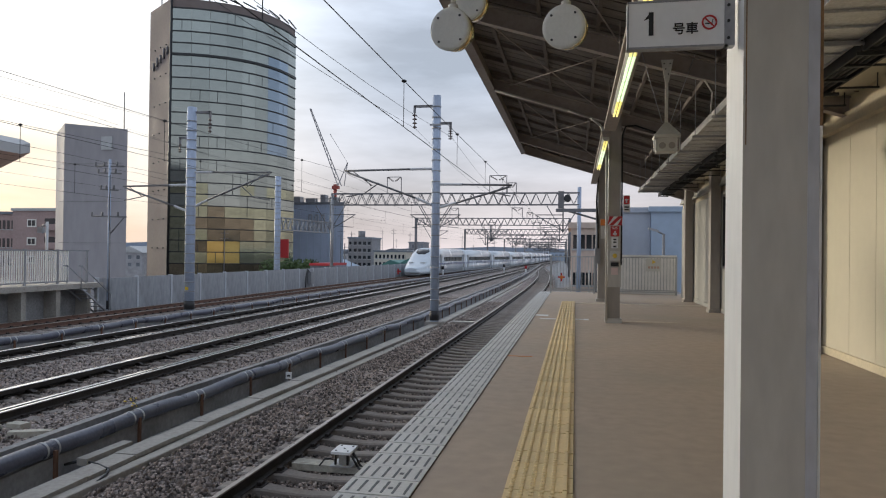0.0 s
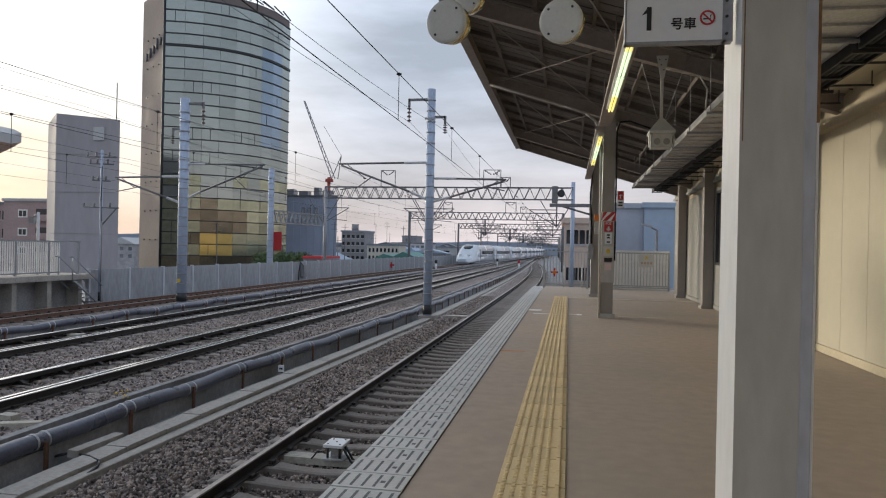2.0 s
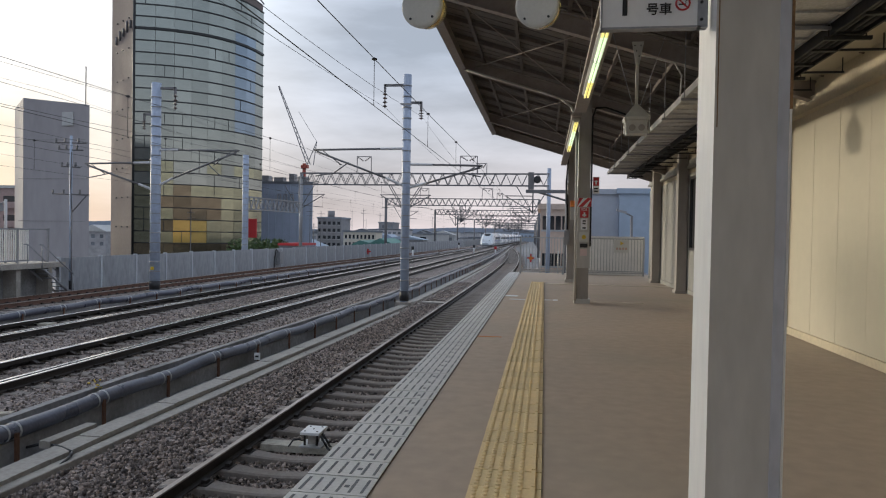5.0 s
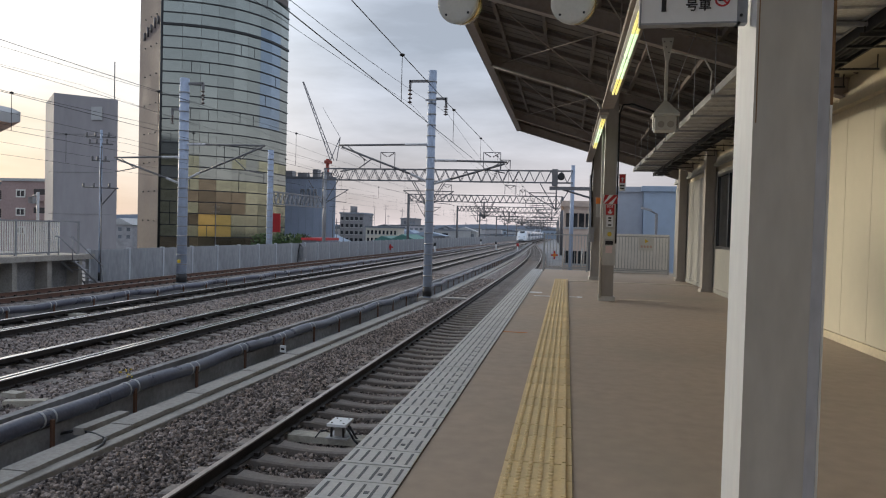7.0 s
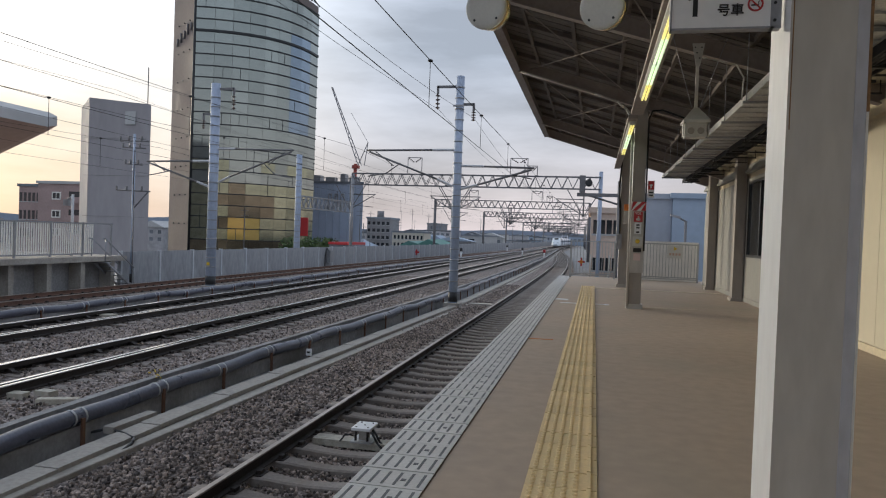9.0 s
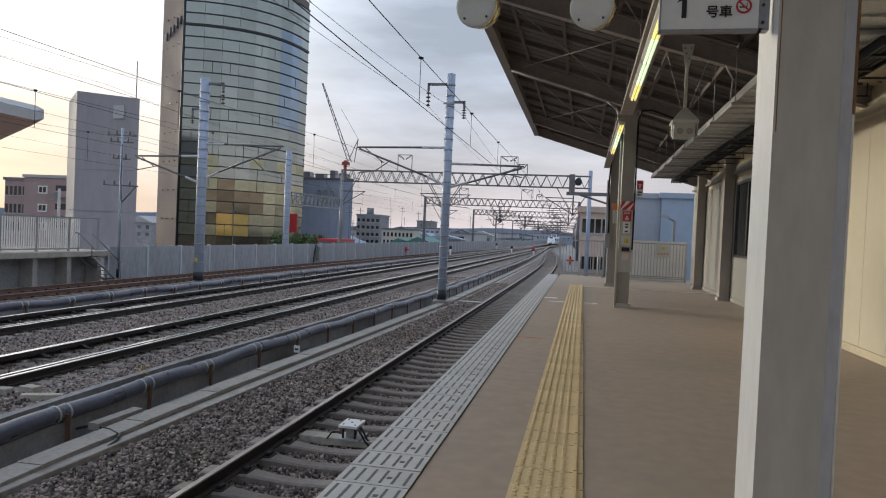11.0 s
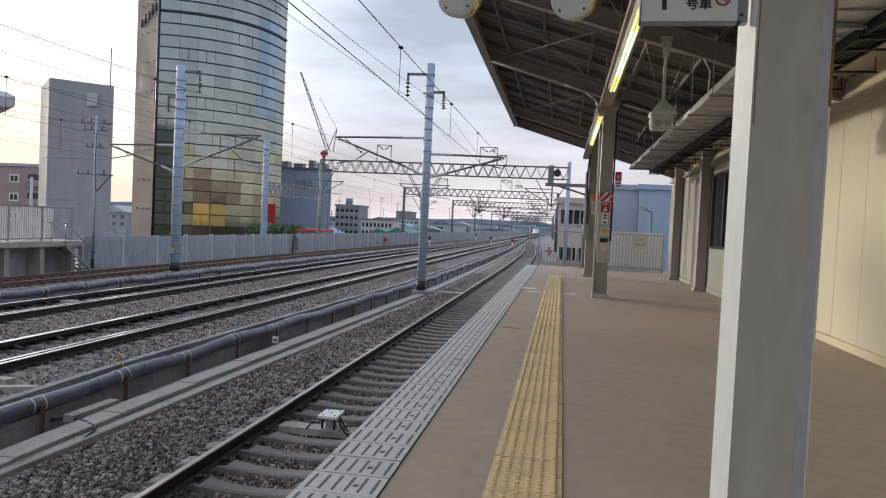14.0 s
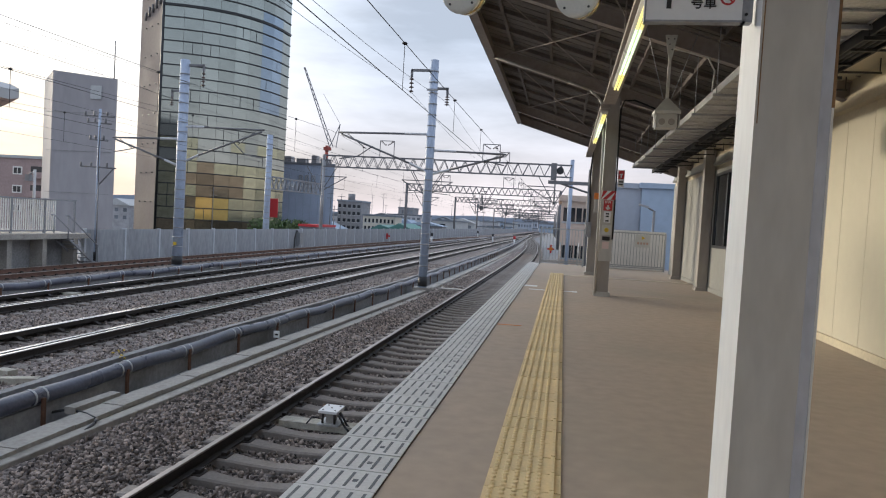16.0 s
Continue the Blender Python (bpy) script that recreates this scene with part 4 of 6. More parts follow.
def build_column_signs():
    y = 16.28
    s = thing("emergency_panel", "emergency stop panel with red and white signs on the column", "sign")
    def plate(name, x0, x_1, z0, z1, m, d=0.02, off=0.0, label=""):
        bm = nb()
        box(bm, x0, x_1, y - d - off, y - off, z0, z1)
        bevel(bm, 0.004, 1)
        return part(name, bm, m, s, label)
    plate("backing", 0.72, 1.01, 0.80, 2.38, "column", 0.015)
    # striped wrap
    bm = nb()
    for i in range(5):
        a = -0.35 + 0.19 * i
        lo, hi, zl, zh = 0.70, 1.03, 2.20, 2.40
        pts = []
        for xx, zz in ((a, zl), (a + 0.095, zl), (a + 0.095 + 0.2, zh), (a + 0.2, zh)):
            pts.append((min(max(0.70 + xx, lo), hi), zz))
        if max(p[0] for p in pts) - min(p[0] for p in pts) > 0.02:
            vs = [bm.verts.new((px, y - 0.03, pz)) for px, pz in pts] + [bm.verts.new((px, y - 0.026, pz)) for px, pz in pts]
            for f in ((0, 1, 2, 3), (7, 6, 5, 4), (0, 4, 5, 1), (1, 5, 6, 2), (2, 6, 7, 3), (3, 7, 4, 0)):
                bm.faces.new([vs[k] for k in f])
    plate("stripe_board", 0.70, 1.03, 2.20, 2.40, "sign_white", 0.024)
    part("stripe", bm, "red", s, "red diagonal stripes")
    plate("red_plate", 0.77, 0.96, 1.95, 2.18, "red", 0.01, 0.016, "red plate with a white pointing mark")
    me = text_mesh("SOS", 0.075, 0.002, 0.01)
    o = part("lettering", me, "sign_white", s)
    me.materials.append(M["sign_white"])
    o.location = (0.795, y - 0.029, 2.115)
    plate("mark", 0.85, 0.885, 1.97, 2.07, "sign_white", 0.003, 0.027)
    plate("mark", 0.82, 0.91, 1.985, 2.025, "sign_white", 0.003, 0.027)
    plate("text_plate", 0.79, 0.94, 1.68, 1.93, "sign_white", 0.008, 0.016)
    for z in (1.88, 1.82, 1.72):
        plate("text_bar", 0.83, 0.90, z - 0.02, z + 0.015, "sign_black", 0.003, 0.025)
    plate("button_box", 0.76, 0.97, 1.40, 1.62, "lampback", 0.05, 0.016, "pale emergency button box")
    bm = nb()
    lathe(bm, (0.865, y - 0.07, 1.51), (0, -1, 0), [(0, 0.05), (0.012, 0.05), (0.02, 0.03)], 14)
    part("button", bm, "signyellow", s)
    plate("handset", 0.78, 0.95, 1.27, 1.36, "sign_black", 0.05, 0.016)
    plate("note", 0.79, 0.94, 1.08, 1.24, "pink_note", 0.006, 0.016)
    o = thing("orange_beacon", "orange beacon box on the side of the column", "beacon")
    bm = nb()
    box(bm, 0.55, 0.70, 16.30, 16.42, 2.20, 2.34)
    bevel(bm, 0.012, 2)
    part("body", bm, "orange", o)
    bm = nb()
    box(bm, 0.56, 0.70, 16.31, 16.41, 1.9, 2.19)
    part("box", bm, "column", o)
    e = thing("extinguisher_sign", "small red flag sign projecting from the column", "sign")
    bm = nb()
    box(bm, 1.045, 1.19, 16.28, 16.31, 2.50, 2.88)
    part("plate", bm, "sign_white", e)
    for z in (2.56, 2.80):
        bm = nb()
        box(bm, 0.985, 1.05, 16.312, 16.325, z - 0.012, z + 0.012)
        part("arm", bm, "galv", e)
    bm = nb()
    box(bm, 1.055, 1.18, 16.268, 16.279, 2.68, 2.87)
    part("red_field", bm, "red", e)
    bm = nb()
    box(bm, 1.10, 1.13, 16.262, 16.267, 2.71, 2.80)
    box(bm, 1.08, 1.155, 16.262, 16.267, 2.77, 2.79)
    part("mark", bm, "sign_white", e)
    for k in range(2):
        bm = nb()
        box(bm, 1.07, 1.165, 16.272, 16.279, 2.54 + 0.06 * k, 2.57 + 0.06 * k)
        part("text_bar", bm, "sign_black", e)
    m = thing("meter_box", "small grey meter box with conduit on the far column", "electric box")
    bm = nb()
    box(bm, 0.62, 0.80, 23.62, 23.75, 1.25, 1.75)
    bevel(bm, 0.01, 1)
    part("box", bm, "galv", m)
    bm = nb()
    chain(bm, [(0.72, 23.70, 1.75), (0.70, 23.72, 2.6), (0.66, 23.70, 3.3), (0.72, 23.70, 4.3)], 0.03, 8)
    part("conduit", bm, "traydark", m)
    # drain pipe and conduits on the columns
    d = thing("drain_pipe", "grey-brown drain pipe bending down the column from the eave", "pipe")
    bm = nb()
    pts = [(-1.9, 16.3, 5.36), (-0.2, 16.3, 4.84), (0.30, 16.3, 4.66), (0.52, 16.3, 4.48), (0.66, 16.255, 4.2), (0.69, 16.255, 0.05)]
    chain(bm, pts, 0.028, 10)
    part("pipe", bm, "column", d)
    c2 = thing("cable_loop", "dark cable looped from the column along the beam", "cable")
    bm = nb()
    chain(bm, [(1.012, 16.27, 1.3), (1.012, 16.27, 4.25), (1.08, 16.27, 4.44), (1.3, 16.3, 4.46), (2.0, 16.3, 4.2)], 0.020, 8)
    part("cable", bm, "traydark", c2)


def build_sign():
    y = 3.36
    s = thing("car_number_sign", "white hanging sign marking car one as non-smoking", "sign")
    bm = nb()
    box(bm, 0.232, 0.655, y, y + 0.045, 2.475, 2.68)
    bevel(bm, 0.004, 1)
    part("board", bm, "sign_white", s)
    bm = nb()
    for a, b, c, d in ((0.226, 0.672, 2.466, 2.475), (0.226, 0.672, 2.68, 2.689), (0.224, 0.232, 2.466, 2.689), (0.655, 0.70, 2.466, 2.689)):
        box(bm, a, b, y - 0.004, y + 0.05, c, d)
    part("frame", bm, "galv", s)
    for z in (2.50, 2.578, 2.65):
        bm = nb()
        rod(bm, (0.672, y - 0.012, z), (0.672, y - 0.003, z), 0.007, 8)
        part("bolt", bm, "mullion", s)

    def word(name, txt, size, x, z, m, bold=0.0):
        me = text_mesh(txt, size, 0.002, bold)
        me.materials.append(M[m])
        o = part(name, me, m, s)
        o.location = (x, y - 0.003, z)
        return o
    bm = nb()
    box(bm, 0.322, 0.343, y - 0.004, y - 0.001, 2.527, 2.635)
    vs = []
    for yy in (y - 0.0035, y - 0.001):
        for px, pz in ((0.300, 2.598), (0.322, 2.606), (0.343, 2.635), (0.328, 2.635)):
            vs.append(bm.verts.new((px, yy, pz)))
    for f in ((0, 1, 2, 3), (7, 6, 5, 4), (0, 4, 5, 1), (1, 5, 6, 2), (2, 6, 7, 3), (3, 7, 4, 0)):
        bm.faces.new([vs[k] for k in f])
    part("numeral", bm, "sign_black", s)
    word("lettering", "号車", 0.058, 0.427, 2.532, "sign_black", 0.012)
    # no-smoking roundel
    cx, cz = 0.59, 2.577
    bm = nb()
    lathe(bm, (cx, y - 0.004, cz), (0, 1, 0), [(0, 0.026), (0, 0.034), (0.004, 0.034), (0.004, 0.026)], 28)
    # open the ring: an annulus without its caps
    caps = [f for f in bm.faces if len(f.verts) > 4]
    bmesh.ops.delete(bm, geom=caps, context="FACES_ONLY")
    a = radians(-45)
    ux, uz = math.cos(a), math.sin(a)
    vs = []
    for yy in (y - 0.0045, y - 0.001):
        for p, q in ((-0.027, -0.003), (0.027, -0.003), (0.027, 0.003), (-0.027, 0.003)):
            vs.append(bm.verts.new((cx + ux * p - uz * q, yy, cz + uz * p + ux * q)))
    for f in ((0, 1, 2, 3), (7, 6, 5, 4), (0, 4, 5, 1), (1, 5, 6, 2), (2, 6, 7, 3), (3, 7, 4, 0)):
        bm.faces.new([vs[k] for k in f])
    part("roundel", bm, "red", s, "red no-smoking ring")
    bm = nb()
    box(bm, cx - 0.018, cx + 0.014, y - 0.003, y - 0.001, cz - 0.008, cz - 0.002)
    chain(bm, [(cx + 0.014, y - 0.002, cz + 0.0), (cx + 0.012, y - 0.002, cz + 0.008), (cx + 0.017, y - 0.002, cz + 0.014)], 0.0018, 5)
    part("cigarette", bm, "sign_black", s)


def round_lamp(x, y, z, ztop, label, r=0.138):
    """A round canister lamp seen from its back plate, hung by a stem; reflector ring behind."""
    l = thing("round_lamp", label, "lamp", "round canister lamps")
    d = Vector((0.24, 1.0, 0.10)).normalized()
    c = Vector((x, y, z))
    bm = nb()
    lathe(bm, c, d, [(0, r * 0.80), (0.0, r * 0.98), (0.006, r), (0.03, r)], 36)
    part("back_plate", bm, "lampback", l)
    bm = nb()
    lathe(bm, c + d * 0.031, d, [(0, r * 0.9), (0, r * 0.97), (0.09, r * 0.93), (0.11, r * 0.6)], 36)
    part("reflector", bm, "brass", l, "brassy shining reflector drum")
    q = d.to_track_quat("Z", "Y")
    for i in range(4):
        t = radians(45 + 90 * i)
        p = c + q @ Vector((r * 0.78 * math.cos(t), r * 0.78 * math.sin(t), 0))
        bm = nb()
        rod(bm, p - d * 0.006, p + d * 0.002, 0.008, 8)
        part("bolt", bm, "mullion", l)
    bm = nb()
    rod(bm, c + d * 0.06 + Vector((0, 0, r * 0.9)), (x + 0.02, y + 0.06, ztop), 0.018, 10)
    rod(bm, c + d * 0.06 + Vector((0, 0, r * 0.85)), c + d * 0.06 + Vector((0, 0, r + 0.03)), 0.032, 10)
    part("stem", bm, "lampbody", l)
    return l


def build_lamps():
    round_lamp(-0.823, 4.45, 2.965, roof_z(-0.82) + 0.02, "pale round canister lamp with brass rim hung from canopy")
    round_lamp(-0.092, 4.45, 2.945, roof_z(-0.09) + 0.02, "pale round canister lamp with brass rim hung from canopy")
    round_lamp(-0.83, 5.25, 3.43, roof_z(-0.83) + 0.02, "pale round canister lamp with brass rim hung from canopy")
    # fluorescent batten lights in a line beside the columns
    rail = thing("lighting_channel", "brown steel channel carrying batten lights below the canopy", "lighting rail")
    bm = nb()
    box(bm, 0.50, 0.72, -4.0, 13.6, 3.88, 3.95)
    box(bm, 0.47, 0.655, 14.0, 23.6, 3.88, 3.95)
    part("channel", bm, "roofsteel", rail)
    for y in (1.0, 6.0, 10.6, 14.0, 19.0, 22.5):
        bm = nb()
        rod(bm, (0.61, y, 3.95), (0.61, y, roof_z(0.61) - 0.02), 0.012, 6)
        part("hanger", bm, "roofsteel", rail)
    for y0, warm in ((2.35, 1), (4.7, 1), (7.05, 0), (9.4, 1), (14.25, 0), (16.6, 1)):
        dx = 0.0 if y0 < 12 else -0.045
        b = thing("batten_light", "lit %s fluorescent batten light under the canopy" % ("yellowish" if warm else "greenish-white"), "light", "batten lights in a line")
        bm = nb()
        prof = [(0.545, 3.875), (0.545, 3.83), (0.575, 3.80), (0.645, 3.80), (0.675, 3.83), (0.675, 3.875)]
        extrude_y(bm, prof, [(y0, dx, 0), (y0 + 2.3, dx, 0)])
        part("housing", bm, "lampbody", b)
        for x in (0.585, 0.635):
            for k in range(2):
                bm = nb()
                rod(bm, (x + dx, y0 + 0.03 + 1.14 * k, 3.782), (x + dx, y0 + 1.13 + 1.14 * k, 3.782), 0.0155, 10)
                part("tube", bm, "tube_warm" if warm ^ (k == 0 and y0 > 7) else "tube", b)
    # pendant loudspeaker with a pyramid hood
    p = thing("pendant_speaker", "beige pendant loudspeaker with a pyramid hood below the beam", "loudspeaker")
    x, y = 1.335, 11.08
    bm = nb()
    box(bm, x - 0.022, x + 0.022, y - 0.022, y + 0.022, 3.50, 4.24)
    part("stem", bm, "lampbody", p)
    bm = nb()
    vs = []
    for yy in (y - 0.035, y - 0.025):
        for px, pz in ((-0.09, 4.50), (0.09, 4.50), (0.03, 4.16), (-0.03, 4.16)):
            vs.append(bm.verts.new((x + px, yy, pz)))
    for f in ((0, 1, 2, 3), (7, 6, 5, 4), (0, 4, 5, 1), (1, 5, 6, 2), (2, 6, 7, 3), (3, 7, 4, 0)):
        bm.faces.new([vs[k] for k in f])
    part("gusset", bm, "lampbody", p)
    bm = nb()
    rings = []
    for hw, z in ((0.035, 3.54), (0.19, 3.34), (0.19, 3.30)):
        rings.append([bm.verts.new((x + sx * hw, y + sy * hw, z)) for sx, sy in ((-1, -1), (1, -1), (1, 1), (-1, 1))])
    for u, v in zip(rings, rings[1:]):
        for i in range(4):
            bm.faces.new((u[i], u[(i + 1) % 4], v[(i + 1) % 4], v[i]))
    bm.faces.new(rings[0])
    bm.faces.new(rings[-1])
    part("hood", bm, "lampbody", p)
    bm = nb()
    box(bm, x - 0.15, x + 0.15, y - 0.13, y + 0.13, 3.09, 3.30)
    bevel(bm, 0.015, 2)
    part("cabinet", bm, "column", p)
    for sx in (-0.07, 0.07):
        bm = nb()
        lathe(bm, (x + sx, y - 0.131, 3.18), (0, -1, 0), [(0, 0.050), (0.006, 0.050), (0.006, 0.040), (0.002, 0.02)], 16)
        part("cone", bm, "column_brown", p, "dull round loudspeaker cone")
    for sx, sz in ((-0.045, 4.44), (0.045, 4.44), (-0.02, 4.36), (0.02, 4.28)):
        bm = nb()
        rod(bm, (x + sx, y - 0.038, sz), (x + sx, y - 0.034, sz), 0.011, 8)
        part("bolt_hole", bm, "mullion", p)
    bm = nb()
    for sx in (-0.185, 0.175):
        vs = box(bm, x + sx, x + sx + 0.012, y - 0.13, y + 0.0, 3.10, 3.30)
    part("side_flap", bm, "lampbody", p)
    for sx in (-1, 1):
        bm = nb()
        rod(bm, (x + sx * 0.06, y, 3.55), (x + sx * 0.42, y + 0.1, roof_z(x + sx * 0.42) - 0.05), 0.006, 6)
        part("stay", bm, "galv", p)
    bm = nb()
    chain(bm, [(x + 0.05, y, 4.3), (x + 0.3, y, 4.24), (x + 0.55, y, 4.18), (x + 0.66, y, 3.98), (x + 0.64, y, 3.66)], 0.012, 6)
    part("cable", bm, "lampbody", p)


def cable_tray(x0, x_1, y0, y1, z, label, cables, step=0.62):
    t = thing("cable_tray", label, "cable tray", "ceiling cable trays")
    for x in (x0, x_1):
        bm = nb()
        box(bm, x - 0.012, x + 0.012, y0, y1, z, z + 0.11)
        part("side_rail", bm, "traydark" if cables else "tray", t)
    bm = nb()
    box(bm, x0 + 0.012, x_1 - 0.012, -0.03, 0.03, z - 0.012, z + 0.012)
    me = mesh("rung", bm, "traydark" if cables else "tray")
    y = y0 + 0.1
    while y < y1:
        o = new("rung", me)
        o.parent, o.location = t, (0, y, 0)
        y += step
    if not cables:
        bm = nb()
        box(bm, x0 + 0.012, x_1 - 0.012, y0, y1, z + 0.014, z + 0.02)
        part("tray_floor", bm, "tray", t)
    for xa, xb, m in cables:
        k = max(1, int((xb - xa) / 0.06))
        for i in range(k):
            bm = nb()
            xx = xa + (xb - xa) * (i + 0.5) / k
            tube(bm, [(xx + 0.012 * math.sin(yy * 0.9 + i), yy, z + 0.045 + 0.01 * math.sin(yy * 0.6 + 2 * i)) for yy in range(int(y0), int(y1) + 1)], 0.029, 8)
            part("cable", bm, m, t)
    y = y0 + 0.8
    while y < y1:
        bm = nb()
        for x in (x0 - 0.03, x_1 + 0.03):
            rod(bm, (x, y, z - 0.04), (x, y, roof_z(x) - 0.01), 0.007, 6)
        box(bm, x0 - 0.08, x_1 + 0.08, y - 0.02, y + 0.02, z - 0.05, z - 0.015)
        part("hanger", bm, "traydark" if cables else "galv", t)
        y += 1.75
    return t


def build_trays():
    cable_tray(2.02, 2.66, -4, 23.9, 3.60, "pale perforated cable tray hung below the canopy", [], 0.45)
    cable_tray(2.70, 2.98, -4, 24.3, 3.50, "cable tray crowded with black cables below the canopy", [(2.72, 2.96, "traydark")])
    bm = nb()
    box(bm, 3.03, WALL_X + 0.01, -8, 24.6, 3.90, 3.94)
    setting("soffit", bm, "wall", "cream soffit panel between the cable trays and wall")
    for i in range(24):
        h = thing("soffit_bracket", "thin black bracket arm below the cream soffit", "bracket", "brackets below the soffit")
        bm = nb()
        yb = -2.5 + 1.12 * i
        box(bm, 2.99, 3.80, yb - 0.012, yb + 0.012, 3.70, 3.725)
        part("arm", bm, "mullion", h)
        bm = nb()
        rod(bm, (3.78, yb, 3.72), (3.78, yb, 3.90), 0.008, 6)
        part("rod", bm, "mullion", h)
        bm = nb()
        rod(bm, (3.01, yb, 3.72), (3.01, yb, roof_z(3.01)), 0.008, 6)
        part("rod", bm, "mullion", h)
    b = thing("black_duct", "black cable duct hung below the canopy beside the wall", "duct")
    bm = nb()
    rod(bm, (2.86, -4, 3.70), (2.86, 24.0, 3.70), 0.085, 10)
    part("duct", bm, "black", b)
    for y in (1.5, 6.5, 11.5, 16.5, 21.5):
        bm = nb()
        rod(bm, (2.86, y, 3.72), (2.86, y, roof_z(2.86)), 0.006, 6)
        part("hanger", bm, "galv", b)


def build_track_box():
    b = thing("trackside_box", "white-topped trackside detector box standing between the rails", "track box")
    bm = nb()
    box(bm, -3.24, -2.97, 9.05, 9.42, -1.235, -1.20)
    bevel(bm, 0.008, 1)
    part("cover", bm, "sign_white", b)
    for dx, dy in ((-3.19, 9.11), (-3.02, 9.11), (-3.19, 9.36), (-3.02, 9.36)):
        bm = nb()
        rod(bm, (dx, dy, -1.385), (dx, dy, -1.235), 0.017, 8)
        part("leg", bm, "rust", b)
    bm = nb()
    box(bm, -3.16, -3.05, 9.15, 9.32, -1.385, -1.25)
    bevel(bm, 0.01, 1)
    part("body", bm, "concrete", b)
    for dx, dy in ((-3.19, 9.12), (-3.02, 9.12), (-3.105, 9.24), (-3.19, 9.36), (-3.02, 9.36)):
        bm = nb()
        rod(bm, (dx, dy, -1.202), (dx, dy, -1.193), 0.013, 8)
        part("bolt", bm, "rust", b)
    bm = nb()
    box(bm, -3.25, -2.94, 9.04, 9.42, -1.405, -1.385)
    part("base_plate", bm, "band", b, "pale steel base plate")
    for dy in (9.10, 9.20):
        bm = nb()
        chain(bm, [(-2.96, dy, -1.25), (-2.86, dy - 0.03, -1.39), (-2.78, dy - 0.06, -1.45)], 0.016, 6)
        part("strut", bm, "black", b)
    bm = nb()
    chain(bm, [(-3.28, 9.2, -1.34), (-3.36, 9.16, -1.33), (-3.42, 9.1, -1.42)], 0.012, 6)
    part("cable", bm, "black", b)
    bm = nb()
    box(bm, -3.82, -2.35, 9.10, 9.34, -1.50, -1.407)
    bevel(bm, 0.015, 1)
    part("base", bm, "pale_slab", b, "pale paint-speckled concrete base")
    for n_, (cx, cy, w, d, a) in enumerate(((-9.32, 9.78, 0.28, 0.2, 8), (-9.02, 10.05, 0.3, 0.2, -5), (-8.45, 9.66, 0.62, 0.16, 22), (-15.1, 19.2, 0.75, 0.4, 0), (-6.62, 9.0, 0.17, 0.95, -2))):
        bm = nb()
        box(bm, -w / 2, w / 2, -d / 2, d / 2, -0.05, 0.05)
        bevel(bm, 0.01, 1)
        solid("loose_slab", bm, "concrete" if n_ == 4 else "pale_slab", "pale loose concrete slab lying on the ballast", "slab", "loose concrete slabs", at=pose(cx, cy, -1.42, 0, 0, a))
    c = thing("loose_cable", "black cable drooping over the trough lid", "cable")
    bm = nb()
    pts = [(-7.0, 8.55, -1.5), (-6.7, 8.6, -1.42), (-6.35, 8.5, -1.43), (-6.1, 8.35, -1.43), (-6.02, 8.2, -1.44), (-6.0, 7.9, -1.5)]
    chain(bm, pts, 0.02, 8)
    part("cable", bm, "black", c)
    f = thing("number_plate_post", "small pale kilometre plate on the trough wall", "marker")
    bm = nb()
    box(bm, -6.60, -6.46, 15.3, 15.33, -1.45, -1.29)
    part("plate", bm, "sign_white", f)
    bm = nb()
    box(bm, -6.57, -6.49, 15.294, 15.299, -1.39, -1.35)
    part("bar", bm, "sign_black", f)
    fl = thing("weed", "small yellow-flowered weed growing beside the trough wall", "weed")
    bm = nb()
    rng = random.Random(8)
    for i in range(14):
        a = rng.uniform(0, 6.28)
        rod(bm, (-7.55, 10.9, -1.47), (-7.55 + 0.12 * math.cos(a), 10.9 + 0.12 * math.sin(a), -1.25 + rng.uniform(0, 0.12)), 0.008, 4, 0.002)
    part("stems", bm, "leaf", fl)
    bm = nb()
    for i in range(9):
        a = rng.uniform(0, 6.28)
        p = Vector((-7.55 + 0.1 * math.cos(a), 10.9 + 0.1 * math.sin(a), -1.18 + rng.uniform(-0.05, 0.1)))
        rod(bm, p, p + Vector((0, 0, 0.02)), 0.018, 6, 0.01)
    part("blossom", bm, "signyellow", fl, "yellow blossom")


build_wall()
build_platform_end()
build_column_signs()
build_sign()
build_lamps()
build_trays()
build_track_box()


# ---------------------------------------------------------------- overhead line
def truss(bm, a, b, h=0.95, d=0.5, n=22, r=0.045):
    """A box lattice beam between two points, its top chord at their height."""
    a, b = Vector(a), Vector(b)
    side = (b - a).normalized().cross(Vector((0, 0, 1))) * d / 2
    for s in (-1, 1):
        for z in (0, -h):
            rod(bm, a + side * s + Vector((0, 0, z)), b + side * s + Vector((0, 0, z)), r, 4)
        for i in range(n):
            p, q = a.lerp(b, i / n) + side * s, a.lerp(b, (i + 0.5) / n) + side * s
            q2 = a.lerp(b, (i + 1) / n) + side * s
            down = Vector((0, 0, -h))
            rod(bm, p, q + down, r * 0.6, 4)
            rod(bm, q + down, q2, r * 0.6, 4)
    for i in range(n + 1):
        p = a.lerp(b, i / n)
        rod(bm, p - side, p + side, r * 0.5, 4)


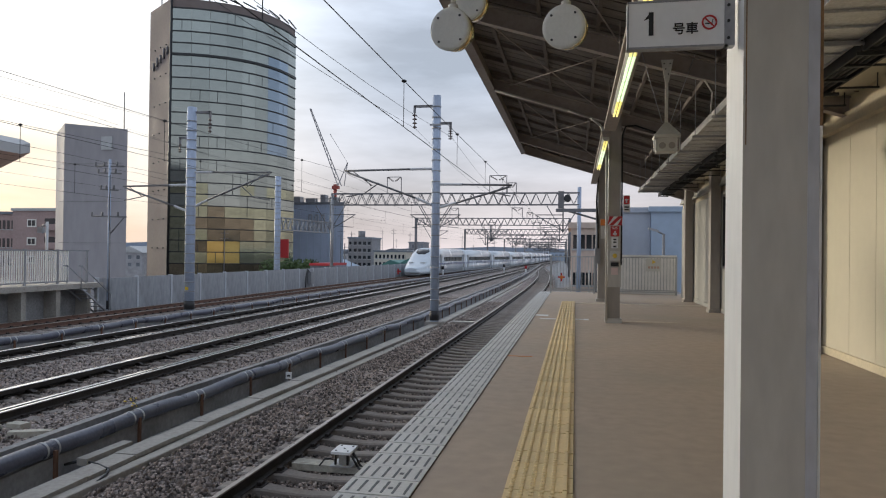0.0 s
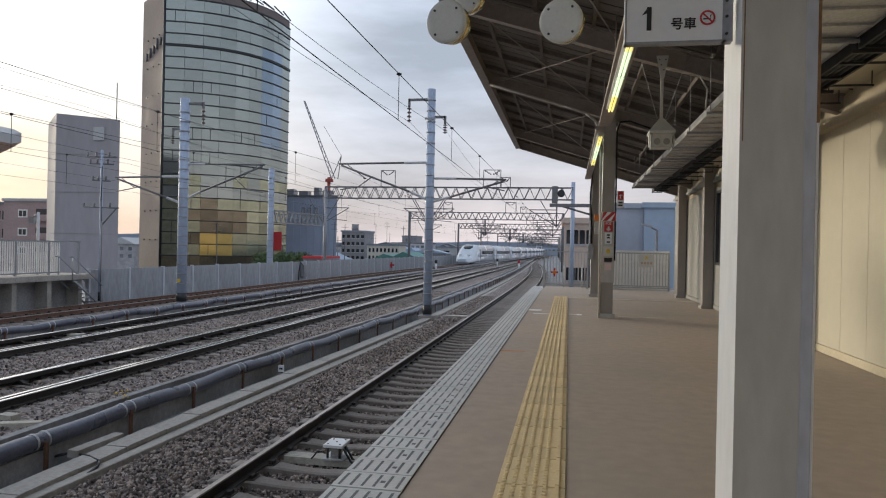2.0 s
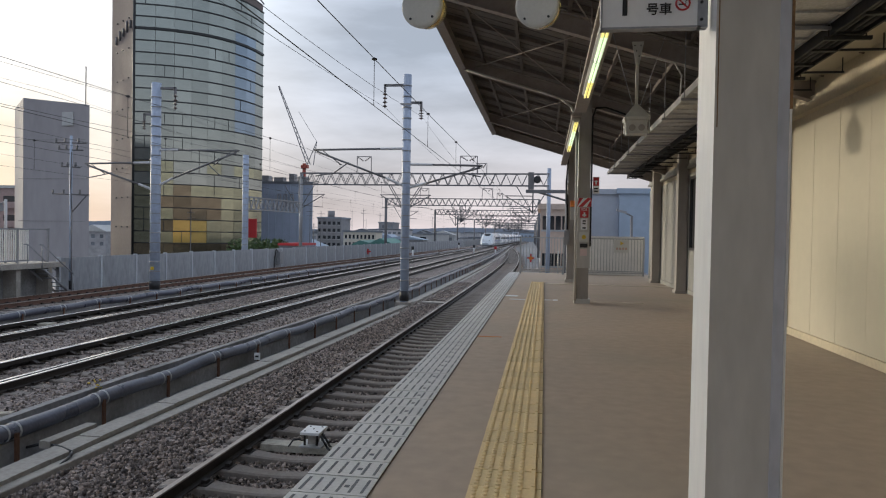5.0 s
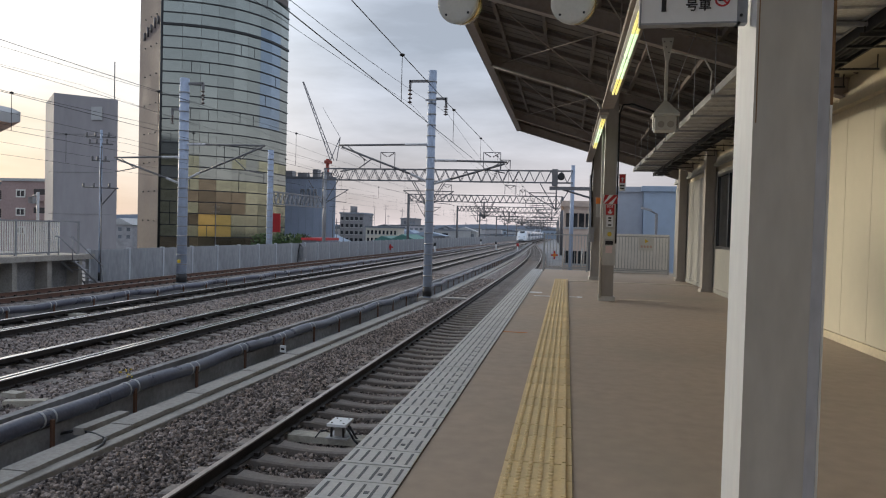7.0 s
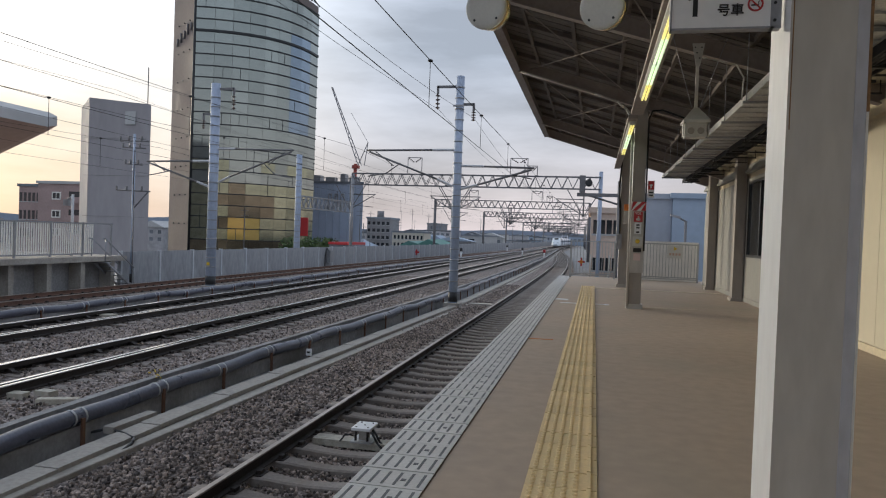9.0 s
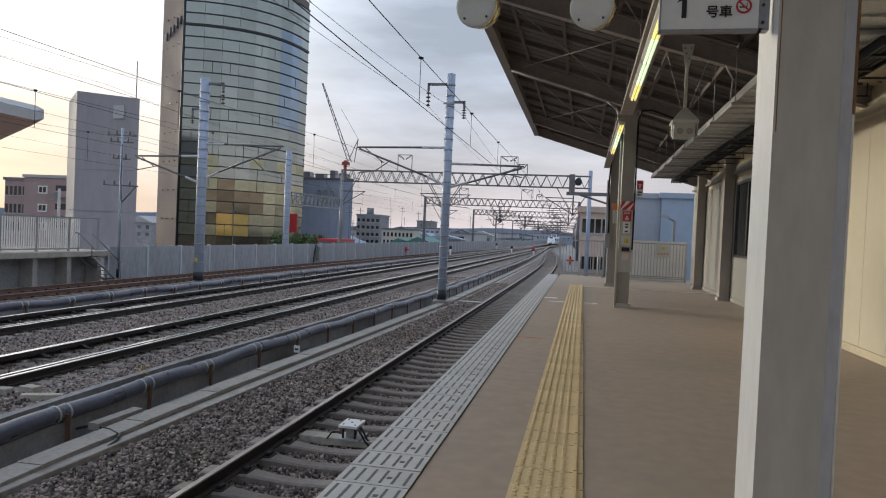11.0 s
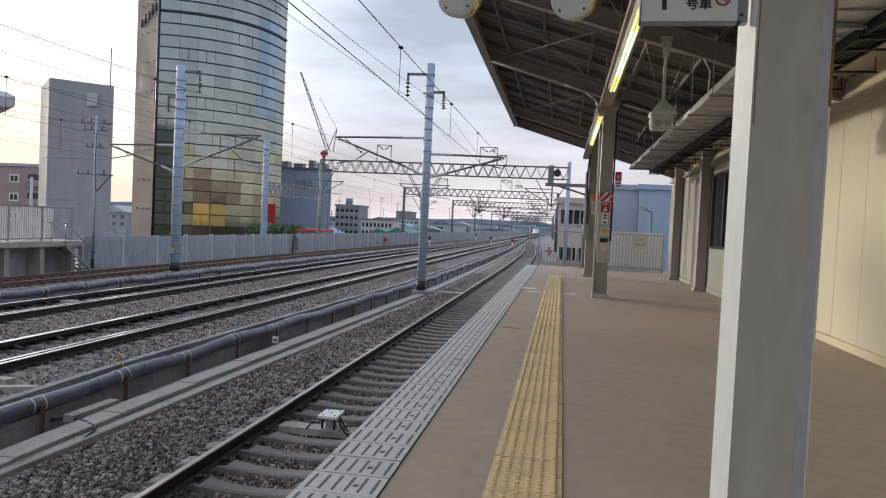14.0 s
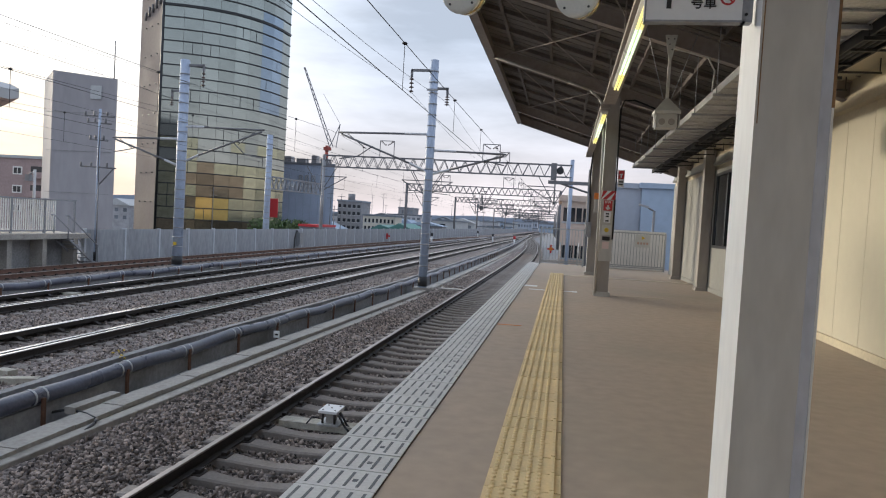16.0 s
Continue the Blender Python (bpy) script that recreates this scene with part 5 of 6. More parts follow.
def insulator(parent, a, b, m="insul", r=0.055, n=5):
    """Ribbed rod insulator between two points."""
    a, b = Vector(a), Vector(b)
    L = (b - a).length
    core = r * 0.72 if m == "insul_pale" else 0.022
    n = n * 2 if m == "insul_pale" else n
    prof = [(0, core)]
    for i in range(n):
        u = L * (i + 0.5) / n
        prof += [(u - L * 0.3 / n, core), (u, r), (u + L * 0.12 / n, r), (u + L * 0.3 / n, core)]
    prof.append((L, 0.02))
    bm = nb()
    lathe(bm, a, b - a, prof, 10)
    return part("insulator", bm, m, parent, "ribbed insulator")


def catenary_pole(x, y, z1, r, m, label, rungs=True, base=-1.62, footing=True):
    p = thing("catenary_pole", label, "pole", "overhead line poles")
    bm = nb()
    rod(bm, (x, y, base), (x, y, z1), r, 18, r * 0.93)
    part("shaft", bm, m, p)
    bm = nb()
    rod(bm, (x, y, base + 0.35), (x, y, base + 0.75), r * 1.04, 18)
    part("collar", bm, "black", p, "black protective band")
    if footing:
        bm = nb()
        box(bm, x - 0.34, x + 0.34, y - 0.34, y + 0.34, -1.64, -1.32)
        bevel(bm, 0.03, 1)
        part("footing", bm, "concrete", p)
    if rungs:
        bm = nb()
        lathe(bm, (0, 0, -0.02), (0, 0, 1), [(0, r * 0.98), (0, r * 1.045), (0.045, r * 1.045), (0.045, r * 0.98)], 18)
        me = mesh("step_band", bm, "galv")
        z = base + 1.2
        while z < z1 - 0.3:
            o = new("step_band", me)
            o.parent, o.location = p, (x, y, z)
            z += 0.45
    return p


def cantilever(p, x, y, ztop, zlow, reach, zc):
    """Hinged bracket: insulated top tube, diagonal strut, registration arm and contact-wire clip. reach is signed."""
    s = 1 if reach > 0 else -1
    x0 = x + s * 0.17
    insulator(p, (x0, y, ztop), (x0 + s * 0.95, y, ztop - 0.01), "insul_pale", 0.065, 7)
    bm = nb()
    rod(bm, (x0 + s * 0.95, y, ztop - 0.01), (x + reach, y, ztop - 0.05), 0.045, 8)
    part("top_tube", bm, "gantry", p)
    insulator(p, (x0, y, zlow), (x0 + s * 0.7, y, zlow + (ztop - zlow) * 0.2), "insul_pale", 0.065, 6)
    bm = nb()
    rod(bm, (x0 + s * 0.7, y, zlow + (ztop - zlow) * 0.2), (x + reach * 0.97, y, ztop - 0.12), 0.045, 8)
    part("strut", bm, "gantry", p)
    bm = nb()
    mx = x + reach * 0.62
    chain(bm, [(mx, y, zlow + (ztop - zlow) * 0.62), (x + reach * 0.78, y, zc + 0.25), (x + reach * 0.98, y, zc + 0.12)], 0.025, 6)
    rod(bm, (x + reach * 0.9, y, ztop - 0.1), (mx + s * 0.3, y, zlow + (ztop - zlow) * 0.55), 0.02, 6)
    part("registration_arm", bm, "gantry", p)


def top_arms(p, x, y, z, specs):
    for dx, zz, drop in specs:
        bm = nb()
        box(bm, min(x, x + dx), max(x, x + dx), y - 0.04, y + 0.04, zz - 0.05, zz + 0.05)
        box(bm, x + dx - 0.045, x + dx + 0.045, y - 0.04, y + 0.04, zz - 0.28, zz + 0.05)
        part("cross_arm", bm, "gantry", p)
        insulator(p, (x + dx, y, zz - 0.28), (x + dx, y, zz - drop), "insul", 0.10, 4)


def build_poles():
    p = catenary_pole(-5.80, 28.7, 8.15, 0.185, "pole", "pale blue steel overhead line pole with step bands and brackets")
    cantilever(p, -5.80, 28.7, 5.08, 3.55, -4.0, 3.8)
    cantilever(p, -5.80, 28.7, 4.42, 3.45, 3.2, 3.8)
    top_arms(p, -5.80, 28.7, 8.1, ((-0.95, 7.72, 0.95), (0.6, 6.98, 0.7)))
    bm = nb()
    box(bm, -6.03, -5.57, 28.45, 28.50, 6.85, 6.93)
    part("band", bm, "galv", p)
    p = catenary_pole(-18.05, 30.4, 8.35, 0.235, "pole", "pale blue steel overhead line pole with step bands and brackets")
    cantilever(p, -18.05, 30.4, 4.65, 3.4, -3.6, 3.8)
    cantilever(p, -18.05, 30.4, 5.25, 3.6, 4.1, 3.8)
    top_arms(p, -18.05, 30.4, 8.2, ((0.95, 8.1, 1.0), (-0.6, 6.9, 0.7)))
    bm = nb()
    box(bm, -18.12, -17.98, 30.14, 30.18, -0.35, -0.20)
    part("yellow_tag", bm, "signyellow", p, "small yellow tag")
    # poles behind the barrier joined by a low lattice beam
    p = catenary_pole(-23.3, 52, 7.5, 0.25, "pole", "pale blue steel pole behind the barrier wall", footing=False)
    t = thing("side_truss", "grey lattice beam linking two poles behind the barrier", "lattice beam")
    bm = nb()
    truss(bm, (-23.3, 52.2, 4.25), (-22.2, 60.8, 4.25), 0.95, 0.5, 12, 0.05)
    part("lattice", bm, "galv", t)
    # slender lattice-braced post with wires by the far platform's end
    p = catenary_pole(-21.5, 29.2, 5.75, 0.065, "pole", "slender blue-grey post with small arms at the far platform's end", rungs=False, footing=False)
    for dz, w in ((0.0, 0.75), (-0.32, 0.6), (-1.1, 0.45), (-2.35, 0.9)):
        bm = nb()
        rod(bm, (-21.5 - w, 29.2, 5.45 + dz), (-21.5 + w, 29.2, 5.40 + dz), 0.035, 6)
        for sx in (-w, -w * 0.4, w * 0.5):
            rod(bm, (-21.5 + sx, 29.2, 5.42 + dz), (-21.5 + sx, 29.2, 5.64 + dz), 0.045, 6)
        part("small_arm", bm, "gantry", p)
    bm = nb()
    rod(bm, (-21.5, 29.2, 2.2), (-20.7, 29.2, 3.05), 0.035, 6)
    part("brace", bm, "gantry", p)
    bm = nb()
    chain(bm, [(-21.38, 29.1, -1.6), (-21.38, 29.1, 2.4), (-21.44, 29.1, 3.4), (-21.40, 29.1, 5.0)], 0.028, 6)
    part("conduit", bm, "gantry", p, "dark cable conduit up the post")


GANTRIES = ((61.0, -22.0, 0.25), (103.0, -23.8, -0.9), (148.0, -23.4, -1.2), (192.0, -24.0, -2.0), (238.0, -24.0, -3.0), (285.0, -24.0, -4.0), (335.0, -24.0, -5.0))


def build_gantries():
    for i, (y, xa, xb) in enumerate(GANTRIES):
        g = thing("line_gantry", "grey lattice steel gantry spanning the tracks", "gantry", "overhead line gantries")
        for x in (xa, xb):
            bm = nb()
            if i == 0 and x == xb:
                rod(bm, (x, y, -1.62), (x, y, 7.4), 0.19, 14, 0.17)
                part("leg", bm, "pole", g, "pale blue tubular leg")
            else:
                rod(bm, (x, y, -1.62), (x, y, 6.9), 0.15 if i == 0 else 0.2, 10)
                part("leg", bm, "galv" if i == 0 else "gantry", g)
        bm = nb()
        truss(bm, (xa, y, 6.9), (xb, y, 6.9), 1.02, 0.55, 24 if i < 3 else 14, 0.06 + 0.012 * i)
        part("beam", bm, "gantry", g)
        # drop arms and wire supports over each track
        for k, fx in enumerate((x1, x2, x3, x4)):
            x = fx(y)
            side = -1 if k % 2 else 1
            bm = nb()
            xs = x + side * 2.2
            rod(bm, (xs, y, 6.0), (xs, y, 3.5), 0.07 + 0.01 * i, 6)
            rod(bm, (xs, y, 3.5), (xs - side * 1.4, y, 5.8), 0.04 + 0.008 * i, 5)
            rod(bm, (xs, y, 3.5), (xs + side * 1.4, y, 5.8), 0.04 + 0.008 * i, 5)
            part("drop_arm", bm, "gantry", g)
            bm = nb()
            rod(bm, (xs, y, 5.0), (x - side * 0.2, y, 5.0), 0.04 + 0.008 * i, 6)
            rod(bm, (xs, y, 3.6), (x - side * 0.1, y, 4.95), 0.04 + 0.008 * i, 6)
            rod(bm, (xs - side * 0.3, y, 4.0), (x, y, 3.85), 0.025 + 0.006 * i, 6)
            part("bracket", bm, "gantry", g)
        # wire frames standing on the beam
        for x, w, h in ((xa + 14.5, 1.5, 1.55), (xa + 5.2, 1.3, 1.5), (xb - 6.2, 0.8, 0.9)):
            bm = nb()
            chain(bm, [(x, y, 6.9), (x, y, 6.9 + h), (x + w, y, 6.9 + h), (x + w, y, 6.9)], 0.035 + 0.01 * i, 5)
            part("wire_frame", bm, "gantry", g)
            if i < 2:
                insulator(g, (x + 0.08, y, 6.85 + h), (x + w * 0.45, y, 6.5 + h), "insul", 0.08, 4)
                insulator(g, (x + w - 0.08, y, 6.85 + h), (x + w * 0.55, y, 6.5 + h), "insul", 0.08, 4)
    s = thing("line_signal", "dark grey signal lamp on a bracket below the gantry", "signal")
    bm = nb()
    box(bm, -1.11, -0.76, 43.9, 44.3, 4.45, 5.5)
    bevel(bm, 0.03, 1)
    part("back_plate", bm, "gantry", s)
    bm = nb()
    lathe(bm, (-0.55, 43.8, 5.05), (0, 1, 0), [(0, 0.16), (0.0, 0.22), (0.5, 0.22), (0.5, 0.15)], 16)
    part("lamp_hood", bm, "mullion", s)
    bm = nb()
    box(bm, -1.25, 1.3, 43.95, 44.25, 4.22, 4.42)
    rod(bm, (-0.6, 44.1, 4.3), (1.3, 44.1, 3.75), 0.06, 6)
    part("bracket", bm, "gantry", s)
    bm = nb()
    rod(bm, (1.3, 44.1, -1.62), (1.3, 44.1, 5.2), 0.12, 10)
    part("post", bm, "gantry", s)


def line_z(y, z, sag, span=46.0, off=14.0):
    u = ((y - off) % span) / span
    return z - 4 * sag * u * (1 - u)


def build_wires():
    ys = [-25 + 3.0 * i for i in range(60)] + [155 + 12 * i for i in range(24)]
    for fx, zc, zm, sag, first, step in ((x1, 3.88, 4.85, 0.12, -17.3, 6.0), (x2, 3.8, 5.15, 0.45, -20, 9), (x3, 3.8, 5.15, 0.45, -20, 9), (x4, 3.8, 5.1, 0.45, -20, 9)):
        w = thing("overhead_line", "dark contact and carrier wires hung over a track", "overhead wire", "overhead lines")
        bm = nb()
        tube(bm, [(fx(y), y, zc) for y in ys], 0.007 if fx == x1 else 0.0055, 6)
        part("contact_wire", bm, "wire", w)
        bm = nb()
        tube(bm, [(fx(y), y, line_z(y, zm, sag, 46, 28.7)) for y in ys], 0.008 if fx == x1 else 0.006, 6)
        part("carrier_wire", bm, "wire", w)
        if fx != x1:
            bm = nb()
            tube(bm, [(fx(y) + 0.02, y, line_z(y, zc + 0.46, 0.06)) for y in ys], 0.0045, 6)
            part("auxiliary_wire", bm, "wire", w)
        bm = nb()
        rod(bm, (0, 0, 0), (0, 0, 1), 0.007, 4)
        lathe(bm, (0, 0, 0.96), (0, 0, 1), [(0, 0.01), (0.02, 0.05), (0.05, 0.05), (0.07, 0.01)], 8)
        me = mesh("dropper", bm, "wire")
        y = first
        while y < 150:
            o = new("dropper", me)
            o.parent, o.location, o.scale = w, (fx(y), y, zc), (1, 1, line_z(y, zm, sag, 46, 28.7) - zc)
            y += step
    for x, z, sag in ((-6.75, 6.83, 0.65), (-5.2, 6.46, 0.9), (-17.1, 7.05, 0.5), (-22.4, 7.8, 0.5)):
        w = thing("feeder_wire", "thin dark feeder wire strung between line poles", "overhead wire", "feeder wires")
        bm = nb()
        tube(bm, [(x, y, line_z(y, z, sag, 46, 28.7)) for y in ys], 0.006, 6)
        part("wire", bm, "wire", w)


# ---------------------------------------------------------------- far side of the line
def build_far_side():
    # noise barrier with posts
    b = thing("noise_barrier", "grey weathered concrete panel barrier beside the tracks", "barrier", kind="structure")
    bm = nb()
    box(bm, -0.04, 0.04, 0.06, 2.94, -1.62, 0.17)
    me = mesh("panel", bm, "barrier")
    bm = nb()
    box(bm, -0.09, 0.09, -0.06, 0.06, -1.62, 0.22)
    mp = mesh("post", bm, "post_pale")
    y = 28.8
    i = 0
    while y < 190:
        for nm, m_ in (("panel", me), ("post", mp)):
            o = new(nm, m_)
            o.parent, o.location = b, (-21.8, y, 0.01 * math.sin(i * 2.1))
        y += 3.0
        i += 1
    bm = nb()
    box(bm, -21.84, -21.76, y, 560, -1.62, 0.17)
    part("far_panels", bm, "barrier", b)
    # opposite barrier beyond the platform end
    bm = nb()
    box(bm, 2.0, 2.15, 46, 560, -1.62, -0.2)
    setting("barrier_east", bm, "barrier", "grey concrete parapet beyond the platform end")
    # far platform
    bm = nb()
    box(bm, -30, -21.45, -30, 28.8, -0.22, 0.0)
    setting("far_platform", bm, "concrete", "pale concrete slab of the opposite platform")
    bm = nb()
    box(bm, -30, -22.2, -30, 28.6, -1.62, -0.22)
    setting("far_platform_wall", bm, "concrete_dark", "dark recessed wall under the opposite platform")
    for i in range(9):
        bm = nb()
        box(bm, -22.2, -21.6, 27.9 - 1.9 * i, 28.15 - 1.9 * i, -1.62, -0.22)
        setting("platform_pier", bm, "concrete", "concrete pier under the opposite platform")
    f = thing("far_platform_fence", "pale slatted steel fence along the opposite platform", "fence")
    bm = nb()
    box(bm, -0.012, 0.012, -0.03, 0.03, 0.12, 1.42)
    me = mesh("slat", bm, "slat_pale")
    y = 10.0
    while y < 27.3:
        o = new("slat", me)
        o.parent, o.location = f, (-22.1, y, 0)
        y += 0.12
    for z in (0.1, 1.45):
        bm = nb()
        box(bm, -22.13, -22.07, 8, 27.3 if z < 1 else 28.6, z - 0.03, z + 0.03)
        part("rail", bm, "galv", f)
    y = 10.0
    while y < 29:
        bm = nb()
        box(bm, -22.14, -22.06, y - 0.04, y + 0.04, 0, 1.5)
        part("post", bm, "galv", f)
        y += 1.85
    # service steps off the far platform
    st = thing("far_service_steps", "grey steel steps with handrails at the opposite platform's end", "stair")
    for i in range(6):
        bm = nb()
        box(bm, -21.9, -21.2, 27.2 + 0.28 * i, 27.45 + 0.28 * i, -0.30 - 0.2 * i, -0.26 - 0.2 * i)
        part("tread", bm, "galv", st)
    for x in (-21.9, -21.2):
        bm = nb()
        chain(bm, [(x, 26.8, 0.8), (x, 27.0, 0.8), (x, 29.0, -0.55), (x, 29.0, -1.62)], 0.03, 6)
        rod(bm, (x, 27.0, -0.2), (x, 27.0, 0.8), 0.025, 6)
        rod(bm, (x, 27.1, -0.25), (x, 29.0, -1.55), 0.05, 6)
        part("handrail", bm, "galv", st)
    # canopy of the far platform
    c = thing("far_canopy", "pale-edged platform canopy with a reddish soffit", "canopy", kind="structure")
    bm = nb()
    prof = [(-27.5, 2.9), (-24.2, 3.75), (-21.35, 4.94), (-20.95, 5.14), (-20.95, 5.50), (-21.3, 5.66), (-27.5, 6.9)]
    extrude_y(bm, prof, [(-30, 0, 0), (23.2, 0, 0), (23.7, 0.0, 0.12)])
    bmesh.ops.recalc_face_normals(bm, faces=bm.faces[:])
    bm.normal_update()
    for fc in bm.faces:
        if fc.normal.z < -0.5:
            fc.material_index = 1
    part("roof", bm, ("palewall", "soffit"), c)
    for y in (2, 12, 21):
        bm = nb()
        rod(bm, (-25.5, y, 0), (-25.5, y, 3.45), 0.16, 12)
        part("post", bm, "galv", c)
    # lamp post on the far platform
    p = thing("platform_lamp", "slim pale lamp post with two heads on the opposite platform", "lamp post")
    bm = nb()
    rod(bm, (-22.6, 26.6, 0), (-22.6, 26.6, 2.7), 0.06, 10)
    part("pole", bm, "insul_pale", p)
    bm = nb()
    rod(bm, (-22.85, 26.6, 2.5), (-22.6, 26.6, 2.62), 0.04, 8)
    box(bm, -23.0, -22.78, 26.5, 26.7, 2.2, 2.48)
    part("head", bm, "galv", p)
    # red marker boards, signals and equipment along the barrier
    for x, y in ((-21.6, 84),):
        m = thing("red_marker", "red cross-shaped marker on a thin stake by the barrier", "marker", "red track markers")
        bm = nb()
        rod(bm, (x, y, -1.62), (x, y, -0.5), 0.035, 8)
        part("stake", bm, "galv", m)
        bm = nb()
        box(bm, x - 0.36, x + 0.36, y - 0.05, y - 0.02, -0.80, -0.60)
        box(bm, x - 0.10, x + 0.10, y - 0.06, y - 0.021, -1.05, -0.36)
        part("cross", bm, "red", m)
    for x, y in ((-11.9, 118), (-7.4, 106), (-18.4, 150), (-17.5, 92)):
        m = thing("track_marker_post", "short white and red marker post beside the track", "marker post", "track marker posts")
        bm = nb()
        rod(bm, (x, y, -1.5), (x, y, -0.55), 0.12, 10)
        part("post", bm, "sign_white", m)
        bm = nb()
        rod(bm, (x, y, -0.55), (x, y, -0.1), 0.2, 10)
        part("cap", bm, "red" if x > -8 else "black", m)
    e = thing("relay_box", "grey relay box with cables on the barrier wall", "electric box")
    bm = nb()
    box(bm, -21.7, -21.4, 54.5, 55.3, -1.1, -0.1)
    bevel(bm, 0.03, 1)
    part("case", bm, "galv", e)
    bm = nb()
    chain(bm, [(-21.6, 54.6, -0.1), (-21.6, 54.2, 0.1), (-21.6, 53.9, -0.6), (-21.6, 53.8, -1.6)], 0.05, 6)
    part("conduit", bm, "black", e)
    # equipment slab between platform track and pole
    bm = nb()
    box(bm, -5.2, -4.2, 29.4, 29.9, -1.62, -1.38)
    setting("pole_slab", bm, "concrete", "pale concrete slab beside the line pole")


# ---------------------------------------------------------------- buildings
def facing_box(name, m, x0, x_1, y0, y1, z1, label, category="building", z0=-9.0, group="", roof="townroof"):
    t = thing(name, label, category, group)
    bm = nb()
    box(bm, x0, x_1, y0, y1, z0, z1)
    part("wall", bm, m, t)
    bm = nb()
    box(bm, x0 - 0.25, x_1 + 0.25, y0 - 0.25, y1 + 0.25, z1, z1 + 0.5)
    part("roof", bm, roof, t)
    return t


def windows_front(t, x0, x_1, y, z0, z1, nx, nz, fx=0.6, fz=0.5, m="glassdark", frame=True):
    w, h = (x_1 - x0) / nx, (z1 - z0) / nz
    bm = nb()
    box(bm, -w * fx / 2, w * fx / 2, -0.06, 0.05, -h * fz / 2, h * fz / 2)
    me = mesh("window", bm, m)
    bm = nb()
    box(bm, -w * fx / 2 - 0.12, w * fx / 2 + 0.12, -0.10, -0.02, -h * fz / 2 - 0.16, -h * fz / 2)
    ms = mesh("sill", bm, "palewall")
    for i in range(nx):
        for j in range(nz):
            o = new("window", me)
            o.parent, o.location = t, (x0 + w * (i + 0.5), y, z0 + h * (j + 0.5))
            if frame:
                s = new("sill", ms)
                s.parent = o


def build_tower():
    t = thing("office_tower", "tall office tower with a bowed mirror-glass front", "building")
    A, B = Vector((-70.6, 112.0)), Vector((-55.7, 131.9))
    chord = B - A
    nrm = Vector((chord.y, -chord.x)).normalized()
    bulge, ncol = 4.8, 9
    pts = [A + chord * (i / ncol) + nrm * bulge * 4 * (i / ncol) * (1 - i / ncol) for i in range(ncol + 1)]
    z0, z1, band = -9.0, 46.2, 2.06
    nrow = int((z1 - z0) / band)
    # core body
    back = [Vector((-66.5, 150)), Vector((-79, 136)), Vector((-79.2, 118.5))]
    bm = nb()
    inner = [p - nrm * 0.35 for p in pts] + back
    lo = [bm.verts.new((p.x, p.y, z0)) for p in inner]
    hi = [bm.verts.new((p.x, p.y, z1 + 0.15)) for p in inner]
    k = len(inner)
    for i in range(k):
        bm.faces.new((lo[i], lo[(i + 1) % k], hi[(i + 1) % k], hi[i]))
    bm.faces.new(lo[::-1])
    bm.faces.new(hi)
    part("core", bm, "towerstone", t, "pale granite side walls")
    # corner fin beside the glass
    bm = nb()
    rod(bm, (A.x - 0.1, A.y - 0.1, z0), (A.x - 0.1, A.y - 0.1, z1 + 1.3), 0.22, 8)
    part("corner_fin", bm, "mullion", t)
    rng = random.Random(11)
    meshes = {}
    for i in range(ncol):
        p, q = pts[i], pts[i + 1]
        d = q - p
        ang = math.atan2(d.y, d.x)
        L = d.length
        for j in range(nrow):
            zc = z0 + band * j
            if zc < -2.8:
                m = "tower_brown"
            elif zc < 12:
                m = "tower_gold" if zc < 9 or rng.random() < 0.6 else "tower_glass"
                # amber and brown panes paint the mirrored building's bright windows and dark frame
                if -1.5 < zc < 3.2 and i in (2, 3):
                    m = "tower_amber"
                if (3.2 < zc < 9.5 and i in (2, 3) and rng.random() < 0.75) or (-1.5 < zc < 6 and i == 1 and rng.random() < 0.7) or (3.2 < zc < 6 and i == 4):
                    m = "tower_brown"
            elif i in (6, 7) and 18 < zc < 38:
                m = "tower_glass_blue"
            else:
                m = "tower_glass"
            split = 0.5 if rng.random() < 0.16 else 0.0
            key = (round(L, 2), m, split)
            if key not in meshes:
                bm = nb()
                if split:
                    box(bm, 0.022, L * split - 0.05, 0.0, 0.12, 0.10, band - 0.02)
                    box(bm, L * split + 0.05, L - 0.022, 0.0, 0.12, 0.10, band - 0.02)
                    box(bm, L * split - 0.05, L * split + 0.05, -0.03, 0.10, 0.10, band - 0.02, 1)
                else:
                    box(bm, 0.022, L - 0.022, 0.0, 0.12, 0.10, band - 0.02)
                meshes[key] = mesh("pane", bm, m, "mullion")
            o = new("pane", meshes[key])
            o.parent = t
            o.matrix_basis = Matrix.Translation((p.x, p.y, zc)) @ Matrix.Rotation(ang, 4, "Z") @ Matrix.Rotation(radians(rng.uniform(-0.12, 0.12)), 4, "Z")
    for j in range(nrow + 1):
        bm = nb()
        zc = z0 + band * j
        thick = 0.20 if j == nrow - 4 else 0.085
        rings = []
        for p in pts:
            c = Vector((p.x, p.y, zc + 0.05)) + Vector((*nrm, 0)) * 0.12
            o = Vector((*nrm, 0)) * thick
            rings.append([bm.verts.new(c + o * sa + Vector((0, 0, thick * sb))) for sa, sb in ((-1, -1), (1, -1), (1, 1), (-1, 1))])
        for u, v in zip(rings, rings[1:]):
            for i in range(4):
                bm.faces.new((u[i], u[(i + 1) % 4], v[(i + 1) % 4], v[i]))
        bm.faces.new(rings[0])
        bm.faces.new(rings[-1])
        part("floor_band", bm, "mullion", t)
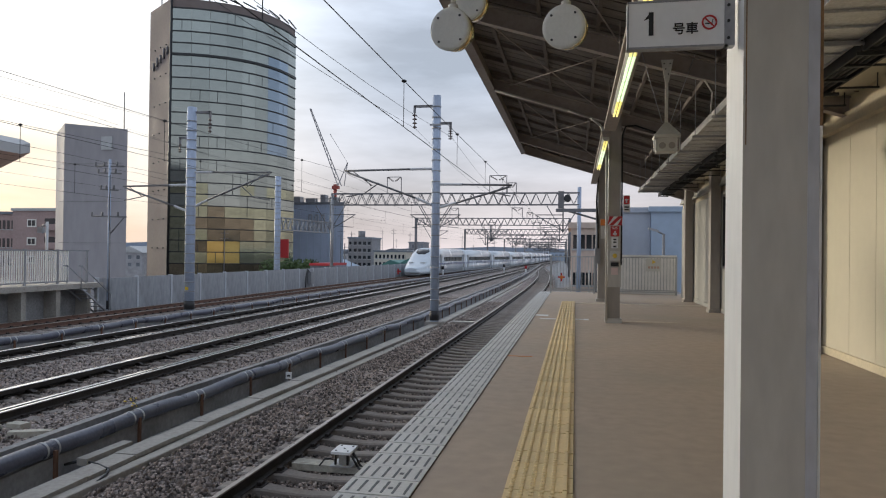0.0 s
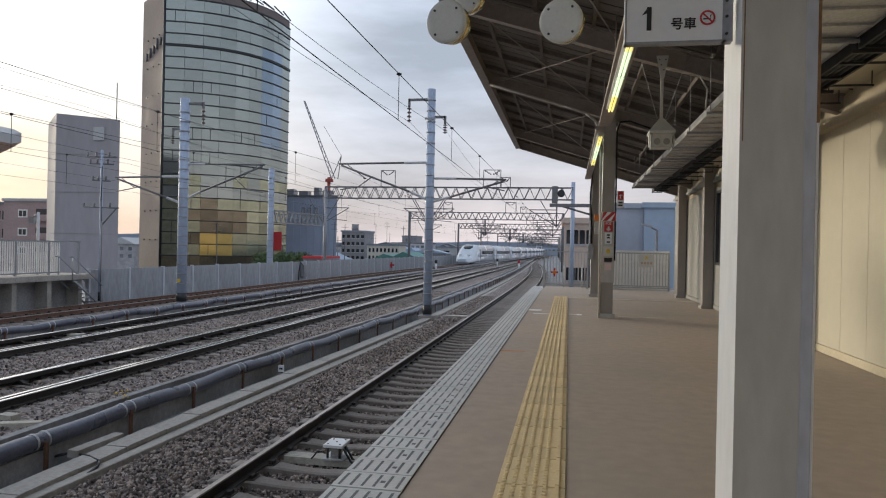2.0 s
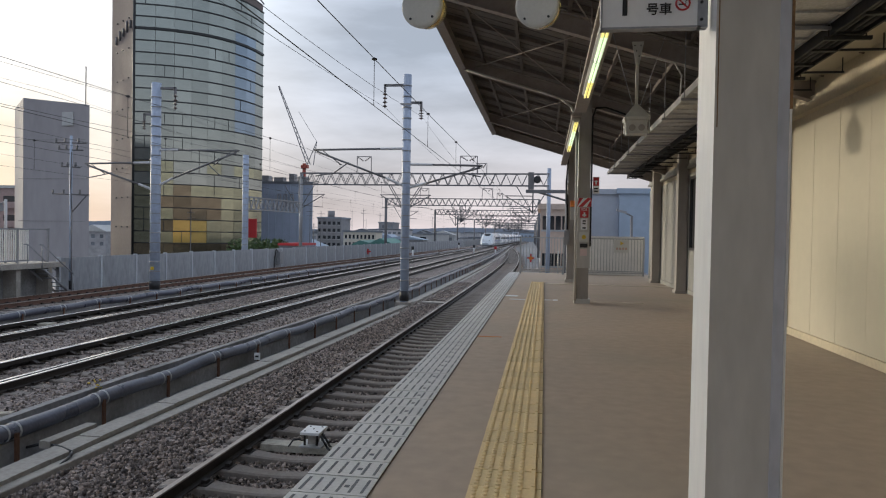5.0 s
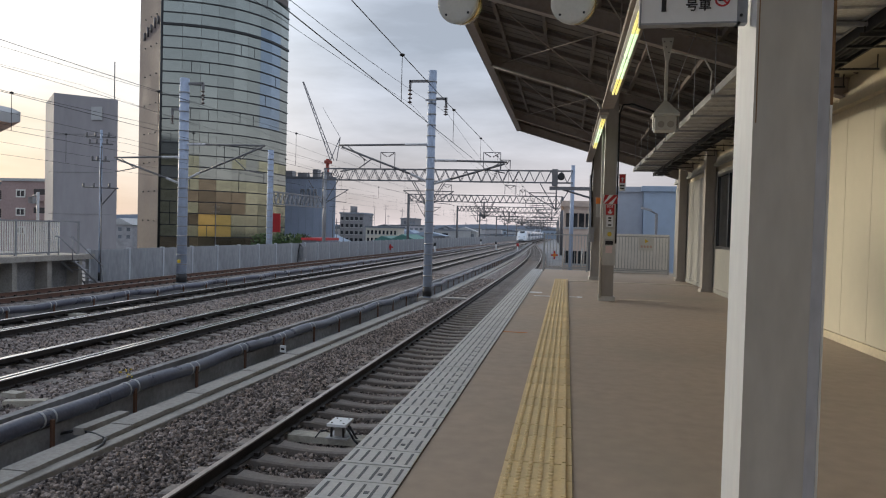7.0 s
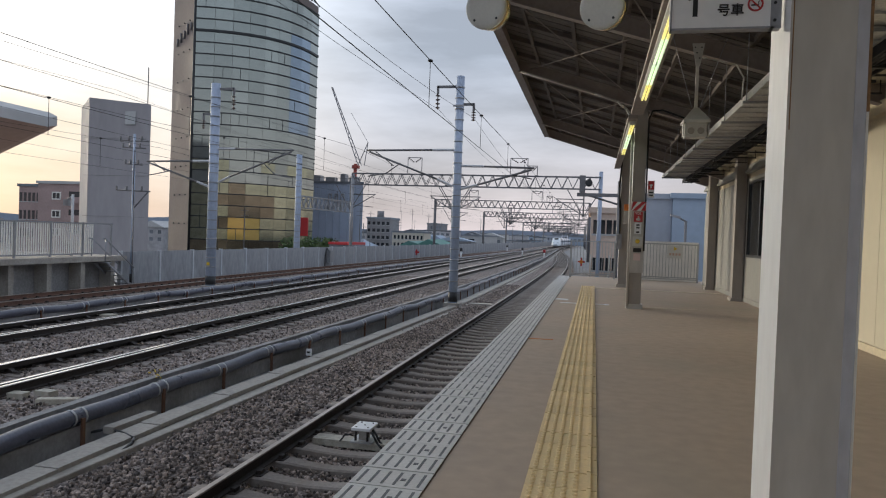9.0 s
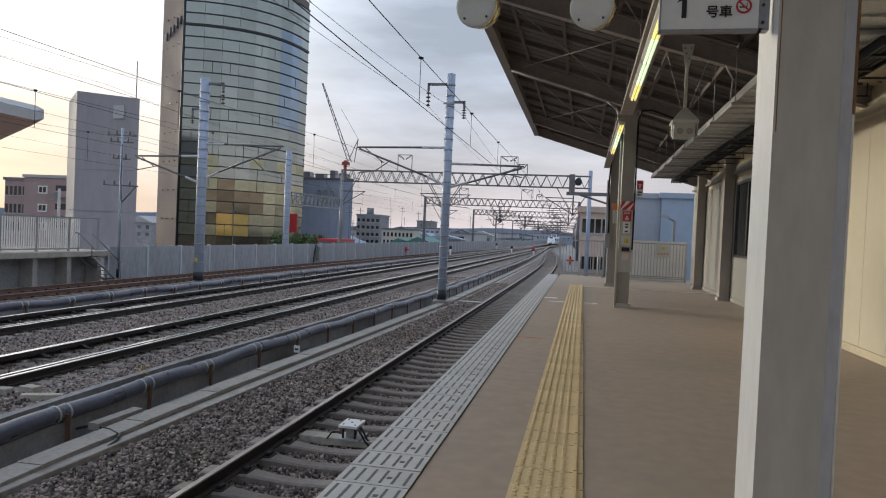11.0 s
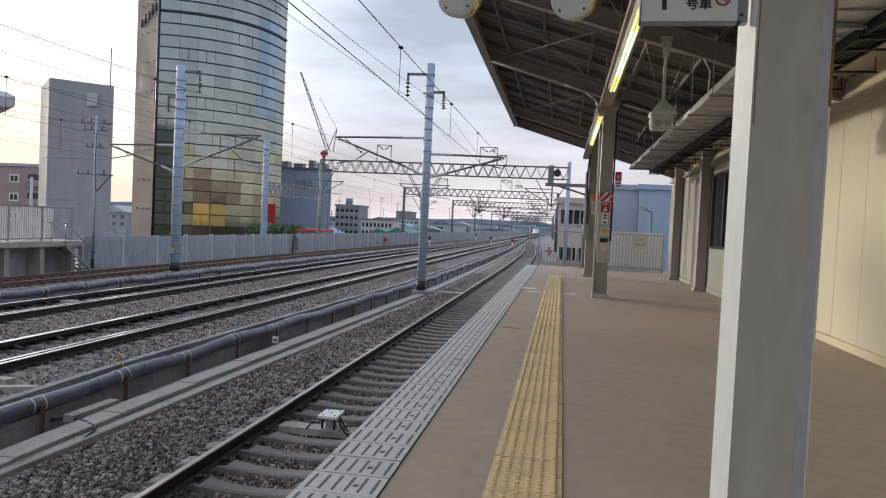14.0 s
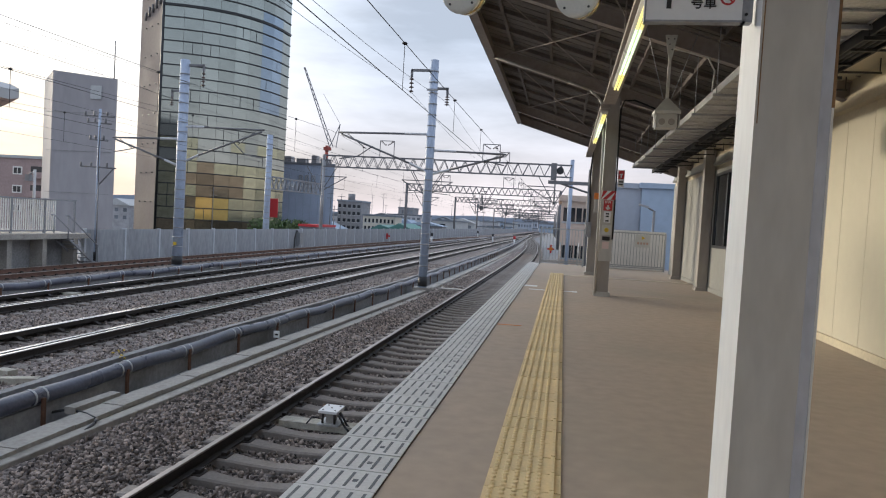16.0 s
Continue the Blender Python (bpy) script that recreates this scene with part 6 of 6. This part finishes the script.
    bm = nb()
    for p, q in zip(pts, pts[1:]):
        rod(bm, (p.x, p.y, z1 + 0.9), (q.x, q.y, z1 + 0.2), 0.14, 6)
    part("parapet", bm, "mullion", t)
    p = pts[7].lerp(pts[8], 0.6) + nrm * 0.5
    bm = nb()
    box(bm, p.x - 1.3, p.x + 1.2, p.y - 0.4, p.y - 0.2, 0.4, 4.0)
    part("banner", bm, "red", t, "red banner near the tower's foot")
    # side wall details: fixing dots and a sign of plain shapes
    side = (Vector((-79.2, 118.5)) - A)
    sn = Vector((side.y, -side.x)).normalized()
    if sn.y > 0:
        sn = -sn
    for j in range(8):
        for u in (0.2, 0.45, 0.7):
            p = A + side * u + sn * 0.1
            bm = nb()
            rod(bm, (p.x, p.y, 2 + j * 5.2), (p.x + sn.x * 0.25, p.y + sn.y * 0.25, 2 + j * 5.2), 0.12, 6)
            part("fixing", bm, "mullion", t)
    for u, h in ((0.15, 1.4), (0.3, 1.9), (0.45, 1.4), (0.6, 1.7), (0.75, 1.4)):
        bm = nb()
        p = A + side * u + sn * 0.2
        rod(bm, (p.x, p.y, 37.0 - u * 3), (p.x, p.y, 37.0 - u * 3 + h), 0.2, 6)
        part("sign_shape", bm, "gantry", t, "dark plain sign shape on the side wall")
    bm = nb()
    for dx in (0.0, 2.5, 4.5):
        rod(bm, (-77.5 + dx, 119.5, z1 + 1), (-77.5 + dx, 119.5, z1 + 4.5), 0.12, 5)
        rod(bm, (-78.5 + dx, 119.5, z1 + 3), (-76.8 + dx, 119.5, z1 + 3.6), 0.1, 5)
    part("roof_rail", bm, "mullion", t)


def build_buildings():
    build_tower()
    # windowless block
    b = thing("concrete_block_building", "windowless grey concrete slab building with a sloped top", "building")
    bm = nb()
    lo = [(-63.5, 90), (-73.8, 90), (-80.1, 96), (-70.5, 97)]
    top = (18.9, 20.0, 19.6, 18.7)
    vl = [bm.verts.new((x, y, -9)) for x, y in lo]
    vh = [bm.verts.new((x, y, z)) for (x, y), z in zip(lo, top)]
    for i in range(4):
        bm.faces.new((vl[i], vl[(i + 1) % 4], vh[(i + 1) % 4], vh[i]))
    bm.faces.new(vl)
    bm.faces.new(vh)
    part("wall", bm, "block", b)
    bm = nb()
    box(bm, -67.6, -65.9, 89.8, 89.98, 16.0, 17.9)
    part("vent_plate", bm, "palewall", b, "pale vent plate")
    bm = nb()
    rod(bm, (-64.8, 91, 18.9), (-64.8, 91, 24.5), 0.07, 6)
    part("mast", bm, "gantry", b)
    for z in (2.5, 8.5, 14.0):
        bm = nb()
        box(bm, -74.5, -64.1, 89.95, 90.02, z, z + 0.07)
        part("joint", bm, "concrete_dark", b)
    # brick apartment block
    t = facing_box("apartment_block", "brick", -100.6, -90.6, 110, 117, 8.4, "brown brick apartment block with white-framed windows", roof="palewall")
    bm = nb()
    box(bm, -0.95, 0.95, -0.10, 0.05, -0.72, 0.72)
    mf = mesh("window_frame", bm, "slat_pale")
    bm = nb()
    box(bm, -0.72, -0.08, -0.13, -0.09, -0.5, 0.5)
    box(bm, 0.08, 0.72, -0.13, -0.09, -0.5, 0.5)
    mg = mesh("pane", bm, "glassdark")
    bm = nb()
    box(bm, -1.7, 1.7, -0.9, 0.05, -1.3, -0.2)
    mbal = mesh("balcony", bm, "brick")
    for z in (-0.4, 2.9, 6.2):
        o = part("window_frame", mf, "slat_pale", t)
        o.location = (-96.6, 110, z)
        part("pane", mg, "glassdark", o)
        o = part("balcony", mbal, "brick", t)
        o.location = (-92.4, 110, z)
        # flat dark plate in place of the shaded hollow behind the balcony
        bm = nb()
        box(bm, -93.9, -90.9, 109.9, 110.04, z - 0.18, z + 0.85)
        part("recess", bm, "glassdark", t)
    t = facing_box("apartment_block", "brick", -106.6, -101.0, 112, 120, 7.9, "brown brick apartment wing with dark open galleries")
    # dark plates stand for the shade inside the open galleries
    windows_front(t, -106.6, -101.0, 112, -2.4, 7.6, 6, 3, 0.55, 0.5, "glassdark")
    # blue-clad building with roof clutter
    t = facing_box("blue_clad_building", "bluenet", -65.5, -51.4, 150, 172, 12.4, "blue-grey clad building with roof railings and ducts")
    for o in t.children:
        for v in o.data.vertices:
            if v.co.y > 160:
                v.co.x -= 10.0
    for x, w, h in ((-63.4, 1.6, 1.5), (-60.2, 2.2, 1.1), (-57.1, 1.2, 1.9), (-54.6, 1.8, 1.3)):
        bm = nb()
        box(bm, x - w / 2, x + w / 2, 152, 154, 12.9, 12.9 + h)
        bevel(bm, 0.08, 1)
        part("roof_unit", bm, "galv", t, "grey rooftop plant unit")
    for i in range(9):
        bm = nb()
        box(bm, -65.2 + 1.7 * i, -65.1 + 1.7 * i, 149.9, 150.02, -8, 12.3)
        part("cladding_joint", bm, "bluewall", t)
    for x in (-64, -61, -58, -55, -52.5):
        bm = nb()
        rod(bm, (x, 150.3, 12.8), (x, 150.3, 13.9), 0.07, 5)
        part("roof_post", bm, "gantry", t)
    bm = nb()
    rod(bm, (-65, 150.3, 13.7), (-52, 150.3, 13.7), 0.06, 5)
    part("roof_rail", bm, "gantry", t)
    for i in range(3):
        bm = nb()
        x = -59.5 + 1.5 * i
        chain(bm, [(x, 149.7, 6.5), (x, 149.7, 10), (x + 0.7, 149.7, 10), (x + 0.7, 149.7, 7)], 0.14, 6)
        part("duct", bm, "galv", t)
    # crane on a red mast
    c = thing("tower_crane", "far lattice-boom crane on a short red mast", "crane")
    bm = nb()
    rod(bm, (-60.6, 170, 0), (-60.6, 170, 19.0), 0.45, 6)
    box(bm, -61.3, -59.6, 169.4, 170.6, 17.8, 18.6)
    part("mast", bm, "crane_red", c)
    bm = nb()
    a, b2 = Vector((-59.4, 170, 18.6)), Vector((-67.6, 170, 38.6))
    for s in (-0.45, 0.45):
        rod(bm, a + Vector((s, 0, 0)), b2 + Vector((s * 0.3, 0, 0)), 0.13, 4)
    for i in range(16):
        p, q = a.lerp(b2, i / 16), a.lerp(b2, (i + 1) / 16)
        s = 0.45 * (1 - 0.7 * i / 16) * (1 if i % 2 else -1)
        rod(bm, p + Vector((s, 0, 0)), q - Vector((s, 0, 0)), 0.08, 4)
    part("boom", bm, "crane_grey", c)
    bm = nb()
    chain(bm, [(-58.2, 170, 18.6), (-57.4, 170, 24.5), (-59.8, 170, 18.8)], 0.12, 4)
    rod(bm, (-57.4, 170, 24.5), (-62.2, 170, 32.0), 0.06, 4)
    part("back_stay", bm, "crane_grey", c)
    # beyond the platform end
    t = facing_box("blue_warehouse", "greyclad", 4.4, 7.04, 70, 100, 5.75, "plain grey-blue clad warehouse with a thin flat roof", roof="greyclad")
    t = facing_box("blue_warehouse", "bluewall", 7.06, 17, 69.4, 100, 5.80, "plain blue-grey clad warehouse with a thin flat roof", roof="bluewall")
    t = facing_box("beige_building", "beige", -0.45, 3.2, 62, 72, 3.9, "small pinkish beige building with a window strip", roof="beige")
    windows_front(t, -0.3, 3.1, 62, 1.75, 3.7, 6, 1, 0.78, 0.62)
    windows_front(t, -0.3, 3.1, 62, -1.6, 0.6, 6, 1, 0.78, 0.5)


def build_town():
    rng = random.Random(21)
    t = facing_box("flat_block", "townwall", -68.6, -61.2, 205, 215, 5.9, "small grey block of flats with a roof tank")
    windows_front(t, -68.6, -61.2, 205, -3, 5.6, 5, 4, 0.6, 0.45)
    bm = nb()
    rod(bm, (-65.6, 209, 6.4), (-65.6, 209, 8.4), 1.1, 12)
    part("water_tank", bm, "townwall", t)
    t = facing_box("flat_block", "townwall", -85, -66, 330, 345, 3.4, "distant stepped grey block of flats")
    # far windows take the roof grey, a painted haze that softens contrast
    windows_front(t, -85, -66, 330, -4, 3.2, 8, 3, 0.6, 0.45, "townroof", frame=False)
    t2 = facing_box("flat_block", "townwall", -80, -72.7, 331, 344, 6.8, "distant grey block of flats")
    windows_front(t2, -80, -72.7, 331, 3.5, 6.6, 5, 1, 0.6, 0.5, "townroof", frame=False)
    t = facing_box("green_shed", "palewall", -46.4, -34.8, 165, 180, -1.9, "low shed with a sea-green pitched roof")
    bm = nb()
    prof = [(-47.0, -1.5), (-41.6, -0.9), (-34.2, -1.5), (-39.4, 0.45), (-41.8, -0.75), (-44.3, -0.1)]
    extrude_y(bm, prof, [(164, 0, 0), (181, 0, 0)])
    part("gable_roof", bm, "greenroof", t)
    t = facing_box("white_hall", "palewall", -43.7, -35.7, 230, 260, 1.6, "pale windowless hall with one dark opening")
    windows_front(t, -42, -38.6, 230, -1.6, 1.3, 1, 1, 0.6, 0.6)
    t = facing_box("cream_terrace", "cream_house", -56.6, -47.2, 192, 200, 1.9, "long cream two-storey terrace with rows of small windows")
    windows_front(t, -56.4, -47.4, 192, -2.6, 1.7, 8, 2, 0.5, 0.5)
    for k in range(120):
        y = rng.uniform(120, 900)
        ang = rng.uniform(4.5, 46)
        x = -math.tan(radians(ang)) * y
        if x > -30 or (y < 260 and -72 < x < -36) or (y < 175 and x < -44):
            continue
        w, d = rng.uniform(8, 18), rng.uniform(8, 14)
        h = -9 + rng.uniform(5, 8.5) + (rng.uniform(3, 9) if rng.random() < 0.12 and y > 320 else 0)
        b = thing("town_house", "small distant town house under a grey roof", "house", "distant town houses")
        bm = nb()
        box(bm, x - w / 2, x + w / 2, y, y + d, -9, h)
        part("wall", bm, "townwall", b)
        bm = nb()
        prof = [(x - w / 2 - 0.5, h), (x + w / 2 + 0.5, h), (x, h + rng.uniform(1.2, 2.6))]
        extrude_y(bm, prof, [(y - 0.5, 0, 0), (y + d + 0.5, 0, 0)])
        part("roof", bm, "townroof", b)
        if y < 420:
            windows_front(b, x - w / 2, x + w / 2, y, h - 5.0, h - 0.3, 4, 2, 0.4, 0.45, "townroof", frame=False)
    for k in range(26):
        y = rng.uniform(130, 500)
        ang = rng.uniform(6, 44)
        x = -math.tan(radians(ang)) * y
        p = thing("utility_pole", "thin dark utility pole among the houses", "utility pole", "utility poles")
        bm = nb()
        zt = rng.uniform(3.5, 7.5) * (1 if y < 250 else 1.6)
        rod(bm, (x, y, -9), (x, y, zt), 0.16, 6, 0.1)
        part("pole", bm, "gantry", p)
        bm = nb()
        rod(bm, (x - 1, y, zt - 1), (x + 1, y, zt - 1), 0.08, 4)
        part("cross_arm", bm, "gantry", p)
    # nearer roofs that show over the barrier
    pal = ("palewall", "townwall", "bluewall", "townwall", "beige")
    roofs = ("townroof", "townroof", "greenroof", "palewall", "townroof", "bluewall")
    for k in range(64):
        y = rng.uniform(150, 340)
        x = -math.tan(radians(rng.uniform(7.5, 42))) * y
        if x > -34 or (-72 < x < -44 and y < 182) or (x < -50 and y < 150):
            continue
        w, d, h = rng.uniform(6, 13), rng.uniform(7, 11), rng.uniform(-3.5, 0.8) + (y - 150) * 0.006
        b = thing("town_house", "small town house seen over the barrier wall", "house", "distant town houses")
        bm = nb()
        box(bm, x - w / 2, x + w / 2, y, y + d, -9, h)
        part("wall", bm, pal[k % 5], b)
        bm = nb()
        extrude_y(bm, [(x - w / 2 - 0.5, h), (x + w / 2 + 0.5, h), (x, h + rng.uniform(1.2, 2.4))], [(y - 0.5, 0, 0), (y + d + 0.5, 0, 0)])
        part("roof", bm, roofs[k % 6], b)
        windows_front(b, x - w / 2, x + w / 2, y, h - 5.0, h - 0.3, 3, 2, 0.4, 0.5, "townroof", frame=False)
    for k in range(22):
        y = rng.uniform(110, 300)
        x = -math.tan(radians(rng.uniform(12, 41))) * y
        if x > -27:
            continue
        p = thing("antenna_mast", "slim grey mast rising above the roofs", "mast", "masts above the roofs")
        bm = nb()
        zt = rng.uniform(4, 9) * y / 180
        rod(bm, (x, y, -9), (x, y, zt), 0.13, 6, 0.05)
        for q in range(2):
            rod(bm, (x - 0.8, y, zt - 0.6 - 0.9 * q), (x + 0.8, y, zt - 0.6 - 0.9 * q), 0.05, 4)
        part("mast", bm, "gantry", p)
    # long low blocks closing the view down the line; blue-grey colours carry the haze
    for k in range(40):
        y = 400 + 12 * k
        a = radians(1.2 + 8.5 * ((k * 0.618) % 1.0))
        x = -math.tan(a) * y
        w, h = rng.uniform(8, 22), rng.uniform(-0.5, 5.0)
        t = facing_box("distant_block", ("bluewall", "townwall", "greyclad", "palewall")[k % 4], x - w / 2, x + w / 2, y, y + 14, h, "low blue-grey block far down the line", group="distant blocks")
        windows_front(t, x - w / 2, x + w / 2, y, -4, h, 5, 2, 0.6, 0.4, "greyclad" if k % 2 else "townroof", frame=False)
    # red roofed car port and shrubs behind the barrier
    t = facing_box("red_roof_shed", "palewall", -32.0, -30.0, 82, 88, -0.6, "low shed with a red roof behind the barrier")
    bm = nb()
    box(bm, -32.3, -29.8, 81.5, 88.5, -0.1, 0.2)
    part("red_roof", bm, "red", t)
    for k in range(4):
        s = thing("shrub", "leafy green shrub behind the barrier wall", "shrub", "shrubs behind the barrier")
        bm = nb()
        cx, cy = -39.0 + 1.9 * k + rng.uniform(-0.4, 0.4), 86 + rng.uniform(-2, 2)
        for i in range(420):
            a, e, r = rng.uniform(0, 6.28), rng.uniform(-0.3, 1.3), rng.uniform(0.6, 1.9)
            c = Vector((cx + r * math.cos(a) * math.cos(e), cy + r * math.sin(a) * math.cos(e), -0.9 + r * 0.85 * math.sin(e)))
            u = Vector((rng.gauss(0, 1), rng.gauss(0, 1), rng.gauss(0, 1))).normalized()
            v = u.orthogonal().normalized()
            q = rng.uniform(0.12, 0.24)
            bm.faces.new([bm.verts.new(c + u * q), bm.verts.new(c + v * q * 0.6), bm.verts.new(c - u * q), bm.verts.new(c - v * q * 0.6)])
        part("foliage", bm, "leaf", s)
        bm = nb()
        rod(bm, (cx, cy, -9), (cx, cy, 0), 0.15, 6, 0.06)
        part("trunk", bm, "rust", s)
    # hills on the horizon, with the haze put into their blue colour
    bm = nb()
    n = 90
    pr = None
    for i in range(n + 1):
        a = radians(-75 + 150 * i / n)
        r = 3400
        z = 30 + 34 * noise.noise(Vector((i * 0.13, 0, 0))) + 14 * noise.noise(Vector((i * 0.5, 4, 0)))
        b0, t0 = bm.verts.new((r * math.sin(a), r * math.cos(a), -10)), bm.verts.new((r * math.sin(a), r * math.cos(a), z))
        k0 = bm.verts.new((1.1 * r * math.sin(a), 1.1 * r * math.cos(a), -10))
        if pr:
            bm.faces.new((pr[0], b0, t0, pr[1]))
            bm.faces.new((pr[1], t0, k0, pr[2]))
        pr = (b0, t0, k0)
    setting("backdrop", bm, "hill", "low hills on the horizon, coloured with blue haze")


# ---------------------------------------------------------------- the train
def section(hw, h, z0=0.25, n=14):
    """Rounded body outline, as (x, z), anticlockwise from the lower left."""
    pts = [(-hw * 0.90, z0), (-hw * 0.97, z0 + 0.12)]
    zs = z0 + (h - z0) * 0.42
    pts.append((-hw, zs))
    for i in range(n + 1):
        t = math.pi - math.pi * i / n
        c, s = math.cos(t), math.sin(t)
        e = 0.62
        pts.append((hw * math.copysign(abs(c) ** e, c) * 0.985, zs + (h - zs) * abs(s) ** e))
    pts += [(hw, zs), (hw * 0.97, z0 + 0.12), (hw * 0.90, z0)]
    return pts


def loft(bm, stations):
    rings = []
    for y, pts in stations:
        rings.append([bm.verts.new((x, y, z)) for x, z in pts])
    k = len(rings[0])
    for u, v in zip(rings, rings[1:]):
        for i in range(k):
            j = (i + 1) % k
            bm.faces.new((u[i], u[j], v[j], v[i])).smooth = True
    bm.faces.new(rings[0])
    bm.faces.new(rings[-1][::-1])


def bogie(parent, y):
    bm = nb()
    box(bm, -1.25, 1.25, y - 1.5, y + 1.5, 0.28, 0.62)
    part("bogie_frame", bm, "train_under", parent)
    for dy in (-1.25, 1.25):
        for s in (-0.75, 0.75):
            bm = nb()
            lathe(bm, (s - 0.06, y + dy, 0.43), (1, 0, 0), [(0, 0.3), (0.0, 0.43), (0.12, 0.43), (0.12, 0.3)], 16)
            part("wheel", bm, "train_under", parent)


def car_body(end):
    """One white car, origin at rail level in its middle; an end car has its long nose towards -y."""
    t = thing("train_car", "white high-speed train %s with blue stripe" % ("end car with long nose" if end else "coach"), "train", "cars of the train")
    hw, h = 1.68, 3.55
    L = 12.4
    bm = nb()
    if end:
        st = []
        for u in (0.0, 0.015, 0.04, 0.08, 0.14, 0.22, 0.32, 0.43, 0.55, 0.68, 0.8, 0.92, 1.0):
            y = -13.6 + 9.8 * u
            w = hw * (0.42 + 0.58 * min(1, (u / 0.36)) ** 0.55) if u > 0 else hw * 0.36
            top = 0.95 + 0.55 * min(1, u / 0.3) ** 0.6 + (h - 1.5) * smooth((u - 0.16) / 0.62)
            if u == 0:
                top = 0.95
            low = 0.25 + 0.22 * max(0, 1 - u / 0.08)
            st.append((y, section(w, top, low)))
        st.append((L, section(hw, h)))
        loft(bm, st)
    else:
        loft(bm, [(-L, section(hw * 0.97, h * 0.985)), (-L + 0.12, section(hw, h)), (L - 0.12, section(hw, h)), (L, section(hw * 0.97, h * 0.985))])
    part("body", bm, "train", t)
    y0 = -3.6 if end else -10.6
    # windows
    bm = nb()
    box(bm, -1.705, 1.705, -0.36, 0.36, 1.80, 2.36)
    me = mesh("window", bm, "glassdark")
    y = y0 + 1.6
    while y < 10.2:
        o = new("window", me)
        o.parent, o.location = t, (0, y, 0)
        y += 1.04
    for ya in ((y0 + 0.3, 11.3) if not end else (-4.4, 11.3)):
        bm = nb()
        box(bm, -1.697, 1.697, ya - 0.45, ya + 0.45, 0.75, 2.7)
        part("door", bm, "train_skirt", t, "pale grey door")
    for z, w in ((1.50, 0.10), (1.36, 0.035)):
        bm = nb()
        box(bm, -1.70, 1.70, (-7.2 if end else -L + 0.1), L - 0.1, z - w / 2, z + w / 2)
        part("stripe", bm, "train_blue", t, "blue waist stripe")
    bm = nb()
    box(bm, -1.60, 1.60, -9.0 if end else -L + 0.3, L - 0.3, 0.16, 0.55)
    part("skirt", bm, "train_skirt", t)
    bogie(t, -8.0 if end else -8.75)
    bogie(t, 8.75)
    bm = nb()
    box(bm, -1.2, 1.2, L, L + 0.3, 0.7, 3.3)
    part("gangway", bm, "train_under", t)
    if end:
        bm = nb()
        for s in (0,):
            st = []
            for u, k in ((0.50, 0.3), (0.545, 0.55), (0.59, 0.58), (0.63, 0.5)):
                y = -13.6 + 9.8 * u
                top = 0.95 + 0.55 + (h - 1.5) * smooth((u - 0.16) / 0.62)
                st.append((y, [(-hw * k, top - 0.3), (hw * k, top - 0.3), (hw * k * 0.85, top + 0.012), (-hw * k * 0.85, top + 0.012)]))
            loft(bm, st)
        part("windscreen", bm, "glassdark", t)
        for s in (-1, 1):
            bm = nb()
            vs = box(bm, s * 0.75 - 0.28, s * 0.75 + 0.28, -11.0, -10.0, 1.45, 1.72)
            part("headlight", bm, "insul_pale", t, "pale headlight lens")
        bm = nb()
        box(bm, -0.9, 0.9, -13.2, -12.0, 0.12, 0.42)
        part("snow_plough", bm, "train_skirt", t)
    return t


CARS = []


def build_train():
    CARS.append(car_body(True))
    mid = car_body(False)
    CARS.append(mid)
    for i in range(14):
        CARS.append(copy_thing(mid, Matrix.Identity(4)))


build_poles()
build_gantries()
build_wires()
build_far_side()
build_buildings()
build_town()
build_train()
build_loose_stones()
build_tiles()


def motions():
    """The train runs away along the far loop track and across to the main track."""
    def nose(t):
        return 83.0 + 17.9 * t + 0.28 * t * t
    for k, car in enumerate(CARS):
        rows = []
        for i in range(17):
            t = float(i)
            y = nose(t) + (13.6 if k == 0 else 26.3 + 12.4 + 25.0 * (k - 1))
            a, b = x4(y - 8.75), x4(y + 8.75)
            rows.append((t, pose(0.5 * (a + b), y, RAIL, 0, 0, math.degrees(math.atan2(a - b, 17.5)))))
        walk(car, rows)


motions()
